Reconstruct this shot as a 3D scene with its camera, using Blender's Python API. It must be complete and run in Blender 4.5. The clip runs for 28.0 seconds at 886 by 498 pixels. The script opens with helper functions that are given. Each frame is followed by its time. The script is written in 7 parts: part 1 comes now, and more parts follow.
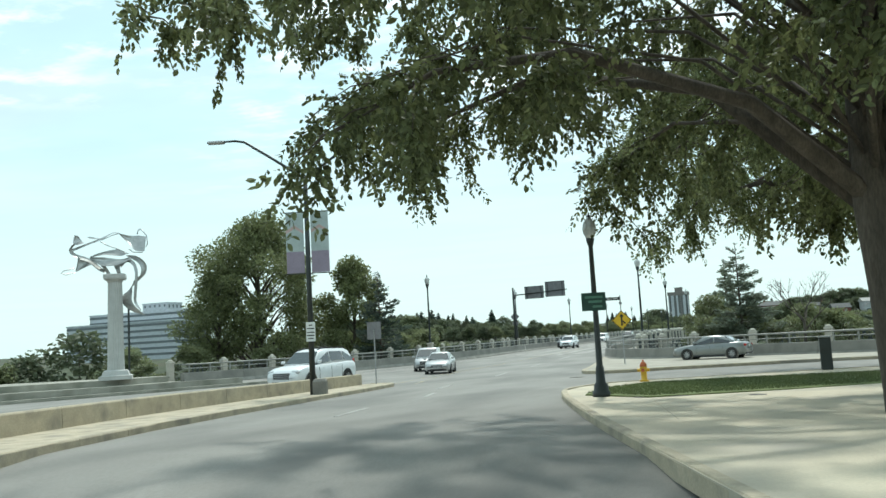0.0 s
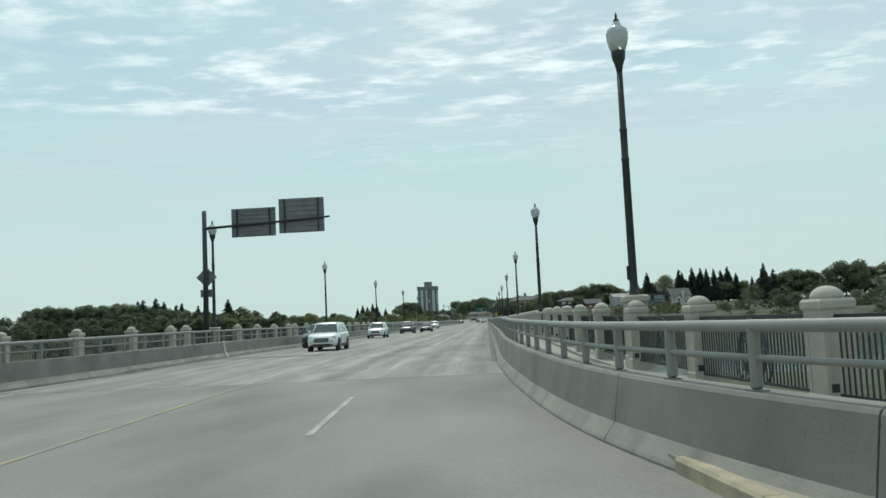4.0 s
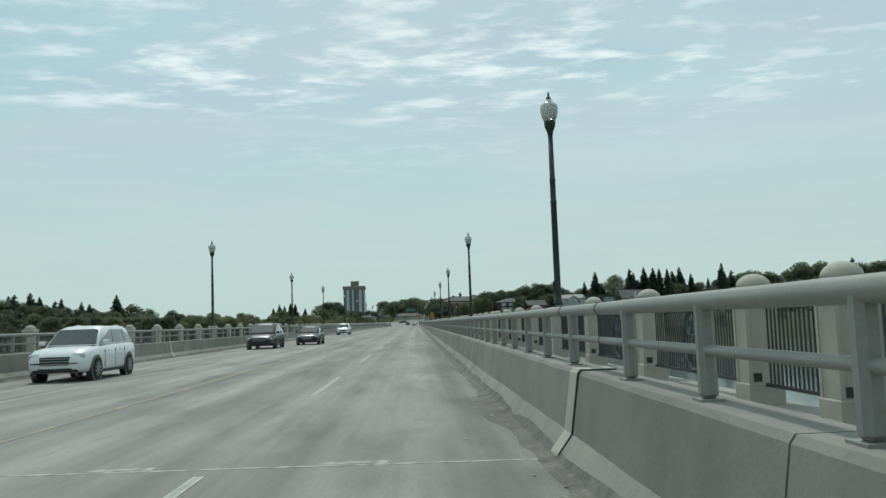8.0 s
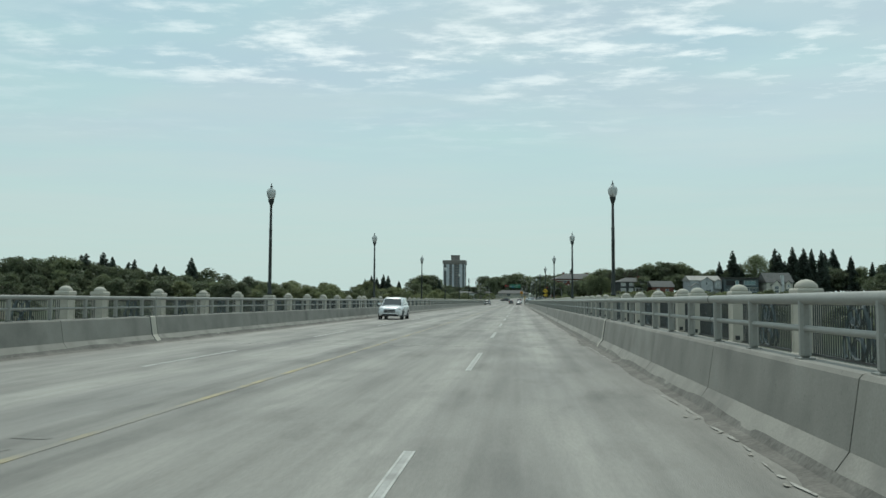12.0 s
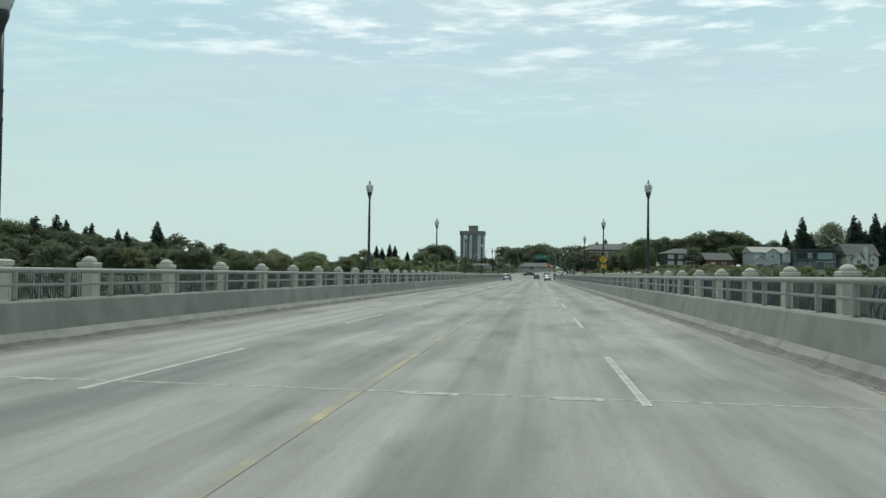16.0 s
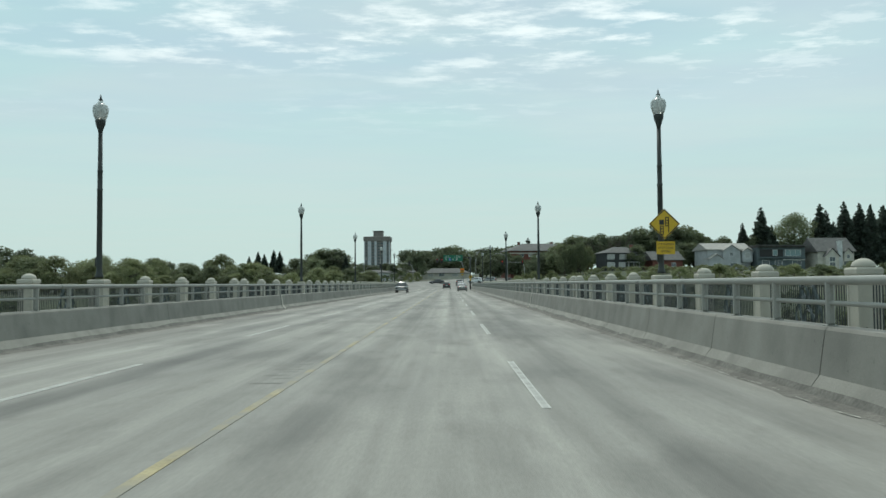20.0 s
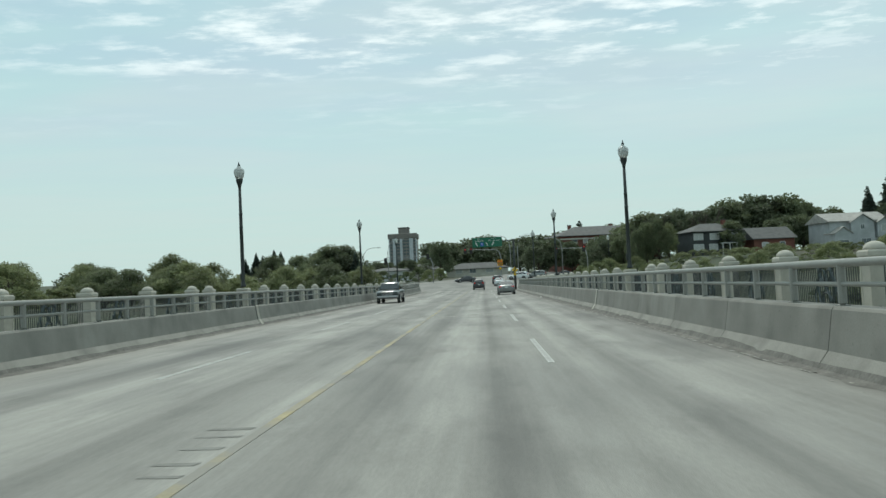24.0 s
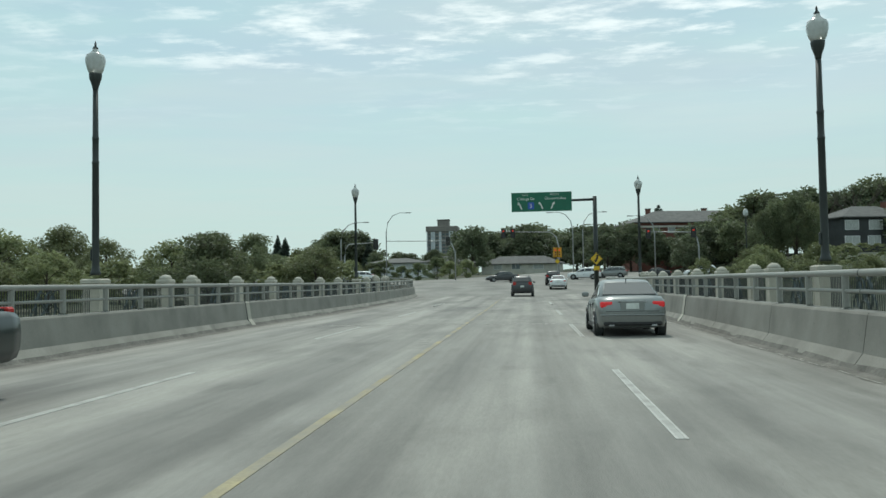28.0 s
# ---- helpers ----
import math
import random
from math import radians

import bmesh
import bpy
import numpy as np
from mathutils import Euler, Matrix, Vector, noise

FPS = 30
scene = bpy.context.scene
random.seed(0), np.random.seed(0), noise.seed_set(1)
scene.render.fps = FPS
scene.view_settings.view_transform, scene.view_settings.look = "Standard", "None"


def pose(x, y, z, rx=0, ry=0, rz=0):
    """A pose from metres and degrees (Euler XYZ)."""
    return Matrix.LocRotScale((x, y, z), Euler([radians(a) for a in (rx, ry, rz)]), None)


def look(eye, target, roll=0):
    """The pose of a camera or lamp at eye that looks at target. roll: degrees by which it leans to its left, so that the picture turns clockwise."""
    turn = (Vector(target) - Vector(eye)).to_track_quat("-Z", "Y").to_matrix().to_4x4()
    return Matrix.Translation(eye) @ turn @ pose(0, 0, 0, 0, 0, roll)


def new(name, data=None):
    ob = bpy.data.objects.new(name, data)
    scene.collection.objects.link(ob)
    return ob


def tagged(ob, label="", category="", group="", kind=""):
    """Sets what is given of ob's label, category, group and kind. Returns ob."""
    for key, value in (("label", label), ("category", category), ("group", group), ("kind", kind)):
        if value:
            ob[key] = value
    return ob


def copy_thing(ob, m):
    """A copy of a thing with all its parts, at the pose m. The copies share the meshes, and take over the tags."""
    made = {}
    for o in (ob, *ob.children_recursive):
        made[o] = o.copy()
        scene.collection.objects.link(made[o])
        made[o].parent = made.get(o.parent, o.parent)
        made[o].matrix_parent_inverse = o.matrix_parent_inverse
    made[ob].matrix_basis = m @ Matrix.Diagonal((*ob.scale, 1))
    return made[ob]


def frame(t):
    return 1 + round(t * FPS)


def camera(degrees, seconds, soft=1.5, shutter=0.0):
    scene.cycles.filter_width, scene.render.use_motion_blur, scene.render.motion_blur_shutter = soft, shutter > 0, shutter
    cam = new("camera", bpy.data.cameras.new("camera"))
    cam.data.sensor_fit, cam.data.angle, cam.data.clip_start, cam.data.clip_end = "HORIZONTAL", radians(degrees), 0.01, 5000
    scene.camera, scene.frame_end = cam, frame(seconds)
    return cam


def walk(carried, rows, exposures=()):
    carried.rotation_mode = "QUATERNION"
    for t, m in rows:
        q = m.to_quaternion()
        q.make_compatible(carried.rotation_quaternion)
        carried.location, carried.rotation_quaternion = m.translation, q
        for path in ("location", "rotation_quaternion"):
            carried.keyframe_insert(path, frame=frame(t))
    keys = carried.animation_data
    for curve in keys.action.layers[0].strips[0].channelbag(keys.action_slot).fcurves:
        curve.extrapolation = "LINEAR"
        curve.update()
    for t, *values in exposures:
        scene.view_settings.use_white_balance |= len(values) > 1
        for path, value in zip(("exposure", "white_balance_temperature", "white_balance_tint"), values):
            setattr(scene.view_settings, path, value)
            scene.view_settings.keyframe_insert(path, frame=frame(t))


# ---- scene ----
cam = camera(56.1, 28.0)
PATH = [
    (0, (20.936, -112.024, 2.021), (20.255, -110.156, 2.239), -3.2),
    (0.5, (18.244, -104.663, 1.8), (17.591, -102.785, 2.013), -3.2),
    (1, (15.819, -97.375, 1.647), (15.229, -95.474, 1.841), -3.3),
    (1.5, (13.777, -89.885, 1.553), (13.279, -87.956, 1.721), -3.7),
    (2, (12.005, -82.259, 1.364), (11.612, -80.303, 1.513), -3.8),
    (2.5, (10.454, -74.535, 1.318), (10.161, -72.562, 1.461), -3.5),
    (3, (9.109, -66.775, 1.329), (8.894, -64.792, 1.477), -3.5),
    (3.5, (8.066, -58.806, 1.386), (7.91, -56.819, 1.555), -2.8),
    (5.5, (5.603, -24.834, 1.377), (5.6663, -22.8428, 1.5526), -4.59),
    (6, (5.651, -17.106, 1.379), (5.7418, -15.1148, 1.5433), -4.55),
    (6.5, (5.755, -9.502, 1.418), (5.8578, -7.5113, 1.577), -4.16),
    (7, (5.876, -1.972, 1.443), (5.977, 0.0189, 1.6044), -3.61),
    (7.5, (5.984, 5.549, 1.439), (6.0718, 7.5395, 1.6083), -2.77),
    (8, (6.042, 13.016, 1.423), (6.1125, 15.0071, 1.5968), -2.1),
    (8.5, (6.018, 20.418, 1.426), (6.0603, 22.4106, 1.5962), -1.19),
    (9, (5.968, 27.752, 1.434), (5.9782, 29.7446, 1.5988), -0.58),
    (9.5, (5.932, 35.071, 1.448), (5.9074, 37.0645, 1.6108), -0.18),
    (10, (5.89, 42.48, 1.454), (5.8407, 44.4729, 1.6203), 0.12),
    (10.5, (5.797, 50.032, 1.454), (5.7259, 52.0237, 1.6256), 0.28),
    (11, (5.616, 57.716, 1.455), (5.523, 59.7068, 1.6231), 0.27),
    (11.5, (5.323, 65.599, 1.452), (5.193, 67.5891, 1.6009), 0.24),
    (12, (4.921, 73.642, 1.452), (4.7413, 75.6303, 1.5764), 0.27),
    (12.5, (4.443, 81.82, 1.471), (4.207, 83.803, 1.572), -0.1),
    (13, (3.946, 90.126, 1.5), (3.6593, 92.1038, 1.5852), -0.02),
    (13.5, (3.495, 98.581, 1.533), (3.1781, 100.555, 1.6111), 0.27),
    (15.5, (2.579, 133.125, 1.494), (2.3116, 135.106, 1.5483), 1.26),
    (16, (2.593, 141.937, 1.514), (2.3646, 143.923, 1.5746), 0.73),
    (16.5, (2.641, 150.855, 1.499), (2.462, 152.845, 1.5653), -0.02),
    (17, (2.718, 159.904, 1.484), (2.5929, 161.899, 1.5603), -0.64),
    (17.5, (2.797, 169.083, 1.477), (2.72, 171.08, 1.5635), -0.63),
    (18, (2.847, 178.295, 1.477), (2.8077, 180.293, 1.5669), -0.39),
    (18.5, (2.867, 187.525, 1.486), (2.8509, 189.523, 1.5772), -0.29),
    (19, (2.854, 196.775, 1.502), (2.848, 198.773, 1.5931), -0.27),
    (19.5, (2.81, 206.016, 1.499), (2.8038, 208.014, 1.5865), -0.35),
    (20, (2.741, 215.193, 1.489), (2.7259, 217.191, 1.572), -0.46),
    (20.5, (2.666, 224.252, 1.473), (2.6382, 226.25, 1.5554), -0.56),
    (21, (2.613, 233.14, 1.463), (2.5767, 235.137, 1.5464), -0.81),
    (21.5, (2.59, 241.891, 1.47), (2.5456, 243.889, 1.555), -0.85),
    (23.5, (2.786, 276.084, 1.479), (2.711, 278.081, 1.5592), -2.32),
    (24, (2.761, 284.627, 1.471), (2.6681, 286.623, 1.5537), -2.78),
    (24.5, (2.71, 293.143, 1.473), (2.5901, 295.138, 1.5612), -2.81),
    (25, (2.653, 301.568, 1.48), (2.5036, 303.56, 1.5783), -2.58),
    (25.5, (2.616, 309.779, 1.478), (2.4437, 311.769, 1.5803), -2.5),
    (26, (2.595, 317.877, 1.474), (2.4153, 319.866, 1.5771), -2.34),
    (26.5, (2.593, 325.898, 1.472), (2.4122, 327.887, 1.5689), -2.04),
    (27, (2.59, 333.838, 1.469), (2.4099, 335.828, 1.5583), -1.8),
    (27.5, (2.566, 341.656, 1.463), (2.3775, 343.646, 1.5448), -1.37),
    (28, (2.531, 349.372, 1.448), (2.3279, 351.36, 1.5287), -1.01),
]
walk(cam, [(t, look(eye, target, roll)) for t, eye, target, roll in PATH],
     [(0.0, 0.55, 6150.0, 3.0), (0.5, 0.4, 6200.0, 3.0), (1.0, 0.15, 6250.0, 3.0), (2.0, 0.0, 6250.0, 3.0), (4.0, 0.0, 6250.0, 3.0), (6.0, -0.12, 6200.0, 3.0), (11.0, -0.16, 6200.0, 3.0), (13.0, -0.04, 6250.0, 3.0), (16.0, 0.0, 6250.0, 3.0), (28.0, 0.0, 6250.0, 3.0)])

# ---- light ----
world = bpy.data.worlds.new("world")
scene.world = world
world.use_nodes = True
wn, wl = world.node_tree.nodes, world.node_tree.links
bg = wn["Background"]
sky = wn.new("ShaderNodeTexSky")
sky.sky_type = "NISHITA"
sky.sun_disc = False
SUN_EL, SUN_AZ = radians(57), radians(-9)
sky.sun_elevation, sky.sun_rotation = SUN_EL, SUN_AZ
sky.altitude, sky.air_density, sky.dust_density, sky.ozone_density = 480, 1.0, 2.6, 1.3
tc = wn.new("ShaderNodeTexCoord")
sep = wn.new("ShaderNodeSeparateXYZ")
wl.new(tc.outputs["Generated"], sep.inputs[0])


def wmath(op, a, b=None, c=None):
    n = wn.new("ShaderNodeMath")
    n.operation = op
    for i, v in enumerate((a, b, c)):
        if v is None:
            continue
        if isinstance(v, (int, float)):
            n.inputs[i].default_value = v
        else:
            wl.new(v, n.inputs[i])
    return n.outputs[0]


# thin cloud layer: the direction meets a flat sheet high up
zz = wmath("MAXIMUM", sep.outputs[2], 0.02)
cu, cv = wmath("DIVIDE", sep.outputs[0], zz), wmath("DIVIDE", sep.outputs[1], zz)
comb = wn.new("ShaderNodeCombineXYZ")
wl.new(wmath("MULTIPLY", cu, 0.9), comb.inputs[0])
wl.new(wmath("MULTIPLY", cv, 1.3), comb.inputs[1])


def wnoise(scale, detail, rough, shift):
    n = wn.new("ShaderNodeTexNoise")
    n.inputs["Scale"].default_value, n.inputs["Detail"].default_value, n.inputs["Roughness"].default_value = scale, detail, rough
    m = wn.new("ShaderNodeMapping")
    m.inputs["Location"].default_value = shift
    wl.new(comb.outputs[0], m.inputs["Vector"])
    wl.new(m.outputs[0], n.inputs["Vector"])
    return n.outputs["Fac"]


def wramp(fac, a, b):
    n = wn.new("ShaderNodeMapRange")
    n.interpolation_type = "SMOOTHSTEP"
    n.inputs["From Min"].default_value, n.inputs["From Max"].default_value = a, b
    wl.new(fac, n.inputs["Value"])
    return n.outputs[0]


small = wramp(wnoise(3.3, 7, 0.6, (3, 1, 0)), 0.45, 0.68)
wide = wramp(wnoise(0.5, 3, 0.5, (7, 2, 5)), 0.36, 0.6)
veil = wramp(wnoise(0.8, 4, 0.6, (1, 9, 2)), 0.30, 0.75)
fade = wramp(sep.outputs[2], 0.16, 0.29)
bank = wmath("MULTIPLY", wramp(wmath("ADD", cu, wmath("MULTIPLY", wnoise(0.9, 5, 0.6, (2, 3, 8)), 2.4)), 1.3, 2.7), wramp(sep.outputs[2], 0.1, 0.24))
puff = wmath("MAXIMUM", wmath("MULTIPLY", wmath("MULTIPLY", small, wide), wmath("MULTIPLY", fade, 0.8)), wmath("MULTIPLY", bank, 0.12))
haze = wn.new("ShaderNodeMixRGB")
tint = wn.new("ShaderNodeMixRGB")
tint.inputs[1].default_value, tint.inputs[2].default_value = (5.6, 7.7, 7.5, 1), (6.35, 7.6, 7.45, 1)
wl.new(wramp(wnoise(0.6, 3, 0.5, (4, 6, 1)), 0.35, 0.65), tint.inputs[0])
wl.new(tint.outputs[0], haze.inputs[2])
wl.new(sky.outputs[0], haze.inputs[1])
wl.new(wmath("ADD", wmath("MULTIPLY", veil, 0.22), 0.55), haze.inputs[0])
cloud = wn.new("ShaderNodeMixRGB")
cloud.inputs[2].default_value = (10.5, 10.9, 10.8, 1)
low = wn.new("ShaderNodeMixRGB")
low.inputs[2].default_value = (6.1, 7.3, 6.95, 1)
wl.new(haze.outputs[0], low.inputs[1])
wl.new(wmath("SUBTRACT", 0.85, wmath("MULTIPLY", wramp(sep.outputs[2], 0.0, 0.3), 0.85)), low.inputs[0])
wl.new(low.outputs[0], cloud.inputs[1])
wl.new(puff, cloud.inputs[0])
wl.new(cloud.outputs[0], bg.inputs["Color"])
bg.inputs["Strength"].default_value = 0.1

sun = new("sun", bpy.data.lights.new("sun", "SUN"))
sun.data.energy, sun.data.angle, sun.data.color = 2.0, radians(3), (1, 0.95, 0.87)
sun.matrix_basis = look((0, 0, 0), (-math.sin(SUN_AZ) * math.cos(SUN_EL), -math.cos(SUN_AZ) * math.cos(SUN_EL), -math.sin(SUN_EL)))


# ---- materials ----
def mat(name, color, rough=0.7, metal=0.0, var=0.12, scale=6.0, fine=60.0, bump=0.2, bscale=None, stretch=(1, 1, 1), dark=None, spread=(0.45, 0.7),
        dscale=0.8, rnd=0.0, bands=(), **extra):
    """A procedural surface: base colour varied at two scales, stains of a second colour, fine relief."""
    m = bpy.data.materials.new(name)
    m.use_nodes = True
    n, l = m.node_tree.nodes, m.node_tree.links
    b = n["Principled BSDF"]
    b.inputs["Roughness"].default_value, b.inputs["Metallic"].default_value = rough, metal
    for key, value in extra.items():
        b.inputs[key].default_value = value
    co = n.new("ShaderNodeTexCoord")
    mp = n.new("ShaderNodeMapping")
    mp.inputs["Scale"].default_value = stretch
    l.new(co.outputs["Object"], mp.inputs["Vector"])

    def noise_of(s, d=4):
        t = n.new("ShaderNodeTexNoise")
        t.inputs["Scale"].default_value, t.inputs["Detail"].default_value = s, d
        l.new(mp.outputs[0], t.inputs["Vector"])
        return t.outputs["Fac"]

    def mix(kind, fac, a, c):
        t = n.new("ShaderNodeMixRGB")
        t.blend_type = kind
        for i, v in enumerate((fac, a, c)):
            if isinstance(v, (int, float)):
                t.inputs[i].default_value = v
            elif isinstance(v, tuple):
                t.inputs[i].default_value = (*v, 1)
            else:
                l.new(v, t.inputs[i])
        return t.outputs[0]

    def ramp(fac, a, c, lo, hi):
        t = n.new("ShaderNodeMapRange")
        t.inputs["From Min"].default_value, t.inputs["From Max"].default_value = a, c
        t.inputs["To Min"].default_value, t.inputs["To Max"].default_value = lo, hi
        l.new(fac, t.inputs["Value"])
        return t.outputs[0]

    big, small_n = noise_of(scale), noise_of(fine, 3)
    tone = mix("MULTIPLY", 1.0, ramp(big, 0.3, 0.7, 1 - var, 1 + var), ramp(small_n, 0.3, 0.7, 1 - var * 0.7, 1 + var * 0.7))
    col = mix("MULTIPLY", 1.0, tuple(color), tone)
    if dark:
        col = mix("MIX", ramp(noise_of(dscale, 5), spread[0], spread[1], 0, 1), col, tuple(dark))
    for size, lo, hi, tones in bands:
        lane = n.new("ShaderNodeMapping")
        lane.inputs["Scale"].default_value = size
        l.new(co.outputs["Object"], lane.inputs["Vector"])
        t = n.new("ShaderNodeTexNoise")
        t.inputs["Scale"].default_value, t.inputs["Detail"].default_value = 1.0, 4
        l.new(lane.outputs[0], t.inputs["Vector"])
        col = mix("MULTIPLY", 1.0, col, ramp(t.outputs["Fac"], lo, hi, *tones))
    if rnd:
        oi = n.new("ShaderNodeObjectInfo")
        col = mix("MULTIPLY", 1.0, col, ramp(oi.outputs["Random"], 0, 1, 1 - rnd, 1 + rnd))
    l.new(col, b.inputs["Base Color"])
    if bump:
        bm_ = n.new("ShaderNodeBump")
        bm_.inputs["Strength"].default_value, bm_.inputs["Distance"].default_value = bump, 0.02
        l.new(noise_of(bscale or fine, 4), bm_.inputs["Height"])
        l.new(bm_.outputs[0], b.inputs["Normal"])
    return m


CONC = mat("concrete", (0.232, 0.225, 0.2), 0.9, var=0.1, scale=1.2, fine=40, bump=0.07, dark=(0.15, 0.145, 0.13), dscale=0.9, spread=(0.5, 0.85), rnd=0.05, bands=(((1.6, 1.6, 0.5), 0.5, 0.72, (1.03, 0.9)), ((0.5, 0.5, 0.5), 0.4, 0.65, (1.06, 0.92)), ((14.0, 14.0, 14.0), 0.66, 0.72, (1.0, 0.8))))
CONC_TOE = mat("pale_concrete", (0.335, 0.32, 0.28), 0.9, var=0.12, scale=1.0, fine=40, dark=(0.2, 0.19, 0.17), dscale=1.4, spread=(0.52, 0.85))
# barrier foot: sky light on the slope is put into this lighter colour
CONC_SKYLIT = mat("skylit_foot_concrete", (0.275, 0.265, 0.235), 0.9, var=0.14, scale=1.0, fine=40, bump=0.08, dark=(0.17, 0.165, 0.15), dscale=1.4, spread=(0.5, 0.8))
CAST = mat("cast_stone", (0.44, 0.42, 0.36), 0.85, var=0.08, scale=3, fine=50, dark=(0.33, 0.31, 0.26), dscale=2.5, spread=(0.52, 0.9), rnd=0.06)
DECK = mat("worn_deck_asphalt", (0.262, 0.254, 0.228), 0.8, var=0.1, scale=1.4, fine=35, dark=(0.15, 0.147, 0.136), dscale=0.5, spread=(0.47, 0.74), stretch=(1, 0.16, 1), bump=0.3, bscale=90, bands=(((0.95, 0.005, 1), 0.35, 0.62, (0.66, 1.12)), ((0.55, 0.2, 1), 0.52, 0.66, (1.05, 0.82)), ((1.6, 0.5, 1), 0.56, 0.68, (1.0, 0.86)), ((7.0, 0.35, 1), 0.4, 0.7, (1.05, 0.93))))
ROAD = mat("street_asphalt", (0.225, 0.219, 0.198), 0.85, var=0.12, scale=0.5, fine=30, dark=(0.13, 0.128, 0.118), dscale=0.35, spread=(0.45, 0.75), stretch=(1, 0.35, 1), bump=0.3, bscale=90)
ISLE = mat("grey_island_concrete", (0.36, 0.335, 0.275), 0.9, var=0.12, scale=0.7, fine=30, dark=(0.24, 0.225, 0.19), dscale=0.5, spread=(0.46, 0.78))
WALK = mat("sidewalk_concrete", (0.53, 0.475, 0.36), 0.9, var=0.1, scale=0.7, fine=30, dark=(0.33, 0.31, 0.26), dscale=0.5, spread=(0.5, 0.8))
KERB = mat("kerb_concrete", (0.43, 0.375, 0.275), 0.9, var=0.15, scale=2, fine=30, dark=(0.2, 0.19, 0.16), dscale=1.5, spread=(0.5, 0.8))
STEEL = mat("grey_painted_steel", (0.245, 0.248, 0.225), 0.5, var=0.08, scale=2, fine=30, bump=0.05, dark=(0.26, 0.26, 0.24), dscale=3, spread=(0.55, 0.9))
IRON_BLUE = mat("blue_grey_iron", (0.055, 0.073, 0.075), 0.45, 0.3, var=0.15, scale=3, fine=40, bump=0.1)
IRON = mat("dark_iron", (0.045, 0.05, 0.05), 0.55, 0.2, var=0.15, scale=3, fine=40, bump=0.1)
POLE = mat("dark_green_painted_pole", (0.022, 0.028, 0.026), 0.45, var=0.2, scale=2, fine=30, bump=0.05)
GALV = mat("galvanised_steel", (0.33, 0.34, 0.34), 0.45, 0.5, var=0.12, scale=3, fine=30, bump=0.05)
YELLOW = mat("worn_yellow_line", (0.34, 0.29, 0.165), 0.8, var=0.2, scale=2, fine=25, dark=(0.235, 0.225, 0.195), dscale=0.8, spread=(0.36, 0.58))
WHITE = mat("worn_white_line", (0.42, 0.42, 0.395), 0.8, var=0.12, scale=2, fine=25, dark=(0.28, 0.275, 0.255), dscale=2, spread=(0.4, 0.62))
WHITE_EDGE = mat("white_line_edge", (0.5, 0.5, 0.47), 0.8, var=0.12, scale=2, fine=25, dark=(0.31, 0.305, 0.285), dscale=2, spread=(0.44, 0.68))
SOIL = mat("bank_ground", (0.05, 0.063, 0.032), 0.95, var=0.35, scale=0.08, fine=1.5, dark=(0.075, 0.07, 0.045), dscale=0.03, spread=(0.5, 0.7), bump=0.5, bscale=1.0)
WATER = mat("river_water", (0.05, 0.07, 0.07), 0.12, var=0.2, scale=0.02, fine=0.3, bump=0.25, bscale=1.2)
SEAM = mat("dark_worn_asphalt", (0.185, 0.18, 0.163), 0.9, var=0.25, scale=3, fine=30, dark=(0.225, 0.22, 0.2), dscale=2.2, spread=(0.38, 0.6))
FLAKE = mat("flaking_pale_edge", (0.42, 0.41, 0.375), 0.9, var=0.2, scale=4, fine=40, dark=(0.25, 0.245, 0.22), dscale=5, spread=(0.45, 0.6))
DIRT = mat("gutter_dirt", (0.155, 0.148, 0.132), 0.95, var=0.3, scale=2, fine=20, bump=0.6, bscale=12)


# ---- building helpers ----
def mesh_of(name, bm, material, smooth=False):
    me = bpy.data.meshes.new(name)
    bmesh.ops.recalc_face_normals(bm, faces=bm.faces)
    bm.to_mesh(me)
    bm.free()
    for m in material if isinstance(material, (list, tuple)) else (material,):
        me.materials.append(m)
    if smooth:
        for p in me.polygons:
            p.use_smooth = True
    return me


def part(name, bm, material, parent=None, label="", smooth=False, at=None):
    """Links a bmesh (or a finished mesh) as one object under a thing or a part."""
    ob = new(name, mesh_of(name, bm, material, smooth) if isinstance(bm, bmesh.types.BMesh) else bm)
    if parent is not None:
        ob.parent = parent
    if at is not None:
        ob.matrix_basis = at
    return tagged(ob, label)


def thing(name, label, category, m=None, group="", kind=""):
    ob = new(name)
    if m is not None:
        ob.matrix_basis = m
    return tagged(ob, label, category, group, kind)


def box(bm, x0, x1, y0, y1, z0, z1, bevel=0.0, m=None):
    vs = [bm.verts.new((x, y, z)) for x in (x0, x1) for y in (y0, y1) for z in (z0, z1)]
    fs = [bm.faces.new([vs[i] for i in f]) for f in ((0, 1, 3, 2), (4, 6, 7, 5), (0, 4, 5, 1), (2, 3, 7, 6), (0, 2, 6, 4), (1, 5, 7, 3))]
    if m is not None:
        bmesh.ops.transform(bm, matrix=m, verts=vs)
    if bevel:
        bmesh.ops.bevel(bm, geom=list({e for f in fs for e in f.edges}), offset=bevel, segments=1, affect="EDGES", profile=0.5)
    return bm


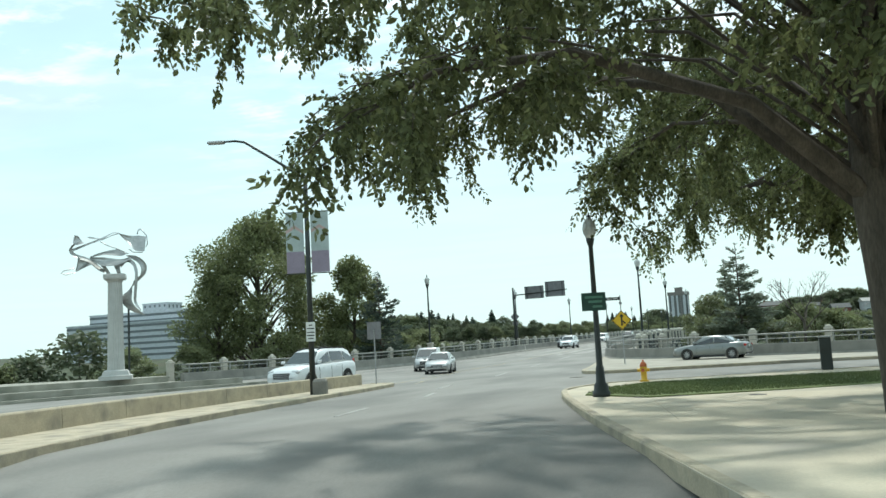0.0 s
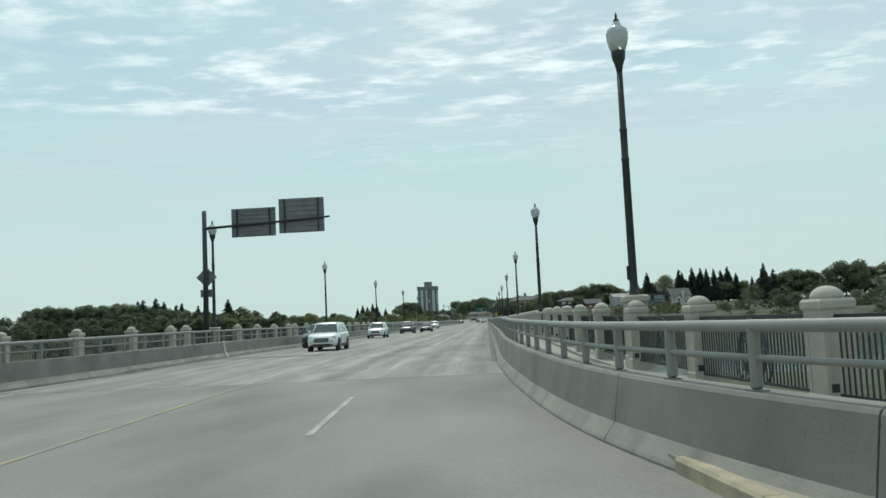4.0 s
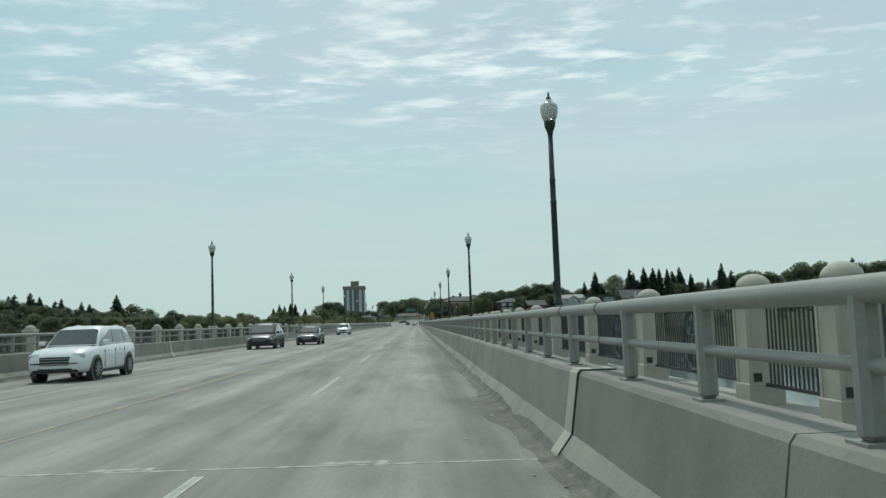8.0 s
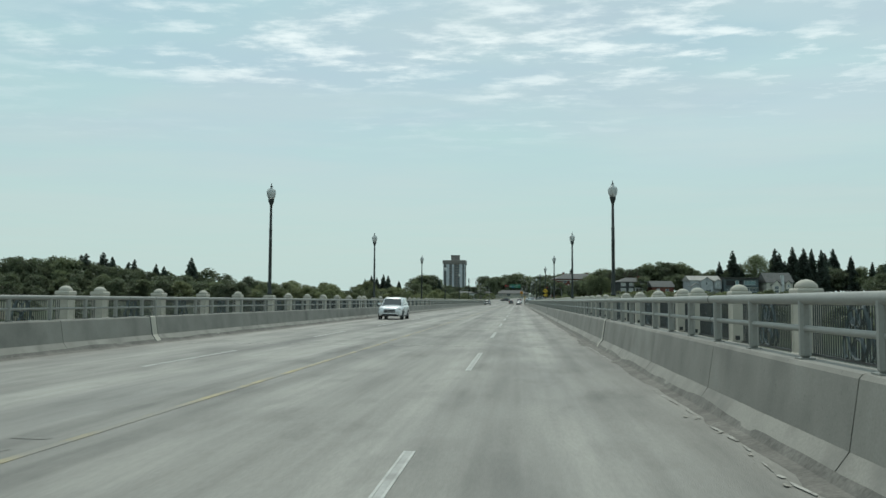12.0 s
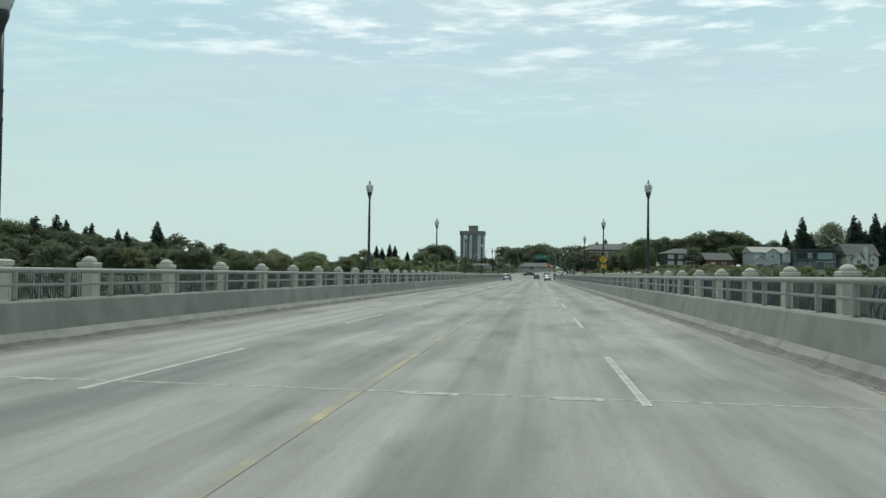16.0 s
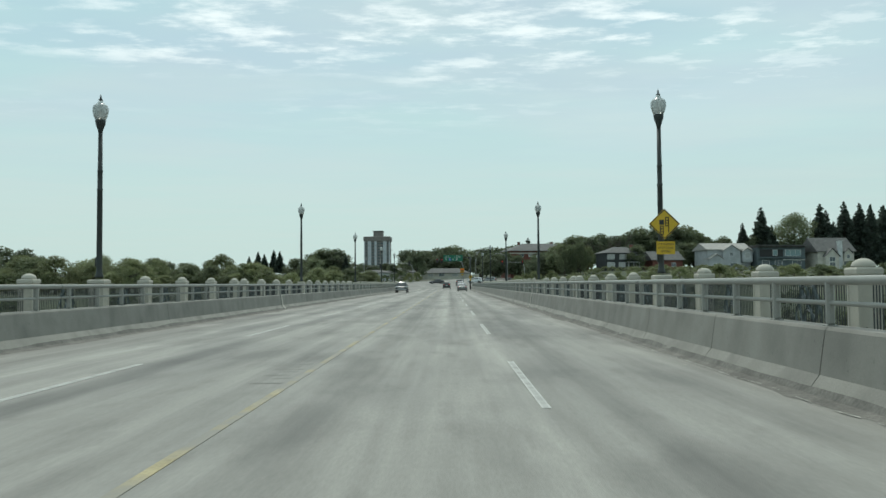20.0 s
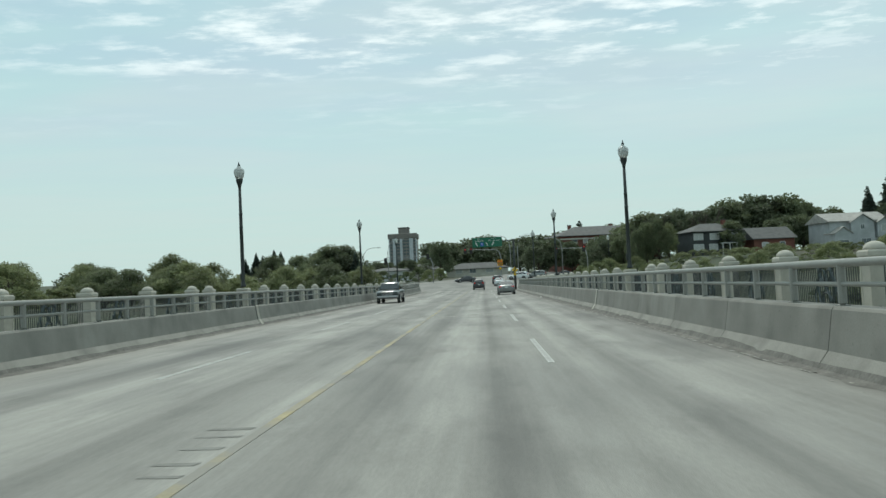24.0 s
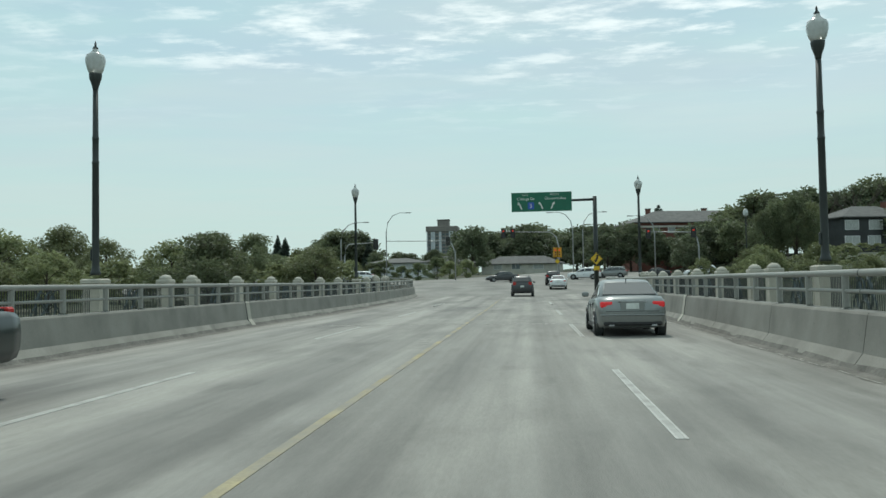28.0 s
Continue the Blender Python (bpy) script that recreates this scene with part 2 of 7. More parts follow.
def lathe(bm, profile, n=16, at=(0, 0, 0), square=False):
    """Turns (radius, height) rows about the upright axis; square: four-sided."""
    n = 4 if square else n
    rings = []
    for r, z in profile:
        a0 = math.pi / 4 if square else 0
        k = r * (math.sqrt(2) if square else 1)
        rings.append([bm.verts.new((at[0] + k * math.cos(a0 + 2 * math.pi * i / n), at[1] + k * math.sin(a0 + 2 * math.pi * i / n), at[2] + z)) for i in range(n)])
    for a, b in zip(rings, rings[1:]):
        for i in range(n):
            bm.faces.new((a[i], a[(i + 1) % n], b[(i + 1) % n], b[i]))
    bm.faces.new(rings[0][::-1])
    bm.faces.new(rings[-1])
    return bm


def tube(bm, pts, r, n=8, r1=None):
    """A round bar along points, r at the start and r1 at the end."""
    pts = [Vector(p) for p in pts]
    rings = []
    for i, p in enumerate(pts):
        d = (pts[min(i + 1, len(pts) - 1)] - pts[max(i - 1, 0)]).normalized()
        a = d.cross(Vector((0, 0, 1)) if abs(d.z) < 0.95 else Vector((1, 0, 0))).normalized()
        b = d.cross(a)
        k = r + ((r if r1 is None else r1) - r) * i / max(1, len(pts) - 1)
        rings.append([bm.verts.new(p + k * (math.cos(2 * math.pi * j / n) * a + math.sin(2 * math.pi * j / n) * b)) for j in range(n)])
    for a, b in zip(rings, rings[1:]):
        for j in range(n):
            bm.faces.new((a[j], a[(j + 1) % n], b[(j + 1) % n], b[j]))
    bm.faces.new(rings[0][::-1])
    bm.faces.new(rings[-1])
    return bm


def prism(bm, outline, z0, z1):
    """An upright block over an outline of (x, y), z0 and z1 being heights above the road at each point."""
    lo = [bm.verts.new((x, y, gz(y) + z0)) for x, y in outline]
    hi = [bm.verts.new((x, y, gz(y) + z1)) for x, y in outline]
    k = len(outline)
    for i in range(k):
        bm.faces.new((lo[i], lo[(i + 1) % k], hi[(i + 1) % k], hi[i]))
    bm.faces.new(hi)
    bm.faces.new(lo[::-1])
    return bm


# ---- plan ----
GRADE = ((-400, 2.0), (-135, 0.75), (-112, 0.55), (-83, 0.05), (-62, -0.2), (-41, -0.3), (-24, -0.15), (-8, 0.0), (400, 0.0), (430, 0.25), (470, 1.5), (520, 3.0), (620, 5.0), (3000, 8.0))


def gz(y):
    """Height of the road along the way."""
    return float(np.interp(np.array([y - 6, y - 3, y, y + 3, y + 6]), [g[0] for g in GRADE], [g[1] for g in GRADE]).mean())


def smooth_line(pts, step):
    """Points at even steps along a soft curve through pts."""
    P = [np.array(p, float) for p in pts]
    P = [2 * P[0] - P[1]] + P + [2 * P[-1] - P[-2]]
    dense = []
    for a, b, c, d in zip(P, P[1:], P[2:], P[3:]):
        for t in np.linspace(0, 1, max(4, int(np.linalg.norm(c - b) / 0.4)), endpoint=False):
            dense.append(0.5 * (2 * b + (c - a) * t + (2 * a - 5 * b + 4 * c - d) * t * t + (3 * b - a - 3 * c + d) * t ** 3))
    dense.append(P[-2])
    dense = np.array(dense)
    s = np.r_[0, np.cumsum(np.linalg.norm(np.diff(dense, axis=0), axis=1))]
    n = max(2, int(round(s[-1] / step)) + 1)
    at = np.linspace(0, s[-1], n)
    return [(float(np.interp(q, s, dense[:, 0])), float(np.interp(q, s, dense[:, 1]))) for q in at]


def side(line, i, d):
    """The point d outward of the line's i-th point, and the way along."""
    a, b = line[max(i - 1, 0)], line[min(i + 1, len(line) - 1)]
    t = Vector((b[0] - a[0], b[1] - a[1])).normalized()
    return line[i][0] - t.y * d, line[i][1] + t.x * d, t


def sweep(bm, line, profile, i0=0, i1=None, out=1, closed=True):
    """Sweeps (outward, height) rows along part of a line over the road's grade."""
    rings = []
    for i in range(i0, (len(line) if i1 is None else i1 + 1)):
        ring = []
        for d, z in profile:
            x, y, _ = side(line, i, d * out)
            ring.append(bm.verts.new((x, y, gz(line[i][1]) + z)))
        rings.append(ring)
    k = len(profile)
    for a, b in zip(rings, rings[1:]):
        for j in range(k if closed else k - 1):
            bm.faces.new((a[j], a[(j + 1) % k], b[(j + 1) % k], b[j]))
    if closed:
        bm.faces.new(rings[0][::-1])
        bm.faces.new(rings[-1])
    return bm


# toe of the roadside barriers, from the far bank back to the near one
RIGHT = smooth_line([(9.4, 421), (8.1, 414), (7.5, 404), (7.4, 390), (7.4, 360), (7.4, 300), (7.4, 200), (7.4, 100), (7.4, 40), (7.4, 5), (7.4, -12), (7.45, -23), (7.9, -33), (8.7, -40), (10.4, -46), (13.3, -50.3), (17.4, -52.8), (23.5, -54.8), (32.7, -57.4), (49, -60)], 0.5)
LEFT = smooth_line([(-24, 445), (-17, 442.5), (-11.5, 438), (-8.6, 431), (-7.38, 420), (-7.28, 405), (-7.28, 380), (-7.28, 330), (-7.28, 240), (-7.28, 150), (-7.28, 70), (-7.28, 25), (-7.28, 0), (-7.35, -12), (-8.1, -22.5), (-9.7, -32), (-12.2, -40.4), (-14.9, -48.6), (-17.8, -58), (-18.6, -60.5)], 0.5)
JOINTS = (-4.4, 22.7, 59.7, 101.4, 153.3, 210.2, 266.1, 322.1, 378.6)
LAMPS = (1.8, 38.9, 80.15, 123.2, 160.2, 203.7, 245.7, 287.5, 328.9, 372.7, 410.0)

# ---- ground, river and roads ----
def hill(x, y):
    """Height of the land."""
    near, far = -26 - 0.10 * abs(x) * (abs(x) > 14), 372 + 0.05 * abs(x)
    bed = -13.5

    def soft(a, b, v):
        t = min(1, max(0, (v - a) / (b - a)))
        return t * t * (3 - 2 * t)

    g = gz(y) - 0.35
    if y < 170:
        base = g + (bed - g) * soft(near - 22 if abs(x) > 24 else near, 40, y)
    else:
        base = bed + (g - bed) * soft(300, far, y)
    if y > far:
        up = soft(440, 620, y)
        base += 3.4 * soft(29, 54, x) * soft(428, 484, y) + 3.5 * soft(30, 120, -x) * up
        base += 10 * soft(700, 1800, y)
    if y < -30:
        base -= 3.0 * soft(22, 60, -x) * soft(30, 60, -y)
    return base + 0.35 * noise.noise((x * 0.02, y * 0.02, 3)) * (abs(x) > 45 or not -160 < y < 560)


XS = sorted({round(s * v, 1) for s in (-1, 1) for v in [0, 6, 12, 16, 20, 26, 34, 44, 56, 70, 85, 100, 120, 145, 175, 210, 260, 330, 420, 540, 700, 950, 1400, 2200, 4200]})
YS = [-3800, -1800, -900, -500, -300, -200, -160] + list(range(-140, 60, 6)) + [70, 100, 140, 180, 220, 260, 285] + list(range(300, 640, 8)) + [660, 700, 760, 840, 950, 1100, 1400, 1900, 2700, 4600]
bm = bmesh.new()
grid = [[bm.verts.new((x, y, hill(x, y))) for x in XS] for y in YS]
for a, b in zip(grid, grid[1:]):
    for i in range(len(XS) - 1):
        bm.faces.new((a[i], a[i + 1], b[i + 1], b[i]))
tagged(part("ground", bm, SOIL, smooth=True), "grassy river banks and land out to the horizon", "ground", kind="structure")
bm = bmesh.new()
bmesh.ops.create_grid(bm, x_segments=4, y_segments=4, size=1, matrix=Matrix.Translation((0, 170, -11.5)) @ Matrix.Diagonal((4200, 330, 1, 1)))
tagged(part("water", bm, WATER), "dull green-grey river water below the bridge", "water", kind="structure")

deck = thing("bridge_deck", "worn grey asphalt bridge deck with lane lines", "road", kind="structure")
bm = bmesh.new()
ys = [-26 + i * 3.0 for i in range(int((424 + 26) / 3) + 1)]
rows = [[bm.verts.new((x, y, gz(y) + z)) for x, z in ((-10.8, -0.9), (-10.8, -0.02), (-7.6, -0.02), (-7.6, 0.0), (7.6, 0.0), (7.6, -0.02), (10.8, -0.02), (10.8, -0.9))] for y in ys]
for a, b in zip(rows, rows[1:]):
    for i in range(8):
        bm.faces.new((a[i], a[(i + 1) % 8], b[(i + 1) % 8], b[i]))
bm.faces.new(rows[0]), bm.faces.new(rows[-1][::-1])
part("road_slab", bm, DECK, deck)

PIER = bmesh.new()
box(PIER, -9.5, 9.5, -1.6, 1.6, -16, -0.9, 0.2)
pier_mesh = mesh_of("pier", PIER, CONC)
for y in JOINTS[1:-1]:
    tagged(part("bridge_pier", pier_mesh, CONC, at=Matrix.Translation((0, y, 0))), "plain concrete bridge pier standing in the river", "pier", group="bridge piers", kind="structure")

bm = bmesh.new()
west = [(-70, -160), (75, -160), (75, -59), (40, -53), (17, -45), (9.5, -36), (9, -25), (-9, -25), (-12, -32), (-16, -45), (-22, -64), (-70, -95)]
ys = sorted({y for _, y in west} | set(range(-150, -24, 5)))
prism(bm, west, -0.3, -0.004)
bmesh.ops.triangulate(bm, faces=[f for f in bm.faces if len(f.verts) > 4])
for y in range(-155, -26, 5):
    bmesh.ops.bisect_plane(bm, geom=bm.verts[:] + bm.edges[:] + bm.faces[:], plane_co=(0, y, 0), plane_no=(0, 1, 0))
for v in bm.verts:
    v.co.z = gz(v.co.y) + (-0.3 if v.co.z < gz(v.co.y) - 0.15 else -0.004)
tagged(part("road", bm, ROAD), "worn grey asphalt street at the bridge's near end", "road", kind="structure")
bm = bmesh.new()
east = [(-9, 420), (9, 420), (11, 432), (18, 448), (31, 454), (31, 484), (26, 490), (24, 540), (12, 540), (-4, 500), (-14, 482), (-60, 474), (-60, 448), (-20, 443), (-12, 438)]
prism(bm, east, -0.3, -0.004)
bmesh.ops.triangulate(bm, faces=[f for f in bm.faces if len(f.verts) > 4])
for y in range(424, 540, 4):
    bmesh.ops.bisect_plane(bm, geom=bm.verts[:] + bm.edges[:] + bm.faces[:], plane_co=(0, y, 0), plane_no=(0, 1, 0))
for v in bm.verts:
    v.co.z = gz(v.co.y) + (-0.3 if v.co.z < gz(v.co.y) - 0.15 else -0.004)
tagged(part("road", bm, ROAD), "pale asphalt crossing at the bridge's far end", "road", kind="structure")


# ---- lane lines ----
def line_strip(pts, width, material, parent, name):
    bm = bmesh.new()
    sweep(bm, pts, [(-width / 2, -0.01), (-width / 2, 0.006), (width / 2, 0.006), (width / 2, -0.01)])
    return part(name, bm, material, parent)


line_strip([(0.33, y) for y in range(-20, 418, 6)], 0.12, YELLOW, deck, "centre_line")
dash = bmesh.new()
box(dash, -0.03, 0.03, 0, 5.9, -0.01, 0.006)
box(dash, -0.058, -0.032, 0, 5.9, -0.01, 0.007)
box(dash, 0.032, 0.058, 0, 5.9, -0.01, 0.007)
for i, f in enumerate(dash.faces):
    f.material_index = 0 if i < 6 else 1
dash_mesh = mesh_of("lane_dash", dash, (WHITE, WHITE_EDGE))
DASH_ENDS = np.interp(range(-2, 26), (-2, 0, 1, 5, 8, 10, 12, 15, 18, 19, 21, 23, 25), (6.5, 36.2, 51.2, 112.2, 157.8, 187.1, 216.6, 259.9, 305.2, 320.4, 349.0, 377.0, 405.0))
for x in (-3.15, 3.88):
    for y in DASH_ENDS:
        part("lane_dash", dash_mesh, WHITE, deck, at=Matrix.Translation((x, float(y) - 5.9, gz(float(y)))))
# expansion joints: a thin pale seam across the deck with broken nosings
seam_mesh = mesh_of("expansion_joint", box(bmesh.new(), -7.3, 7.4, -0.04, 0.04, -0.01, 0.003), FLAKE)
nose_mesh = mesh_of("joint_nosing", box(bmesh.new(), -0.5, 0.5, -0.08, 0.08, -0.01, 0.005), FLAKE)
jrng = random.Random(21)
for y in JOINTS[1:]:
    jo = part("expansion_joint", seam_mesh, FLAKE, deck, "worn pale expansion joint with broken nosings", at=Matrix.Translation((0, y - 0.7, gz(y))) @ Matrix.Rotation(-0.06, 4, "Z"))
    for x in (-5.9, -4.2, -1.8, 1.28, 2.93, 5.4):
        if jrng.random() < 0.8:
            part("joint_nosing", nose_mesh, FLAKE, jo, at=Matrix.Translation((x + jrng.uniform(-0.2, 0.2), jrng.choice((-0.13, 0.13)), 0)) @ Matrix.Diagonal((jrng.uniform(0.5, 0.85), 1, 1, 1)))
# dark grime climbing from the gutter up the foot of each barrier
for s, edge in ((-1, 7.28), (1, 7.40)):
    bm = bmesh.new()
    prev = None
    rng = random.Random(5 + s)
    for i in range(860):
        y = -20 + i * 0.5
        k = max(0, noise.noise((s * 3, y * 0.17, 1))) + 0.6 * max(0, noise.noise((s * 7, y * 0.9, 4)))
        w = (0.16 if s < 0 else 0.13) + 0.4 * k + 0.03 * rng.random()
        f = 0.45 + 0.55 * min(1, max(0, 0.5 + noise.noise((s * 5, y * 0.45, 2)))) + 0.1 * rng.random()
        row = [bm.verts.new((s * (edge + 0.055 * f), y, gz(y) + 0.03 + 0.105 * f)), bm.verts.new((s * (edge - 0.02), y, gz(y) + 0.03)), bm.verts.new((s * (edge - 0.02 - w), y, gz(y) + 0.002))]
        if prev:
            for j in range(2):
                bm.faces.new((prev[j], prev[j + 1], row[j + 1], row[j]))
        prev = row
    tagged(part("gutter_dirt", bm, DIRT), "dark grit and grime along the foot of the barrier", "dirt", kind="stuff")
# a flaking pale edge along the right-hand gutter
bm = bmesh.new()
frng = random.Random(31)
y = -16.0
while y < 404:
    L = frng.uniform(0.12, 0.7)
    if noise.noise((2.0, y * 0.06, 7.0)) > -0.25:
        x0, x1, w = (7.16 + 0.12 * noise.noise((1, v * 0.5, 3)) for v in (y, y + L, y))
        w = frng.uniform(0.008, 0.032)
        row = [bm.verts.new((x, yy, gz(yy) + 0.012)) for x, yy in ((x0 - w * 0.4, y), (x0 + w, y + 0.1 * L), (x1 + w * 0.8, y + 0.8 * L), (x1, y + L), (x1 - w, y + 0.7 * L))]
        bm.faces.new(row)
    y += L * frng.uniform(0.9, 2.2)
tagged(part("gutter_flakes", bm, FLAKE), "broken flakes of pale mortar along the gutter", "litter", kind="stuff")
# worn dark cross marks beside the centre line
bm = bmesh.new()
for y0 in (14, 33, 52, 74, 96, 118, 143, 166, 188, 209, 229, 247, 270, 289, 302, 324, 346, 368, 391):
    y = y0 + frng.uniform(-3, 3)
    for i in range(frng.randint(5, 13)):
        y += frng.uniform(0.35, 0.75)
        x0, x1, d = frng.uniform(-0.42, -0.1), frng.uniform(0.0, 0.22), frng.uniform(0.04, 0.14)
        bm.faces.new([bm.verts.new((x, yy, gz(yy) + 0.004)) for x, yy in ((x0, y), (x1, y - 0.05), (x1 + 0.03, y + d * 0.8), (x0 + 0.05, y + d))])
tagged(part("worn_marks", bm, SEAM), "rows of dark worn cross marks beside the centre line", "road wear", kind="stuff")


chips = bmesh.new()
crng = random.Random(12)
for i in range(900):
    y, x = crng.uniform(-18, 400), 7.36 - abs(crng.gauss(0, 0.22)) - 0.05
    s, a = crng.uniform(0.01, 0.045), crng.uniform(0, 3.1)
    pts = [chips.verts.new((x + s * k * math.cos(a + b), y + s * k * math.sin(a + b) * 1.8, gz(y) + 0.006 + 0.012 * crng.random())) for b, k in ((0, 1), (1.3, 0.7), (2.6, 1.1), (4.2, 0.8))]
    chips.faces.new(pts)
tagged(part("litter", chips, CONC_TOE), "scattered grit and chips in the gutter", "litter", kind="stuff")


cup = thing("paper_cup", "crushed white paper cup lying in the gutter", "litter", Matrix.Translation((7.15, 349.8, 0.055)) @ Matrix.Rotation(1.5, 4, "Y") @ Matrix.Rotation(0.4, 4, "X"))
bm = bmesh.new()
lathe(bm, [(0.03, -0.06), (0.034, -0.058), (0.045, 0.06), (0.05, 0.065), (0.046, 0.07), (0.04, 0.06), (0.03, -0.05)], 14)
part("cup", bm, mat("white_paper", (0.7, 0.7, 0.68), 0.7, var=0.05, bump=0.0), cup, smooth=True)


# ---- barriers, railings, balustrades ----
BARRIER = [(0.0, -0.1), (0.0, 0.03), (0.02, 0.07), (0.16, 0.26), (0.25, 0.84), (0.28, 0.88), (0.64, 0.88), (0.67, 0.85), (0.67, -0.1)]


post = bmesh.new()
box(post, -0.055, 0.055, -0.055, 0.055, 0.89, 1.50, 0.03)
box(post, -0.075, 0.075, -0.085, 0.085, 0.88, 0.895)
post_mesh = mesh_of("post", post, STEEL)

pil = bmesh.new()
lathe(pil, [(0.205, 0.0), (0.205, 1.52)], square=True)
lathe(pil, [(0.232, 0.0), (0.232, 0.30), (0.222, 0.31)], square=True)
lathe(pil, [(0.222, 1.42), (0.222, 1.522)], square=True)
for sx, sy in ((1, 1), (-1, 1), (1, -1), (-1, -1)):
    box(pil, 0.192 * sx - 0.028, 0.192 * sx + 0.028, 0.192 * sy - 0.028, 0.192 * sy + 0.028, 0.305, 1.425, 0.006)
shaft_mesh = mesh_of("shaft", pil, CAST)
hole_mesh = {k: mesh_of("weep_hole", box(bmesh.new(), min(0.05 * k, 0.16 * k), max(0.05 * k, 0.16 * k), 0.19, 0.211, 0.34, 0.46), IRON) for k in (-1, 1)}
cap = bmesh.new()
lathe(cap, [(0.225, 1.52), (0.245, 1.55), (0.25, 1.57), (0.25, 1.65), (0.225, 1.69)], square=True)
lathe(cap, [(0.22, 1.69)] + [(0.22 * math.cos(a), 1.69 + 0.19 * math.sin(a)) for a in (0.25, 0.5, 0.75, 1.0, 1.25, 1.45)], 18)
cap_mesh = mesh_of("cap", cap, CAST)
for p in cap_mesh.polygons:
    p.use_smooth = len(p.vertices) == 4 and p.center.z > 1.7
ped = bmesh.new()
lathe(ped, [(0.25, 0.0), (0.25, 1.50), (0.30, 1.54), (0.31, 1.56), (0.31, 1.66), (0.25, 1.70)], square=True)
lathe(ped, [(0.285, 0.0), (0.285, 0.30), (0.27, 0.32)], square=True)
for sx, sy in ((1, 1), (-1, 1), (1, -1), (-1, -1)):
    box(ped, 0.235 * sx - 0.035, 0.235 * sx + 0.035, 0.235 * sy - 0.035, 0.235 * sy + 0.035, 0.31, 1.52, 0.008)
ped_mesh = mesh_of("lamp_pedestal", ped, CAST)


def panel_mesh(length):
    """An iron fence panel, with upright bars and a ring of scrollwork in the middle."""
    bm = bmesh.new()
    h = length / 2
    for z in (0.30, 1.44):
        box(bm, -0.025, 0.025, -h, h, z - 0.025, z + 0.025)
    n = int(length / 0.11)
    for i in range(1, n):
        y = -h + length * i / n
        box(bm, -0.0095, 0.0095, y - 0.0095, y + 0.0095, 0.30, 1.44)
    return mesh_of("bars", bm, IRON)


def scroll_mesh():
    """Tall oval of flat iron with two crossing stems and curls inside."""
    bm = bmesh.new()
    for r, c, w, sq in ((0.54, (0, 0.87), 0.034, 0.86), (0.20, (0, 0.52), 0.028, 1.0), (0.16, (0.17, 1.12), 0.024, 1.0), (0.16, (-0.17, 1.12), 0.024, 1.0), (0.09, (0, 0.86), 0.02, 1.0)):
        tube(bm, [(0, c[0] + r * sq * math.cos(a), c[1] + r * math.sin(a)) for a in [2 * math.pi * k / 15 for k in range(16)]], w, 4)
    for k in (-1, 1):
        tube(bm, [(0, k * 0.30 * math.cos(u * 3.14), 0.40 + u * 0.90) for u in [i / 8 for i in range(9)]], 0.028, 4)
        tube(bm, [(0, k * (0.50 + 0.16 * math.sin(u * 6.28)), 0.34 + u * 1.06) for u in [i / 10 for i in range(11)]], 0.022, 4)
    return mesh_of("scrollwork", bm, IRON_BLUE)


SCROLL = scroll_mesh()
PANELS = {}


# runs of railing posts on the right: from, to, one post, pitch
POST_RUNS = ((-3.9, 21.4, 3.32, 1.85), (21.9, 58.3, 31.95, 1.9), (58.9, 99.9, 63.91, 1.85), (209.4, 264.7, 226.36, 1.815), (321.3, 377.2, 347.36, 1.845))


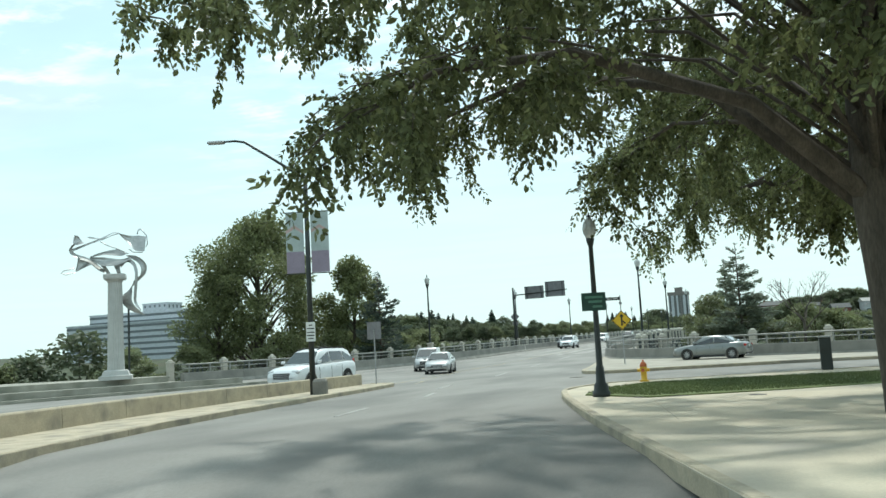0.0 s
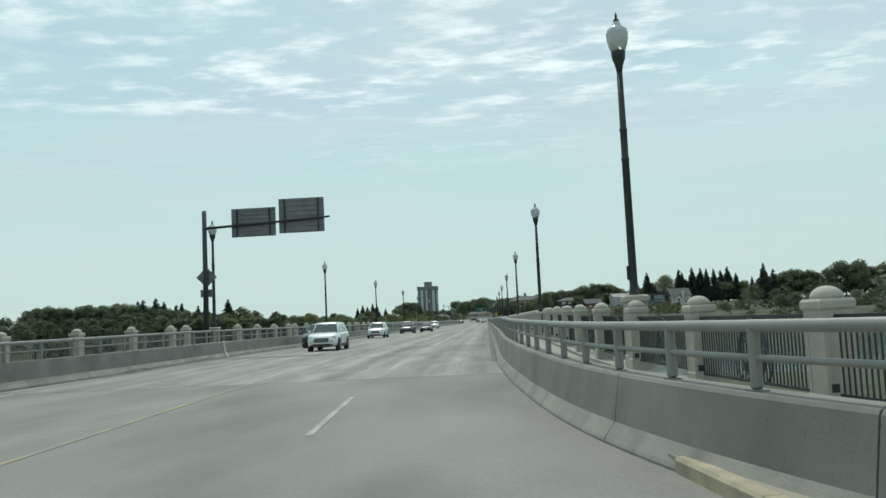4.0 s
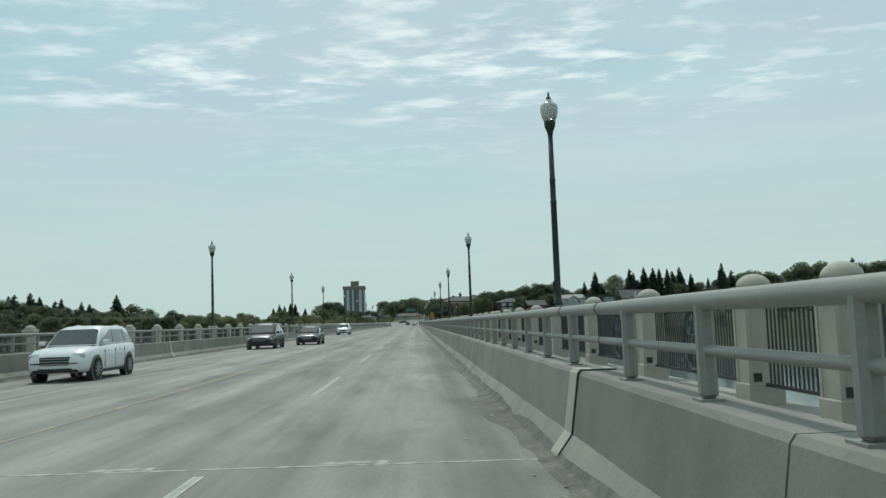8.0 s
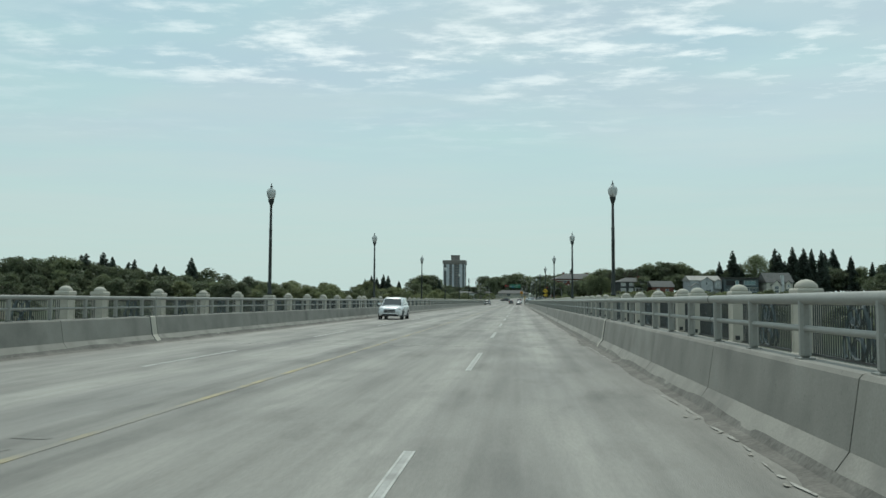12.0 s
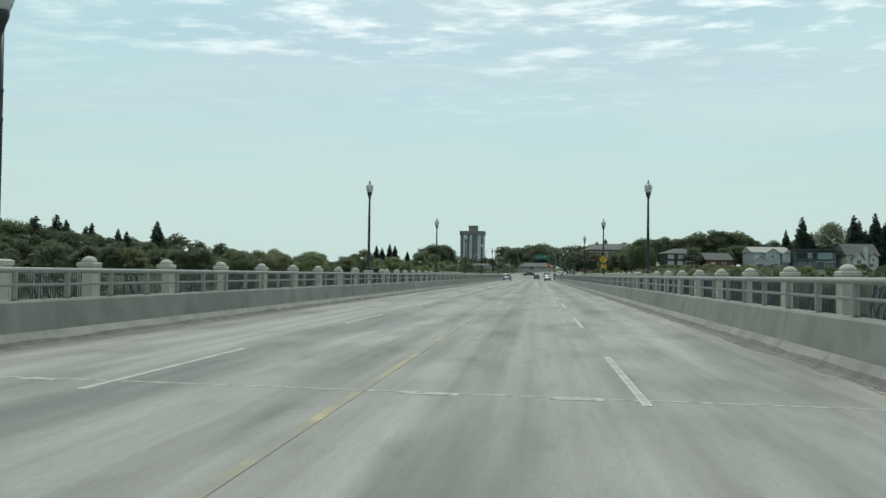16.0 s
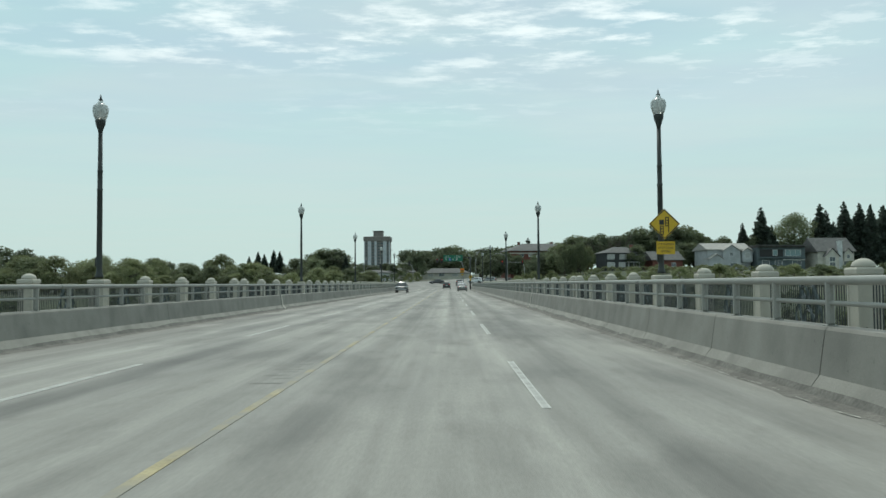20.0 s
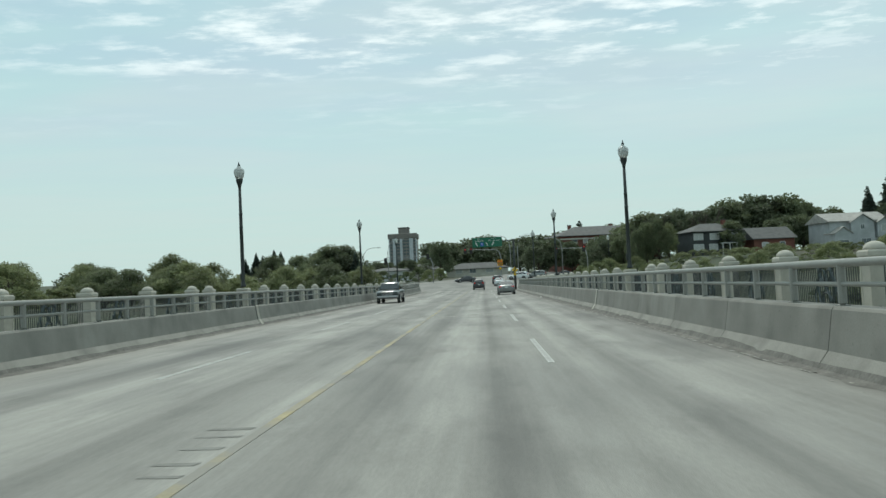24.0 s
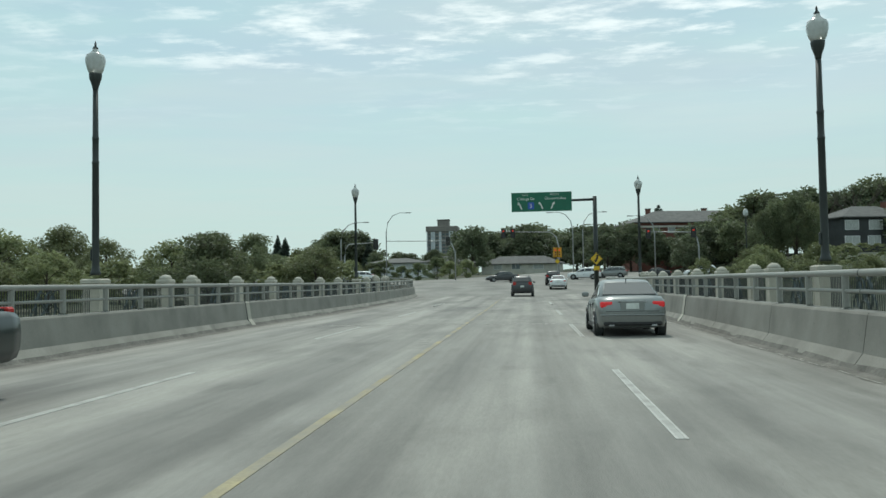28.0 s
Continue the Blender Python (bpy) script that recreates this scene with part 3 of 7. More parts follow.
def edge_works(line, out, tag):
    n = len(line)
    toe, back, skew = (7.4, 3.1, -1.1) if out > 0 else (7.28, 2.87, -0.2)
    s_of = np.r_[0, np.cumsum([math.dist(a, b) for a, b in zip(line, line[1:])])]
    yy = np.array([p[1] for p in line])
    along = lambda y: float(np.interp(-y, -yy, s_of))
    marks = [along(y) for y in sorted(JOINTS, reverse=True)]
    ends = marks + [float(s_of[-1]) - 0.6]

    def at(s, d):
        """Pose at the distance s along the line, d outward of it."""
        q = min(range(n), key=lambda v: abs(s_of[v] - s))
        x, y, t = side(line, q, d * out)
        f = s - s_of[q]
        return Matrix.Translation((x + t.x * f, y + t.y * f, gz(line[q][1]))) @ Matrix.Rotation(math.atan2(-t.x, t.y), 4, "Z")

    def stations(pitch, gap, shift=0.0):
        """Evenly spread stations between the joints, a pair standing gap to either side of each joint."""
        found, last = [], 0.6
        for m_ in [m_ - shift for m_ in marks] + ends[-1:]:
            end = m_ - gap if m_ < ends[-1] else m_
            k = max(1, round((end - last) / pitch))
            found += [last + (end - last) * q / k for q in range(k + 1)]
            last = m_ + gap
        return sorted(set(found))

    stops = stations(4.93, 1.15)
    wall = thing("barrier_" + tag, "grey concrete roadside barrier, flared foot tinted as if skylit", "barrier", kind="structure")
    cuts = sorted({0, n - 1} | {int(np.argmin(abs(s_of - v + skew))) for v in marks} | {int(np.argmin(abs(s_of - v))) for k, v in enumerate(stops) if (out > 0 or k % 4 == 0) and all(abs(v - m_) > 2 for m_ in marks)})
    for i, j in zip(cuts, cuts[1:]):
        bm = bmesh.new()
        gap = 0.012
        sweep(bm, line, BARRIER, i, j, out)
        for v in bm.verts:
            c = Vector((0.5 * (line[i][0] + line[j][0]), 0.5 * (line[i][1] + line[j][1]), v.co.z))
            v.co += (c - v.co).normalized() * gap
        bmesh.ops.recalc_face_normals(bm, faces=bm.faces)
        for f in bm.faces:
            c = f.calc_center_median()
            # the sloped foot takes the colour with sky light painted in
            f.material_index = 1 if c.z - gz(c.y) < 0.27 else 0
        part("barrier_block", bm, (CONC, CONC_SKYLIT), wall)
    for y in [y + skew for y in JOINTS]:
        for y0, y1, lift, surf in ((y - 0.22, y + 0.16, 0.014, CAST), (y - 0.25, y - 0.215, 0.016, IRON)):
            bm = bmesh.new()
            a = [bm.verts.new((out * (toe + d - lift), y0, gz(y) + z + (lift if z > 0.8 else 0))) for d, z in BARRIER[1:-1]]
            b = [bm.verts.new((v.co.x, y1, v.co.z)) for v in a]
            for k in range(len(a)):
                bm.faces.new((a[k], a[(k + 1) % len(a)], b[(k + 1) % len(a)], b[k]))
            bm.faces.new(a[::-1]), bm.faces.new(b)
            part("joint_cover" if surf is CAST else "joint_gap", bm, surf, wall, "pale cover over the barrier joint" if surf is CAST else "dark gap beside the cover")
    walkway = bmesh.new()
    sweep(walkway, line, [(0.62, -0.9), (0.62, 0.12), (back - 0.3, 0.12), (back - 0.3, 0.22), (back + 0.4, 0.22), (back + 0.4, -0.9)], 0, None, out)
    tagged(part("sidewalk_" + tag, walkway, CONC_TOE), "narrow concrete footway behind the barrier", "sidewalk", kind="structure")
    rail = thing("bridge_railing", "grey painted steel railing with two round rails on the barrier", "railing", group="bridge railings")
    for name, z, r in (("top_rail", 1.49, 0.062), ("middle_rail", 1.19, 0.034)):
        bm = bmesh.new()
        pts = []
        for q in range(0, n):
            x, y, _ = side(line, q, 0.42 * out)
            if q in (0, n - 1) or abs(line[q][0]) > 7.45 or q % 16 == 0:
                pts.append((x, y, gz(line[q][1]) + z))
        tube(bm, pts, r, 10)
        part(name, bm, STEEL, rail, smooth=True)
    spots = [yy[int(np.argmin(abs(s_of - v)))] + s_of[int(np.argmin(abs(s_of - v)))] - v for v in stations(1.848, 0.5, skew)]
    if out > 0:
        for y0, y1, first, pitch in POST_RUNS:
            spots = [y for y in spots if not y0 < y < y1] + [first + pitch * k for k in range(-40, 40) if y0 < first + pitch * k < y1]
    for y in sorted(spots):
        part("post", post_mesh, STEEL, rail, at=at(along(y), 0.42))
    for v in stations(14.8, 1.0):
        for z, r in ((1.49, 0.062), (1.19, 0.034)):
            bm = bmesh.new()
            tube(bm, [(0, -0.011, z), (0, 0.011, z)], r + 0.004, 12)
            part("sleeve_joint", bm, IRON, rail, "thin dark joint in the rail", at=at(v + 0.7, 0.42))
    fence = thing("balustrade_" + tag, "pale cast-stone pilasters with domed caps and dark iron panels", "balustrade", kind="structure")
    low = Matrix.Translation((0, 0, 0.2)) @ Matrix.Diagonal((1, 1, 0.905, 1))
    lamp_s = [along(y) for y in LAMPS]
    kinds = sorted([(s, 0) for s in stops if all(abs(s - q) > 2.4 for q in lamp_s)] + [(s, 1) for s in lamp_s])
    for s, k in kinds:
        if k:
            part("lamp_pedestal", ped_mesh, CAST, fence, at=at(s, back) @ low)
        else:
            p = part("pilaster", shaft_mesh, CAST, fence, at=at(s, back) @ low)
            part("cap", cap_mesh, CAST, p)
            part("weep_hole", hole_mesh[out], IRON, p)
    for (a, ka), (b, kb) in zip(kinds, kinds[1:]):
        length = round((b - a - 0.5) * 5) / 5
        if length < 0.5:
            continue
        if length not in PANELS:
            PANELS[length] = panel_mesh(length)
        p = part("iron_panel", PANELS[length], IRON, fence, at=at((a + b) / 2, back) @ low)
        if length > 2.5:
            part("scrollwork", SCROLL, IRON_BLUE, p)


edge_works(RIGHT, 1, "right")
edge_works(LEFT, -1, "left")


# ---- lamp posts on the bridge ----
GLOBE = mat("frosted_lamp_glass", (0.60, 0.62, 0.60), 0.25, var=0.08, scale=3, fine=20, bump=0.0, **{"Transmission Weight": 0.25})
pole = bmesh.new()
lathe(pole, [(0.15, 1.70), (0.15, 1.78), (0.118, 1.84), (0.105, 2.0), (0.095, 4.9), (0.105, 4.92), (0.105, 4.98), (0.09, 5.0), (0.09, 5.6), (0.1, 5.62), (0.1, 5.68), (0.085, 5.7), (0.075, 7.1)], 14)
pole_mesh = mesh_of("pole", pole, POLE, True)
hold = bmesh.new()
lathe(hold, [(0.075, 7.05), (0.085, 7.12), (0.11, 7.22), (0.17, 7.38), (0.185, 7.5), (0.185, 7.54)], 16)
hold_mesh = mesh_of("lamp_holder", hold, POLE, True)
glo = bmesh.new()
lathe(glo, [(0.17, 7.53), (0.24, 7.68), (0.28, 7.85), (0.285, 7.98), (0.25, 8.08), (0.17, 8.13), (0.10, 8.2), (0.075, 8.28)], 18)
globe_mesh = mesh_of("globe", glo, GLOBE, True)
fin = bmesh.new()
lathe(fin, [(0.08, 8.27), (0.085, 8.30), (0.03, 8.36), (0.035, 8.42), (0.01, 8.5)], 8)
fin_mesh = mesh_of("finial", fin, POLE, True)
lamp = thing("street_lamp", "dark green post with a frosted acorn globe on the balustrade", "street lamp", group="lamps along the bridge")
plate_mesh = mesh_of("access_plate", box(bmesh.new(), -0.15, -0.08, -0.055, 0.055, 2.12, 2.46, 0.025), POLE)
for nm, me in (("access_plate", plate_mesh), ("pole", pole_mesh), ("lamp_holder", hold_mesh), ("globe", globe_mesh), ("finial", fin_mesh)):
    part(nm, me, POLE, lamp)
LAMP_FOOT = 0.1
lamp.matrix_basis = Matrix.Translation((-10.15, LAMPS[0], LAMP_FOOT))
RIGHT_LAMPS = [(10.87, -29.2)] + [(10.5, y) for y in LAMPS]
LEFT_LAMPS = [(-11.4, -28.9)] + [(-10.15, y) for y in LAMPS[1:]]
for x, y in RIGHT_LAMPS + LEFT_LAMPS:
    copy_thing(lamp, Matrix.Translation((x, y, gz(y) + LAMP_FOOT)) @ Matrix.Diagonal((1, 1, 1.09 if y < 0 else 1.025 if y > 350 else 1.0, 1)))
for x, y in (RIGHT_LAMPS[0], LEFT_LAMPS[0]):
    tagged(part("lamp_pedestal", ped_mesh, CAST, at=Matrix.Translation((x, y, gz(y) + 0.2)) @ Matrix.Diagonal((1, 1, 1.08, 1))), "square cast-stone lamp pedestal behind the barrier", "pedestal", group="lamp pedestals")


# ---- plants ----
def leaf_mat(name, color, vary=0.35):
    m = bpy.data.materials.new(name)
    m.use_nodes = True
    n, l = m.node_tree.nodes, m.node_tree.links
    b = n["Principled BSDF"]
    b.inputs["Roughness"].default_value = 0.6
    geo, oi = n.new("ShaderNodeNewGeometry"), n.new("ShaderNodeObjectInfo")
    ramp = n.new("ShaderNodeMapRange")
    ramp.inputs["To Min"].default_value, ramp.inputs["To Max"].default_value = 1 - vary, 1 + vary
    l.new(geo.outputs["Random Per Island"], ramp.inputs["Value"])
    ramp2 = n.new("ShaderNodeMapRange")
    ramp2.inputs["To Min"].default_value, ramp2.inputs["To Max"].default_value = 0.78, 1.2
    l.new(oi.outputs["Random"], ramp2.inputs["Value"])
    mu = n.new("ShaderNodeMath")
    mu.operation = "MULTIPLY"
    l.new(ramp.outputs[0], mu.inputs[0]), l.new(ramp2.outputs[0], mu.inputs[1])
    mx = n.new("ShaderNodeMixRGB")
    mx.blend_type, mx.inputs[0].default_value, mx.inputs[1].default_value = "MULTIPLY", 1.0, (*color, 1)
    l.new(mu.outputs[0], mx.inputs[2])
    l.new(mx.outputs[0], b.inputs["Base Color"])
    tr = n.new("ShaderNodeBsdfTranslucent")
    l.new(mx.outputs[0], tr.inputs["Color"])
    add = n.new("ShaderNodeMixShader")
    add.inputs[0].default_value = 0.45
    l.new(b.outputs[0], add.inputs[1]), l.new(tr.outputs[0], add.inputs[2])
    l.new(add.outputs[0], n["Material Output"].inputs["Surface"])
    return m


LEAF = leaf_mat("broad_leaves", (0.17, 0.198, 0.108), 0.22)
LEAF_DARK = leaf_mat("far_dark_leaves", (0.13, 0.155, 0.09), 0.22)
LEAF_LIGHT = leaf_mat("young_leaves", (0.21, 0.235, 0.118), 0.25)
LEAF_ELM = leaf_mat("elm_leaves", (0.15, 0.17, 0.072), 0.5)
NEEDLE = leaf_mat("spruce_needles", (0.085, 0.112, 0.085))
NEEDLE_GREY = leaf_mat("pine_needles", (0.195, 0.225, 0.165))
BARK = mat("bark", (0.09, 0.075, 0.06), 0.95, var=0.35, scale=4, fine=30, bump=1.0, bscale=18, stretch=(1, 1, 0.25))


def leaves_mesh(name, centres, aim, size, material, rng, flat=0.0, long=1.6, oval=False):
    """Many small folded leaves, one at each centre; aim: the way each leaf points."""
    n = len(centres)
    a = aim / np.maximum(1e-6, np.linalg.norm(aim, axis=1, keepdims=True))
    r = rng.normal(size=(n, 3))
    r[:, 2] *= 1 - flat
    b = np.cross(a, r)
    b /= np.maximum(1e-6, np.linalg.norm(b, axis=1, keepdims=True))
    up = np.cross(a, b)
    s = np.reshape(size, (-1, 1)) * rng.uniform(0.6, 1.35, (n, 1))
    base, tip = centres - a * s * long / 2, centres + a * s * long / 2
    if oval:
        lo, hi = -a * s * long * 0.2 + up * s * 0.1, a * s * long * 0.16 + up * s * 0.1
        v = np.stack([base, centres + lo + b * s * 0.44, centres + hi + b * s * 0.42, tip, centres + hi - b * s * 0.42, centres + lo - b * s * 0.44], 1).reshape(-1, 3)
        k = np.arange(n)[:, None] * 6
        f = np.concatenate([k + [0, 1, 2, 3], k + [0, 3, 4, 5]], 0)
    else:
        v = np.stack([base, centres + b * s * 0.5 + up * s * 0.12, tip, centres - b * s * 0.5 + up * s * 0.12], 1).reshape(-1, 3)
        k = np.arange(n)[:, None] * 4
        f = np.concatenate([k + [0, 1, 2], k + [0, 2, 3]], 0)
    me = bpy.data.meshes.new(name)
    me.from_pydata(v.tolist(), [], f.tolist())
    me.materials.append(material)
    return me


def broadleaf(label, height, spread, seed, n, size, leaf, low=0.22, blobs=16, group="", hang=0.3, clump=1.0):
    """A broadleaf tree: tapered trunk, forked limbs, and an uneven crown of leaf clumps round the limb ends."""
    rng = np.random.default_rng(seed)
    t = thing("tree", label, "tree", group=group)
    bm = bmesh.new()
    r0 = height * 0.022
    tube(bm, [(0, 0, -0.6), (0.02 * height * rng.normal() * 0.3, 0, height * 0.25), (0.01 * height, 0.01 * height, height * 0.55), (0, 0, height * 0.86)], r0, 9, r0 * 0.2)
    ends = []
    for i in range(blobs):
        u = (i + 0.5) / blobs
        ang, z = i * 2.4 + rng.uniform(-0.4, 0.4), height * (low + 0.12 + (0.97 - low - 0.12) * u ** 0.9)
        env = math.sin(math.pi * min(1, max(0.06, (z / height - low) / (1.03 - low))) ** 0.75)
        rad = spread * env * rng.uniform(0.45, 1.0)
        e = np.array([rad * math.cos(ang), rad * math.sin(ang), z])
        ends.append((e, height * clump * rng.uniform(0.09, 0.165)))
        start = np.array([0, 0, max(height * low * 0.8, z - rad * 0.9)])
        mid = (start + e) / 2 + np.array([0, 0, 0.04 * height])
        tube(bm, [start, mid, e], r0 * 0.35, 5, r0 * 0.06)
    part("trunk", bm, BARK, t, smooth=True)
    share = np.array([r ** 2 for _, r in ends])
    pick = rng.choice(len(ends), n, p=share / share.sum())
    c = np.array([e for e, _ in ends])[pick]
    r = np.array([q for _, q in ends])[pick][:, None]
    d = rng.normal(size=(n, 3))
    d /= np.linalg.norm(d, axis=1, keepdims=True)
    pos = c + d * r * rng.uniform(0.35, 1.12, (n, 1)) * np.array([1.15, 1.15, 0.85])
    aim = d + rng.normal(size=(n, 3)) * 0.6 - np.array([0, 0, hang])
    part("crown", leaves_mesh("crown", pos, aim, size, leaf, rng), leaf, t)
    return t


def conifer(label, height, spread, seed, n, size, leaf, low=0.08, group="", ragged=0.25):
    """A conifer: straight trunk and whorls of flat fan-shaped boughs, ragged at the edge."""
    rng = np.random.default_rng(seed)
    t = thing("tree", label, "tree", group=group)
    bm = bmesh.new()
    tube(bm, [(0, 0, -0.6), (0, 0, height * 0.98)], height * 0.016, 7, height * 0.002)
    pos, aim, sizes = [], [], []
    open_ = ragged > 0.3
    tiers = int(height * (1.5 if open_ else 1.7))
    lean = [rng.uniform(0.65, 1.15) for _ in range(8)]
    for i in range(tiers):
        for k in range(8 if open_ else 11):
            u = min(1.0, (i + rng.uniform(0, 1.0)) / tiers)
            z = height * (low + (0.97 - low) * u)
            reach = spread * ((1 - u) ** 0.8 if open_ else (1 - u) ** 0.9) + 0.012 * height
            a = rng.uniform(0, 2 * math.pi)
            L = reach * (rng.uniform(0.5, 1.1) * lean[int((a * 1.27 + u * 5) % 8)] if open_ else rng.uniform(0.66, 1.1))
            rise = (rng.uniform(-0.05, 0.3) if open_ else rng.uniform(-0.32, -0.1)) * L + (0.45 * L if u > 0.88 else 0)
            out = np.array([math.cos(a), math.sin(a), 0])
            across = np.array([-math.sin(a), math.cos(a), 0])
            end = out * L + np.array([0, 0, z + rise])
            if L > 0.5:
                tube(bm, [(0, 0, z), end], height * 0.0035, 4, height * 0.001)
            m_ = max(3, int(n * L ** 1.3 / (spread ** 1.3 * tiers * (2.4 if open_ else 3.6))))
            f = rng.uniform(0.12, 1.0, (m_, 1)) ** 0.75
            wide = rng.normal(size=(m_, 1)) * 0.17 * L * (1.25 - f)
            lift = rng.normal(size=(m_, 1)) * (0.10 if open_ else 0.16) * min(L, 0.1 * height) - np.abs(wide) * 0.15 + (0.22 * L * f ** 2 if not open_ else 0.0)
            p = np.array([0, 0, z]) * (1 - f) + end * f + across * wide + np.array([0, 0, 1.0]) * lift
            pos.append(p)
            aim.append(out + across * np.sign(wide) * 0.6 + rng.normal(size=(m_, 3)) * 0.35 + np.array([0, 0, 0.35 if open_ else -0.1]))
            sizes.append(np.full(m_, size * (0.5 + 0.5 * min(1, L / (0.5 * spread)))))
    part("trunk", bm, BARK, t, smooth=True)
    part("crown", leaves_mesh("crown", np.concatenate(pos), np.concatenate(aim), np.concatenate(sizes), leaf, rng, 0.3, 2.4), leaf, t)
    return t


FAR = "trees on the river banks"
far_broad = [broadleaf("green broadleaf tree on the far river bank", 10, 4.2, 11 + i, 4200, 0.31, LEAF_DARK if i != 1 else LEAF, 0.10, 18, FAR) for i in range(4)]
bush = [broadleaf("bushy young willow on the river bank", 6, 3.2, 31 + i, 2800, 0.235, LEAF_LIGHT if i else LEAF, 0.02, 14, "bushes on the river banks", 0.0) for i in range(2)]
far_spruce = [conifer("dark spruce standing above the river bank", 14, 3.9, 51 + i, 5200, 0.42, NEEDLE, group="spruces on the river banks") for i in range(3)]
fine_broad = [broadleaf("leafy green tree on the bank beside the bridge", 10, 4.2, 91 + i, 8000, 0.21, LEAF if i else LEAF_LIGHT, 0.08, 22, FAR) for i in range(2)]
fine_bush = [broadleaf("bushy pale green willow beside the bridge", 6, 3.2, 95, 6000, 0.15, LEAF_LIGHT, 0.02, 16, "bushes on the river banks", 0.0)]
PLACED = {}


def plant(kind, x, y, height, turn=None, wide=1.0):
    """Sets the first of a kind in its place, then copies."""
    base = {id(o): h for o, h in [(o, 10) for o in far_broad + fine_broad] + [(o, 6) for o in bush + fine_bush] + [(o, 14) for o in far_spruce]}[id(kind)]
    s = height / base
    z = min(hill(x + dx, y + dy) for dx in (-2, 2) for dy in (-2, 2))
    m = Matrix.Translation((x, y, z)) @ Matrix.Rotation((x * 7.3 + y * 3.1) % 6.28 if turn is None else turn, 4, "Z") @ Matrix.Diagonal((s * wide, s * wide, s, 1))
    if kind.name not in PLACED:
        PLACED[kind.name] = (s * wide, s)
        kind.matrix_basis = m
        return kind
    first = PLACED[kind.name]
    return copy_thing(kind, Matrix.Translation((x, y, z)) @ Matrix.Rotation((x * 7.3 + y * 3.1) % 6.28 if turn is None else turn, 4, "Z") @ Matrix.Diagonal((s * wide / first[0], s * wide / first[0], s / first[1], 1)))


class Woods:
    """Gathers many trees of the far woods into one mesh of leaves and one of stems."""

    def __init__(self):
        self.v, self.f, self.n = [], [], 0
        self.stems = bmesh.new()

    def add(self, kind, x, y, height, wide=1.0, thin=4):
        crown = [o for o in kind.children if o.name.startswith("crown")][0].data
        base = 6 if kind in bush else 10
        s = height / base
        co = np.empty(len(crown.vertices) * 3, dtype=np.float32)
        crown.vertices.foreach_get("co", co)
        co = co.reshape(-1, 3) * np.array([s * wide, s * wide, s])
        a = (x * 7.3 + y * 3.1) % 6.28
        z = min(hill(x + dx, y + dy) for dx in (-2, 2) for dy in (-2, 2))
        co = co @ np.array([[math.cos(a), math.sin(a), 0], [-math.sin(a), math.cos(a), 0], [0, 0, 1]]) + np.array([x, y, z])
        leaf = co.reshape(-1, 4, 3)[::thin]
        mid = leaf.mean(1, keepdims=True)
        co = (mid + (leaf - mid) * (0.95 + 0.155 * thin)).reshape(-1, 3)
        k = np.arange(len(leaf))[:, None] * 4 + self.n
        self.v.append(co)
        self.f.append(np.concatenate([k + [0, 1, 2], k + [0, 2, 3]], 0))
        self.n += len(co)
        tube(self.stems, [(x, y, z - 0.5), (x, y, z + height * 0.75)], 0.02 * height, 5, 0.006 * height)

    def finish(self, name, label, leaf):
        me = bpy.data.meshes.new(name)
        me.from_pydata(np.concatenate(self.v).tolist(), [], np.concatenate(self.f).tolist())
        me.materials.append(leaf)
        ob = tagged(part(name, me, leaf), label, "trees", kind="stuff")
        part("stems", self.stems, BARK, ob)


woods, shrubs = Woods(), Woods()
prng = random.Random(4)
for i in range(40):
    shrubs.add(prng.choice(bush), -17 - i * 2.6 - prng.random() * 2, 424 + prng.random() * 14, 3.3 + prng.random() * 1.3, wide=1.5, thin=2)
# far bank, left of the bridge: a belt of willows and poplars, taller woods behind
for i in range(34):
    x = -15 - i * 4.6 - prng.random() * 3
    plant(prng.choice(bush + far_broad if x < -105 else fine_bush + fine_broad), x, 400 + prng.random() * 26 + 0.12 * -x, (3.5 if x > -42 else 4.6 if x > -60 else 5.6) + prng.random() * 1.6 + 0.018 * -x, wide=1.45)
for i in range(26):
    x = -34 - i * 9 - prng.random() * 6
    plant(prng.choice(fine_broad if x > -110 else far_broad), x, 448 + prng.random() * 30, (4.6 if x > -60 else 5.8) + prng.random() * 2.8 + 0.02 * -x, wide=1.2)
for i in range(22):
    x = -150 - i * 13 - prng.random() * 6
    plant(prng.choice(far_broad), x, 450 + prng.random() * 40, 9.4 + prng.random() * 3.4, wide=1.3)
for x, y, h in ((-160, 482, 19.5), (-192, 486, 17), (-198, 492, 18.5), (-204, 486, 19), (-211, 490, 21), (-217, 484, 20), (-224, 492, 20.5), (-232, 488, 18), (-240, 490, 19), (-249, 486, 17), (-258, 492, 18), (-268, 488, 16), (-184, 494, 15.5), (-280, 490, 18), (-178, 490, 14), (-292, 492, 16),
                (-84, 640, 11), (-88, 644, 12.5), (-92, 640, 10), (-97, 648, 11), (-78, 650, 9), (-101, 645, 9), (-44, 590, 10.5)):
    plant(prng.choice(far_spruce), x, y, h * (1.0 + 0.22 * prng.random()) if x < -150 else h * (0.9 + 0.2 * prng.random()), wide=0.85 + 0.4 * prng.random())
for i in range(56):
    woods.add(prng.choice(far_broad), -70 - i * 4.6 - prng.random() * 4, 436 + prng.random() * 60, (5.6 + 0.024 * (i * 4.6)) * (0.8 + 0.5 * prng.random() ** 2), wide=1.3 + 0.3 * prng.random())
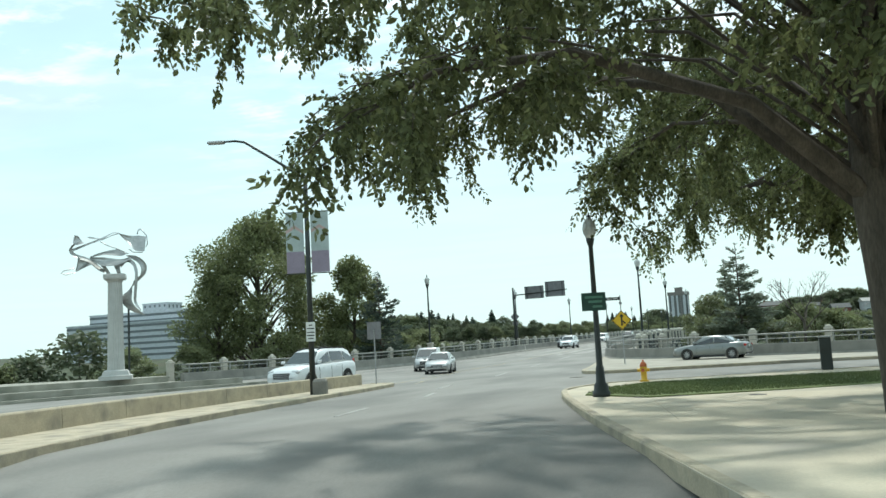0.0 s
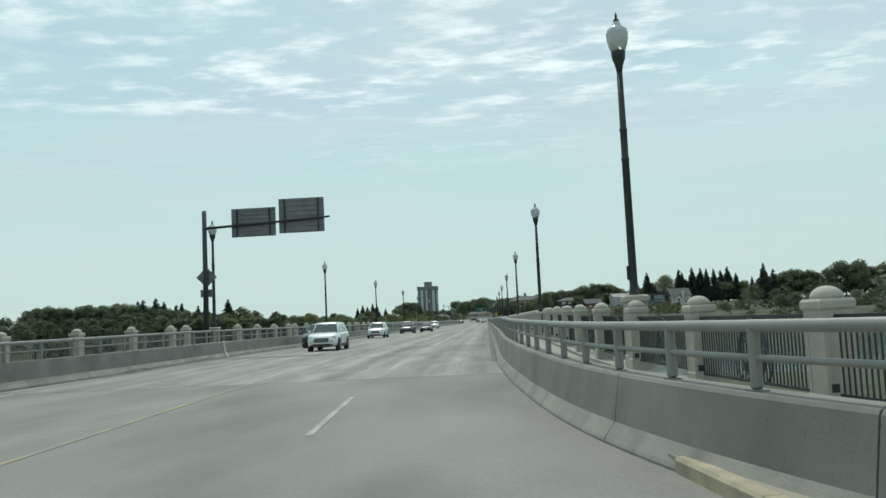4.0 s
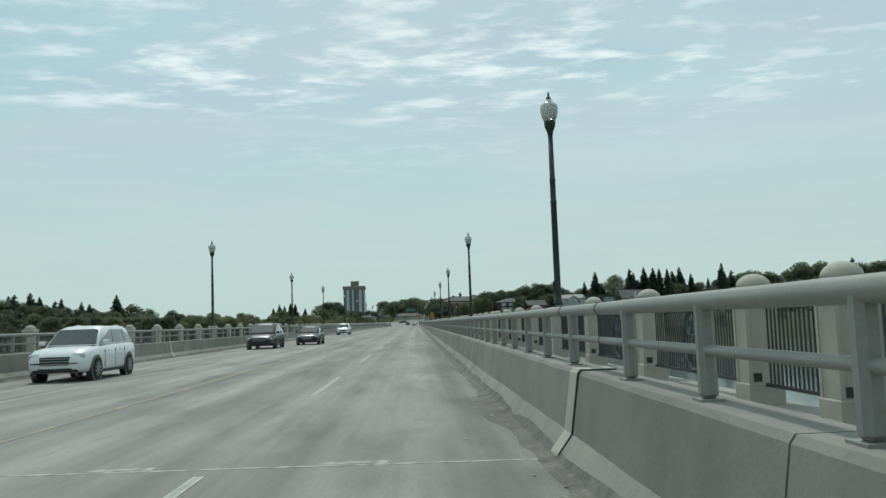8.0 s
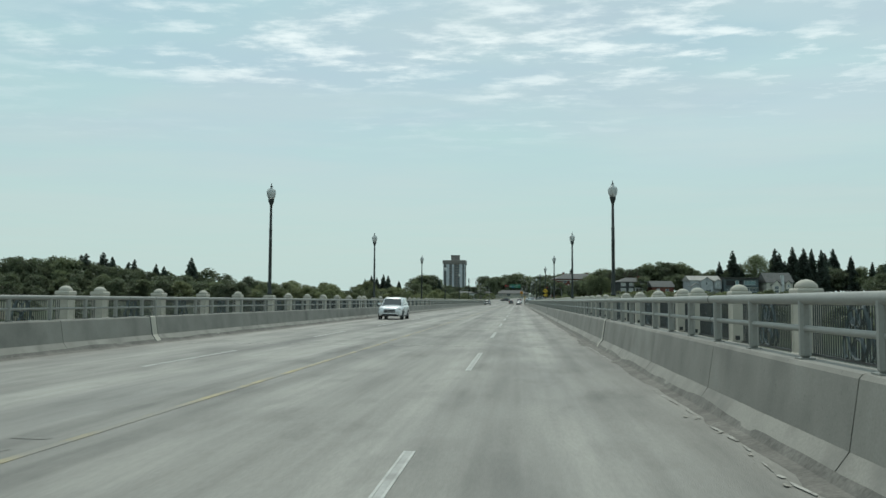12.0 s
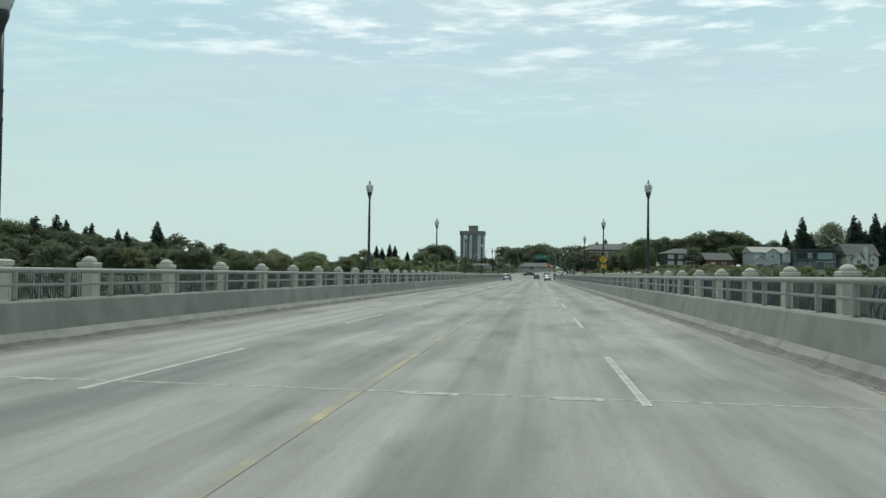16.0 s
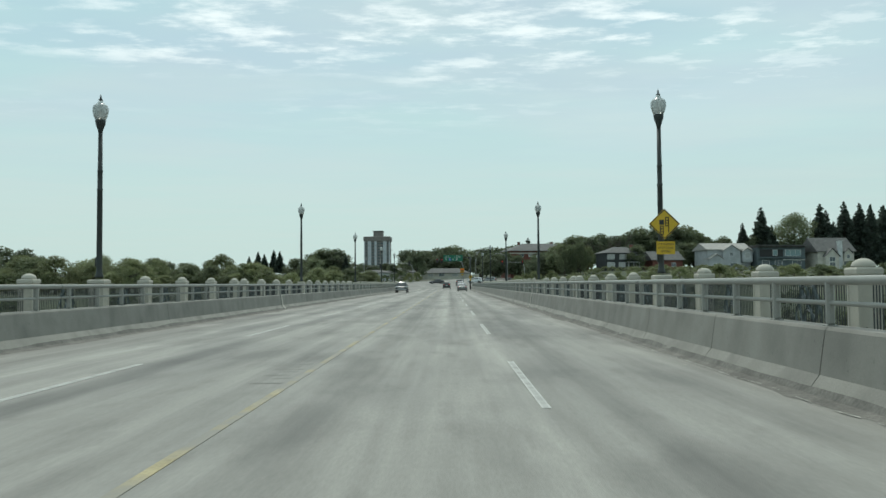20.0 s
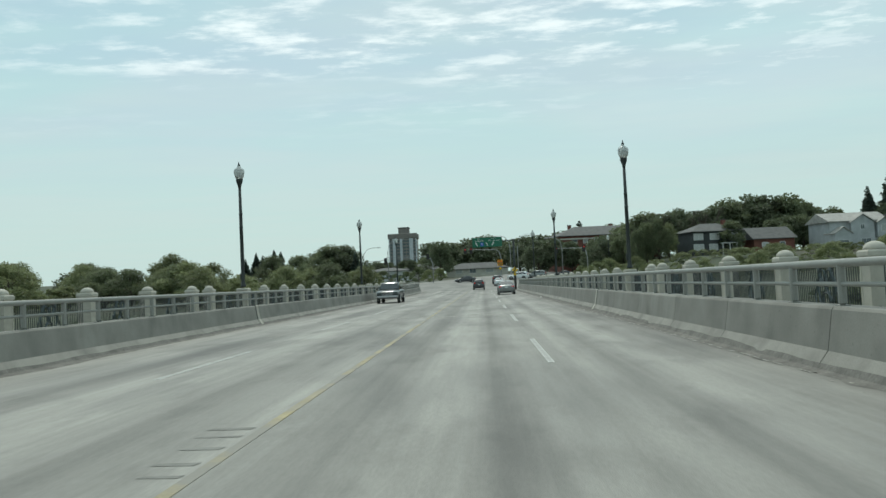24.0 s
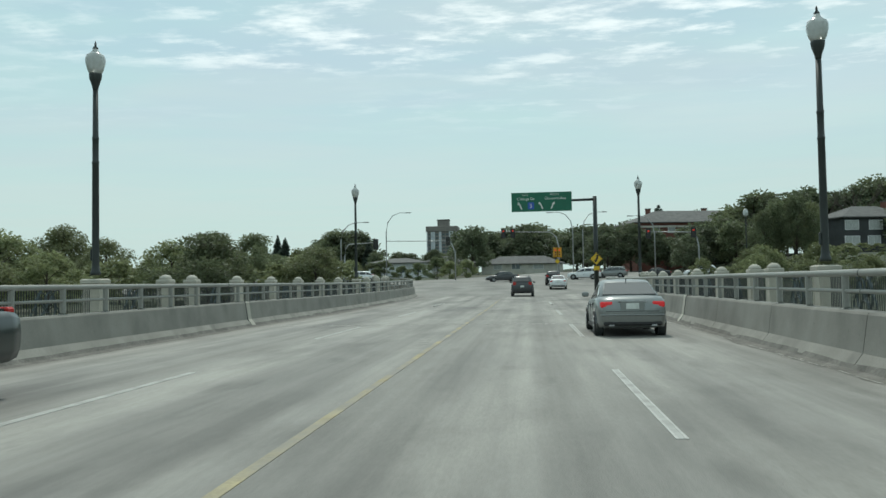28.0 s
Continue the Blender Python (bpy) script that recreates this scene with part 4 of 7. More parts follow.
for i in range(34):
    woods.add(prng.choice(far_broad), -140 - i * 6.5 - prng.random() * 5, 462 + prng.random() * 40, 10.6 + 4.4 * prng.random(), wide=1.25 + 0.3 * prng.random())
for i in range(24):
    x = -176 - i * 5 - prng.random() * 3
    plant(prng.choice(far_broad), x, 478 + prng.random() * 8, 12.5 + min(8, 0.15 * (-176 - x)) + prng.random() * 2 - hill(x, 480), wide=1.05)
# beyond the crossing
for i in range(30):
    x = -62 + i * 4.2 + prng.random() * 3
    plant(prng.choice(far_broad), x, 588 + prng.random() * 28, (11.8 + prng.random() * 2.4 - 0.02 * abs(x)) * (0.5 if -47 < x < -18 else 1.0), wide=1.5)
for x, y, h in ((-10.5, 545, 11.0), (-20, 552, 6), (-26, 540, 5), (-32, 536, 5.5), (16, 560, 9), (22, 566, 10)):
    plant(prng.choice(far_broad), x, y, h, wide=1.1)
for i in range(16):
    plant(prng.choice(bush), -48 + i * 2.6 + prng.random(), 478 + prng.random() * 12 + (8 if i > 9 else 0), (4.0 if i < 6 else 2.6) + prng.random() * 1.6, wide=1.2)
# far bank, right of the bridge
for x, y, h in ((19, 412, 3.2), (22, 424, 3.8), (25, 431, 4.3), (29, 428, 4.3), (28, 415, 3.0), (45, 425, 4.0), (50, 430, 4.4), (36, 412, 3.4), (54, 426, 4.0), (62, 430, 5.2), (68, 428, 4.8), (21, 440, 3.2)):
    plant(fine_bush[0], x, y, h, wide=1.15)
for x, y, top in ((40.5, 488, 12.5), (43, 490, 14.2), (45.6, 488, 14.9), (48.5, 490, 13.4)):
    plant(prng.choice(fine_broad), x, y, top - hill(x, y), wide=0.65)
for i in range(26):
    plant(prng.choice(bush), 72 + i * 6 + prng.random() * 4, 424 + prng.random() * 16, 4.2 + prng.random() * 2.2, wide=1.3)
for x, y, h in ((31, 498, 7), (35, 503, 8), (39, 500, 8), (40, 512, 9), (46, 520, 9.5), (43, 497, 7), (36, 520, 8), (48, 522, 12.5), (54, 516, 11.5), (43, 522, 11), (52, 527, 12.5), (58, 523, 12.5), (38, 524, 9.5), (84, 518, 8.5), (88, 520, 9.5), (91.5, 518, 9), (95, 521, 9), (72, 521, 8), (18.5, 520, 9.5), (23.5, 523, 10.0), (28, 520, 8.5), (44, 560, 12), (70, 528, 11), (76, 534, 12.5), (82, 530, 13.6), (88, 536, 14), (94, 532, 13.2), (63, 530, 10), (58, 538, 9.5), (101, 540, 12), (48, 532, 8), (66, 500, 8),
                (170, 520, 12.4), (182, 530, 11.8), (195, 525, 13.6), (210, 520, 12.4), (225, 530, 13.6), (240, 522, 12.4), (258, 530, 14.3), (275, 525, 13), (292, 530, 13.6), (310, 528, 13.6), (330, 530, 14.9), (350, 528, 13.6), (112, 548, 11.9), (152, 540, 13.6), (105, 518, 8.5), (126, 520, 9.3), (84, 512, 6.8), (145, 520, 9.3), (33, 508, 7), (31, 524, 7), (35, 527, 8.5), (40, 529, 9), (45, 531, 9), (68, 512, 9)):
    plant(prng.choice(far_broad), x, y, h, wide=1.25)
for x, y, h in ((188, 500, 21), (196, 506, 18), (182, 560, 23), (176, 556, 20), (36, 566, 14)):
    plant(prng.choice(far_spruce), x, y, h * (1.0 + 0.2 * prng.random()), wide=0.8 + 0.3 * prng.random())
for x, top in ((109.5, 21.7), (116.3, 27.2), (120, 21), (137.6, 28.3), (139.8, 26), (146.5, 29), (152, 28.4), (156, 28), (160.8, 27.6), (175.5, 24.5), (186, 21.5), (277, 30.5), (150, 24), (142.5, 22)):
    plant(prng.choice(far_spruce), x, 518, top * 1.06 - hill(x, 518), wide=0.74 + 0.2 * prng.random())
for x, top in ((61, 17.8), (66, 18.8), (70.5, 19.8), (76, 21.0), (82, 21.9), (85.6, 22.2), (91, 21.4), (95.6, 19.8), (99, 17.8), (104, 16)):
    plant(prng.choice(far_broad), x, 530, top - hill(x, 530), wide=1.15)
for x, top in ((112.5, 17.5), (121, 18), (134, 17), (167, 19.5), (171, 18.5), (180, 19), (193, 20.3), (199, 20.8), (204, 22), (209, 23.5), (213, 24.6), (219, 24.0), (224, 23.6), (231, 22.0), (238, 24.5), (245, 28.4), (250, 27), (256, 28.4), (262, 26), (268, 24.6), (275, 26), (284, 27), (294, 28), (305, 28), (316, 29), (330, 30)):
    plant(prng.choice(far_broad), x, 518 + prng.random() * 8, top - hill(x, 520), wide=0.95 + 0.35 * prng.random())
round_tree = broadleaf("big round tree with spreading limbs behind the houses", 21, 8.2, 97, 9000, 0.34, LEAF, 0.34, 30)
round_tree.matrix_basis = Matrix.Translation((128, 518, 25.2 - 21 * 0.95)) @ Matrix.Diagonal((0.95, 0.95, 0.95, 1))
for i in range(46):
    x = 168 + i * 7 + prng.random() * 5
    woods.add(prng.choice(far_broad), x, 470 + prng.random() * 70, 7 + prng.random() * 3.5, wide=1.5)
for i in range(60):
    woods.add(prng.choice(bush + far_broad[:2]), 160 + i * 5 + prng.random() * 4, 400 + prng.random() * 50, 5.5 + prng.random() * 3, wide=1.5)
# shrubs on the slope below the houses
for i in range(110):
    x, y = 30 + i * 1.1 + prng.random() * 3, 436 + prng.random() * 40
    shrubs.add(prng.choice(bush), x, y, 1.3 + prng.random() * 1.3, wide=2.2)
for i in range(26):
    shrubs.add(bush[0], 49 + i * 2.6, 490 + 0.06 * i * 2.6 + prng.random(), 1.3 + prng.random() * 0.4, wide=2.0)
for i in range(40):
    x = -42 - i * 3.2 - prng.random() * 3
    woods.add(prng.choice(far_broad + bush), x, -50 - 0.14 * -x + prng.random() * 16, 4.6 + prng.random() * 2.6, wide=1.4)
# thickets down the far bank to the water
for sx, n_b in ((1, 78), (-1, 56)):
    for i in range(n_b):
        x, y = sx * (20 + i * 3.9 + prng.random() * 4), 334 + prng.random() * 44 + 0.04 * i
        h = min(6.0, 1.0 - hill(x, y)) * (0.8 + 0.2 * prng.random())
        if h > 1.4:
            woods.add(prng.choice(bush), x, y, h, wide=1.9, thin=7)
woods.finish("far_woods", "green mixed woods along the river banks", LEAF_DARK)
shrubs.finish("bank_shrubs", "low green shrubs on the slopes of the far bank", LEAF_LIGHT)
# near bank, outside the curved balustrades
for i in range(12):
    plant(prng.choice(bush), -24 - i * 5.5 - prng.random() * 3, -34 - prng.random() * 12 - i * 1.4, 3.6 + prng.random() * 1.2, wide=1.4)
for i in range(8):
    plant(prng.choice(bush), -13 - i * 3.0, -16 - prng.random() * 10, 3.6 + prng.random(), wide=1.3)
for i in range(13):
    plant(prng.choice(fine_bush), 17 + i * 3.4 + prng.random() * 2, -33 - 0.7 * i - prng.random() * 6, 3.7 + prng.random() * 1.3, wide=1.3)

LEAF_BIG = leaf_mat("cottonwood_leaves", (0.165, 0.185, 0.082), 0.38)
for lab, x, y, top, spread, seed, n, blobs in (("large spreading tree behind the balustrade", -31, -31.5, 16.6, 9.2, 71, 40000, 64), ("loose leafy tree beside the plaza", -32, -37.5, 10.8, 3.8, 72, 7000, 22),
                                               ("small round leafy tree behind the balustrade", -21.1, -27.2, 11.6, 4.2, 73, 15000, 24)):
    h = top - hill(x, y)
    t = broadleaf(lab, h, spread, seed, n, 0.2, LEAF_BIG, 0.06, blobs, clump=0.72)
    t.matrix_basis = Matrix.Translation((x, y, hill(x, y)))
for x, y, h, seed, lab, leaf in ((-14.75, -34.2, 9.7 - hill(-14.75, -34.2), 81, "dark ragged pine behind the balustrade", NEEDLE), (20.1, -37.8, 9.7, 82, "tall open grey-green pine behind the barrier", NEEDLE_GREY), (18.9, -31.0, 8.8, 83, "open grey-green pine behind the barrier", NEEDLE_GREY), (31, -43, 7.0, 85, "open grey-green pine behind the barrier", NEEDLE_GREY), (38, -45, 8.0, 86, "open grey-green pine behind the barrier", NEEDLE_GREY)):
    t = conifer(lab, h, h * 0.36, seed, 5600 if leaf is NEEDLE else 7000, 0.14 if leaf is NEEDLE else 0.125, leaf, 0.1, ragged=0.36)
    t.matrix_basis = Matrix.Translation((x, y, hill(x, y)))
t = thing("bare_tree", "leafless grey tree with fine upright branches", "tree", Matrix.Translation((24.6, -42.0, hill(24.6, -42.0))))
bm = bmesh.new()
brng = random.Random(9)
tube(bm, [(0, 0, -0.5), (0.1, 0, 3)], 0.16, 7, 0.1)


def twig(p, d, L, r, depth):
    e = p + d * L
    tube(bm, [p, p + d * L * 0.5 + Vector((brng.uniform(-1, 1), brng.uniform(-1, 1), 0.4)) * L * 0.07, e], r, 4, r * 0.5)
    if depth:
        for _ in range(3):
            twig(e, (d + Vector((brng.uniform(-1, 1), brng.uniform(-1, 1), brng.uniform(-0.1, 0.8))) * 0.75).normalized(), L * 0.68, r * 0.55, depth - 1)


for k in range(5):
    twig(Vector((0.1, 0, 2.2 + 0.25 * k)), Vector((math.cos(k * 1.3), math.sin(k * 1.3), 1.1)).normalized(), 1.7, 0.07, 3)
part("branch", bm, BARK, t)
for x, y, k in ((50, 508, 1.7), (57, 512, 1.5), (44, 503, 1.4), (63, 509, 1.9)):
    copy_thing(t, Matrix.Translation((x, y, hill(x, y))) @ Matrix.Rotation(x, 4, "Z") @ Matrix.Diagonal((k, k, k, 1)))

# the elm over the street corner
elm = thing("elm_tree", "big street elm with a thick dark trunk and hanging leafy boughs", "tree", Matrix.Translation((23.2, -96.6, gz(-96) + 0.14)))
bm = bmesh.new()
tube(bm, [(0.15, 0, -0.4), (0.1, 0, 0.4), (0, 0, 2.0), (-0.15, 0.1, 3.6), (-0.1, 0.3, 6), (0.3, 0.2, 9), (0.4, 0.4, 12)], 0.52, 14, 0.18)
erng = np.random.default_rng(17)
pos, aim = [], []
DOWN = np.array([0, 0, -1.0])
LIFT = {1: 1.0, 9: 0.5, 3: -0.9, 11: -1.5, 16: -1.2, 19: -0.9, 24: -2.0}
STRETCH = {17: 1.12, 30: 1.05, 9: 0.9, 22: 0.95, 4: 0.92}
for i in range(66):
    a = i * 2.39996 + 0.4
    u = i / 65
    west = max(0.0, -math.cos(a))
    reach = (5.8 + 6.4 * west) * (0.5 + 0.58 * ((i * 0.618) % 1) ** 0.7) * (1.0 + 0.25 * math.sin(3 * u)) * (1 - 0.25 * u) * STRETCH.get(i, 1.0)
    top = 5.75 + 5.6 * u + 0.16 * max(0, reach - 8) + erng.uniform(-0.4, 0.6) + LIFT.get(i, 0.0)
    s = np.array([-0.1, 0.1, 3.2 + 4.5 * u])
    out = np.array([math.cos(a), math.sin(a), 0])
    line = [s, s + out * reach * 0.25 + [0, 0, (top - s[2]) * 0.7], out * reach * 0.6 + [0, 0, top], out * reach * 0.85 + [0, 0, top - 0.35], out * reach + [0, 0, top - erng.uniform(0.7, 1.3)]]
    line = [np.array(p) for p in line]
    tube(bm, line, 0.17 if i in (1, 4) else 0.085 if i < 9 else 0.045, 6, 0.01)
    for k in range(14):
        f = 1.2 + 2.8 * ((k + erng.uniform(0, 1)) / 14) ** 0.75
        j = min(3, int(f))
        c = line[j] * (1 - f + j) + line[j + 1] * (f - j)
        d = out * erng.uniform(-0.2, 0.9) + erng.normal(size=3) * np.array([0.7, 0.7, 0.35]) + DOWN * 0.1
        L = erng.uniform(0.7, 1.7)
        e = c + d / np.linalg.norm(d) * L + DOWN * 0.35 * L
        tube(bm, [c, (c + e) / 2 + [0, 0, 0.12 * L], e], 0.02, 4, 0.006)
        # drooping twigs with leaves in two ranks
        for _ in range(erng.integers(8, 14)):
            g = erng.uniform(0.25, 1.0)
            p0 = c * (1 - g) + e * g
            td = erng.normal(size=3) * 0.55 + DOWN * erng.uniform(0.5, 1.2) + d * 0.2
            TL = erng.uniform(0.35, 0.95)
            td /= np.linalg.norm(td)
            m_ = int(TL * 34)
            h = np.linspace(0.08, 1, m_)[:, None]
            sidew = np.cross(td, erng.normal(size=3))
            sidew /= np.linalg.norm(sidew)
            rank = np.where(np.arange(m_) % 2, 1.0, -1.0)[:, None]
            pos.append(p0 + td * TL * h + DOWN * 0.22 * TL * h ** 2 + sidew * rank * 0.055 + erng.normal(size=(m_, 3)) * 0.03)
            aim.append(td * 0.7 + sidew * rank * 0.8 + DOWN * 0.5 + erng.normal(size=(m_, 3)) * 0.35)
part("trunk", bm, BARK, elm, smooth=True)
part("crown", leaves_mesh("crown", np.concatenate(pos), np.concatenate(aim), 0.074, LEAF_ELM, erng, 0, 1.75, True), LEAF_ELM, elm)
copy_thing(elm, Matrix.Translation((27.4, -77.6, gz(-77.6) + 0.14)) @ Matrix.Rotation(-0.6, 4, "Z") @ Matrix.Diagonal((1.05, 1.05, 1.24, 1)))


# ---- lettering ----
def letters(words, height, material, parent, m, name="lettering", align="CENTER"):
    """Raised words in the built-in font, as one mesh lying in the local x-z plane, facing -y."""
    cu = bpy.data.curves.new("words", "FONT")
    cu.body, cu.size, cu.extrude, cu.align_x, cu.align_y, cu.resolution_u = words, height * 1.38, 0.004, align, "CENTER", 2
    ob = bpy.data.objects.new("words", cu)
    scene.collection.objects.link(ob)
    me = bpy.data.meshes.new_from_object(ob.evaluated_get(bpy.context.evaluated_depsgraph_get()))
    bpy.data.objects.remove(ob)
    bpy.data.curves.remove(cu)
    me.name = name
    me.materials.clear()
    me.materials.append(material)
    return part(name, me, material, parent, at=m @ Matrix.Rotation(math.pi / 2, 4, "X"))


def flat(bm, pts, thick, m=None):
    """A plate over an outline of (x, z), facing -y, its back at y = 0."""
    a = [bm.verts.new((x, -thick, z)) for x, z in pts]
    b = [bm.verts.new((x, 0, z)) for x, z in pts]
    k = len(pts)
    bm.faces.new(a), bm.faces.new(b[::-1])
    for i in range(k):
        bm.faces.new((a[i], b[i], b[(i + 1) % k], a[(i + 1) % k]))
    if m is not None:
        bmesh.ops.transform(bm, matrix=m, verts=a + b)
    return bm


def rect(x0, x1, z0, z1):
    return [(x0, z0), (x1, z0), (x1, z1), (x0, z1)]


SIGN_Y = mat("yellow_sign_sheet", (0.62, 0.40, 0.02), 0.5, var=0.05, scale=3, fine=20, bump=0.0)
SIGN_G = mat("green_sign_sheet", (0.012, 0.13, 0.075), 0.45, var=0.06, scale=3, fine=20, bump=0.0)
SIGN_PALE = mat("faded_sign_print", (0.10, 0.24, 0.18), 0.5, var=0.1, bump=0.0)
SIGN_W = mat("white_sign_sheet", (0.68, 0.70, 0.68), 0.5, var=0.05, scale=3, fine=20, bump=0.0)
SIGN_K = mat("black_sign_ink", (0.02, 0.02, 0.02), 0.5, var=0.1, bump=0.0)
SIGN_B = mat("blue_sign_sheet", (0.03, 0.10, 0.42), 0.45, var=0.05, bump=0.0)
SIGN_BACK = mat("bare_aluminium_sign_back", (0.20, 0.20, 0.21), 0.5, 0.3, var=0.12, scale=2, fine=14, bump=0.1)
SIGNAL_Y = mat("signal_yellow_housing", (0.55, 0.28, 0.02), 0.5, var=0.08, bump=0.0)
RED_ON = bpy.data.materials.new("red_signal_light")
RED_ON.use_nodes = True
RED_ON.node_tree.nodes["Principled BSDF"].inputs["Base Color"].default_value = (0.5, 0.02, 0.01, 1)
RED_ON.node_tree.nodes["Principled BSDF"].inputs["Emission Color"].default_value = (1, 0.06, 0.03, 1)
RED_ON.node_tree.nodes["Principled BSDF"].inputs["Emission Strength"].default_value = 0.45
LENS_OFF = mat("dark_signal_lens", (0.03, 0.03, 0.025), 0.3, var=0.1, bump=0.0)


def post_of(bm, h, r=0.035):
    return tube(bm, [(0, 0, -0.2), (0, 0, h)], r, 8)


def diamond(parent, z, half, material, back=False, y=-0.05):
    bm = bmesh.new()
    flat(bm, [(0, z - half), (half, z), (0, z + half), (-half, z)], 0.012, Matrix.Translation((0, y, 0)))
    p = part("sign_face", bm, material, parent)
    if not back:
        bm = bmesh.new()
        for k, (x0, z0, x1, z1) in enumerate(((0, -1, 1, 0), (1, 0, 0, 1), (0, 1, -1, 0), (-1, 0, 0, -1))):
            f = half * 0.93
            w = half * 0.03
            d = Vector((x1 - x0, z1 - z0)).normalized()
            nrm = Vector((-d.y, d.x)) * w
            flat(bm, [(x0 * f + nrm.x, z + z0 * f + nrm.y), (x1 * f + nrm.x, z + z1 * f + nrm.y), (x1 * f - nrm.x, z + z1 * f - nrm.y), (x0 * f - nrm.x, z + z0 * f - nrm.y)], 0.004, Matrix.Translation((0, y - 0.012, 0)))
        part("border", bm, SIGN_K, p)
    return p


# ---- street corner at the near end ----
corner = [(15.3, -86.6), (15.4, -84.2), (16.4, -81.4), (21.4, -78.6), (26.8, -75.8), (41, -71), (70, -66), (70, -150), (36, -150), (28, -128), (23.9, -114), (20.6, -104), (17.5, -94.6)]
side_walk = thing("sidewalk_corner", "pale concrete street corner with a raised kerb", "sidewalk", kind="structure")
bm = bmesh.new()
prism(bm, corner, -0.1, 0.15)
bmesh.ops.triangulate(bm, faces=[f for f in bm.faces if len(f.verts) > 4])
part("paving", bm, WALK, side_walk)


def kerb_along(pts, parent, w=0.18, step=2.4, out=1):
    """Kerb stones along a line, each a block of its own."""
    fine = smooth_line(pts, 0.4)
    k = max(1, int(step / 0.4))
    i = 0
    while i < len(fine) - 1:
        j = min(i + k, len(fine) - 1)
        bm = bmesh.new()
        sweep(bm, fine, [(0.0, -0.1), (0.0, 0.13), (0.03, 0.165), (w, 0.165), (w, -0.1)], i, j, out)
        for v in bm.verts:
            c = Vector((0.5 * (fine[i][0] + fine[j][0]), 0.5 * (fine[i][1] + fine[j][1]), v.co.z))
            v.co += (c - v.co).normalized() * 0.008
        part("kerb_stone", bm, KERB, parent)
        i = j


kerb_along([(36, -150), (28, -128), (23.9, -114), (20.6, -104), (17.5, -94.6), (15.3, -86.8), (15.2, -84.0), (16.4, -81.3), (21.4, -78.4), (26.8, -75.6), (41, -70.8), (70, -65.8)], side_walk, out=-1)
bm = bmesh.new()
for a, b in (((15.6, -86), (40, -92)), ((17.3, -90.2), (42, -97)), ((18.8, -95), (24, -96.2)), ((17.6, -86.6), (19.6, -97)), ((20.4, -87.4), (22.4, -97)), ((23.4, -88.2), (25.4, -97))):
    d = (Vector(b) - Vector(a)).normalized()
    nrm = Vector((-d.y, d.x)) * 0.012
    q = [Vector(a) + nrm, Vector(b) + nrm, Vector(b) - nrm, Vector(a) - nrm]
    bm.faces.new([bm.verts.new((p.x, p.y, gz(p.y) + 0.156)) for p in q])
part("paving_joint", bm, KERB, side_walk)
GRASS = mat("mown_grass", (0.14, 0.175, 0.065), 0.95, var=0.25, scale=1.5, fine=25, bump=0.8, bscale=40)
lawn_out = [(16.5, -89.2), (16.4, -86.4), (17.6, -83.4), (21.5, -82.0), (25.4, -80.9), (32, -78.5), (40, -76), (40, -84), (31, -85.6), (25.2, -87.0), (21.6, -89.4), (18.4, -90.9)]
bm = bmesh.new()
prism(bm, lawn_out, 0.1, 0.19)
bmesh.ops.triangulate(bm, faces=[f for f in bm.faces if len(f.verts) > 4])
tagged(part("lawn", bm, GRASS), "strip of mown green grass on the street corner", "lawn", kind="structure")
grng = np.random.default_rng(8)
pts = np.array([(x, y) for x, y in zip(grng.uniform(16.5, 33, 70000), grng.uniform(-91, -78, 70000)) if np.interp(x, [16.5, 18.4, 21.6, 25.2, 31, 40], [-89.0, -90.7, -89.2, -86.8, -85.4, -83.8]) < y < np.interp(x, [16.5, 17.7, 21.5, 25.4, 32, 40], [-86.4, -83.6, -82.2, -81.1, -78.7, -76.2])])
pos = np.c_[pts, [gz(y) + 0.22 for _, y in pts]]
tagged(part("grass_blades", leaves_mesh("grass_blades", pos, np.c_[grng.normal(size=(len(pts), 2)) * 0.4, np.ones(len(pts))], 0.026, leaf_mat("grass_blade", (0.14, 0.175, 0.07), 0.2), grng, 0, 2.2), LEAF), "short green grass blades on the lawn", "grass", kind="stuff")

isle = [(10.8, -55.2), (11.8, -63.2), (12.35, -67.6), (13.2, -68.9), (14.6, -68.8), (16.3, -67.7), (20.6, -65.6), (27, -63.6), (49, -61), (32.7, -57.8), (23.5, -55.2), (17.4, -53.2), (13.3, -50.7), (10.4, -46.4), (9.0, -41.2)]
island = thing("merge_island", "pale concrete traffic island with a worn kerb", "traffic island", kind="structure")
bm = bmesh.new()
prism(bm, isle, -0.1, 0.15)
bmesh.ops.triangulate(bm, faces=[f for f in bm.faces if len(f.verts) > 4])
part("paving", bm, ISLE, island)
kerb_along([(9.0, -41.5), (10.7, -55.2), (11.7, -63.2), (12.2, -67.6), (13.2, -69.1), (14.7, -69.0), (16.4, -67.9), (20.7, -65.8), (27, -63.8), (49, -61.2)], island, out=1)

# median with its low wall
median = thing("median", "concrete median with a low stained wall", "median", kind="structure")
bm = bmesh.new()
prism(bm, [(3.1, -74.4), (4.3, -74.6), (5.0, -79), (6.0, -88), (7.6, -97), (12, -112), (22, -140), (14, -140), (5, -112), (1.2, -97), (0.4, -88), (1.2, -79)], -0.1, 0.15)
bmesh.ops.triangulate(bm, faces=[f for f in bm.faces if len(f.verts) > 4])
part("paving", bm, KERB, median)
kerb_along([(3.0, -74.3), (4.4, -74.6), (5.1, -79), (6.1, -88), (7.7, -97), (12.1, -112), (22, -140)], median, out=-1)
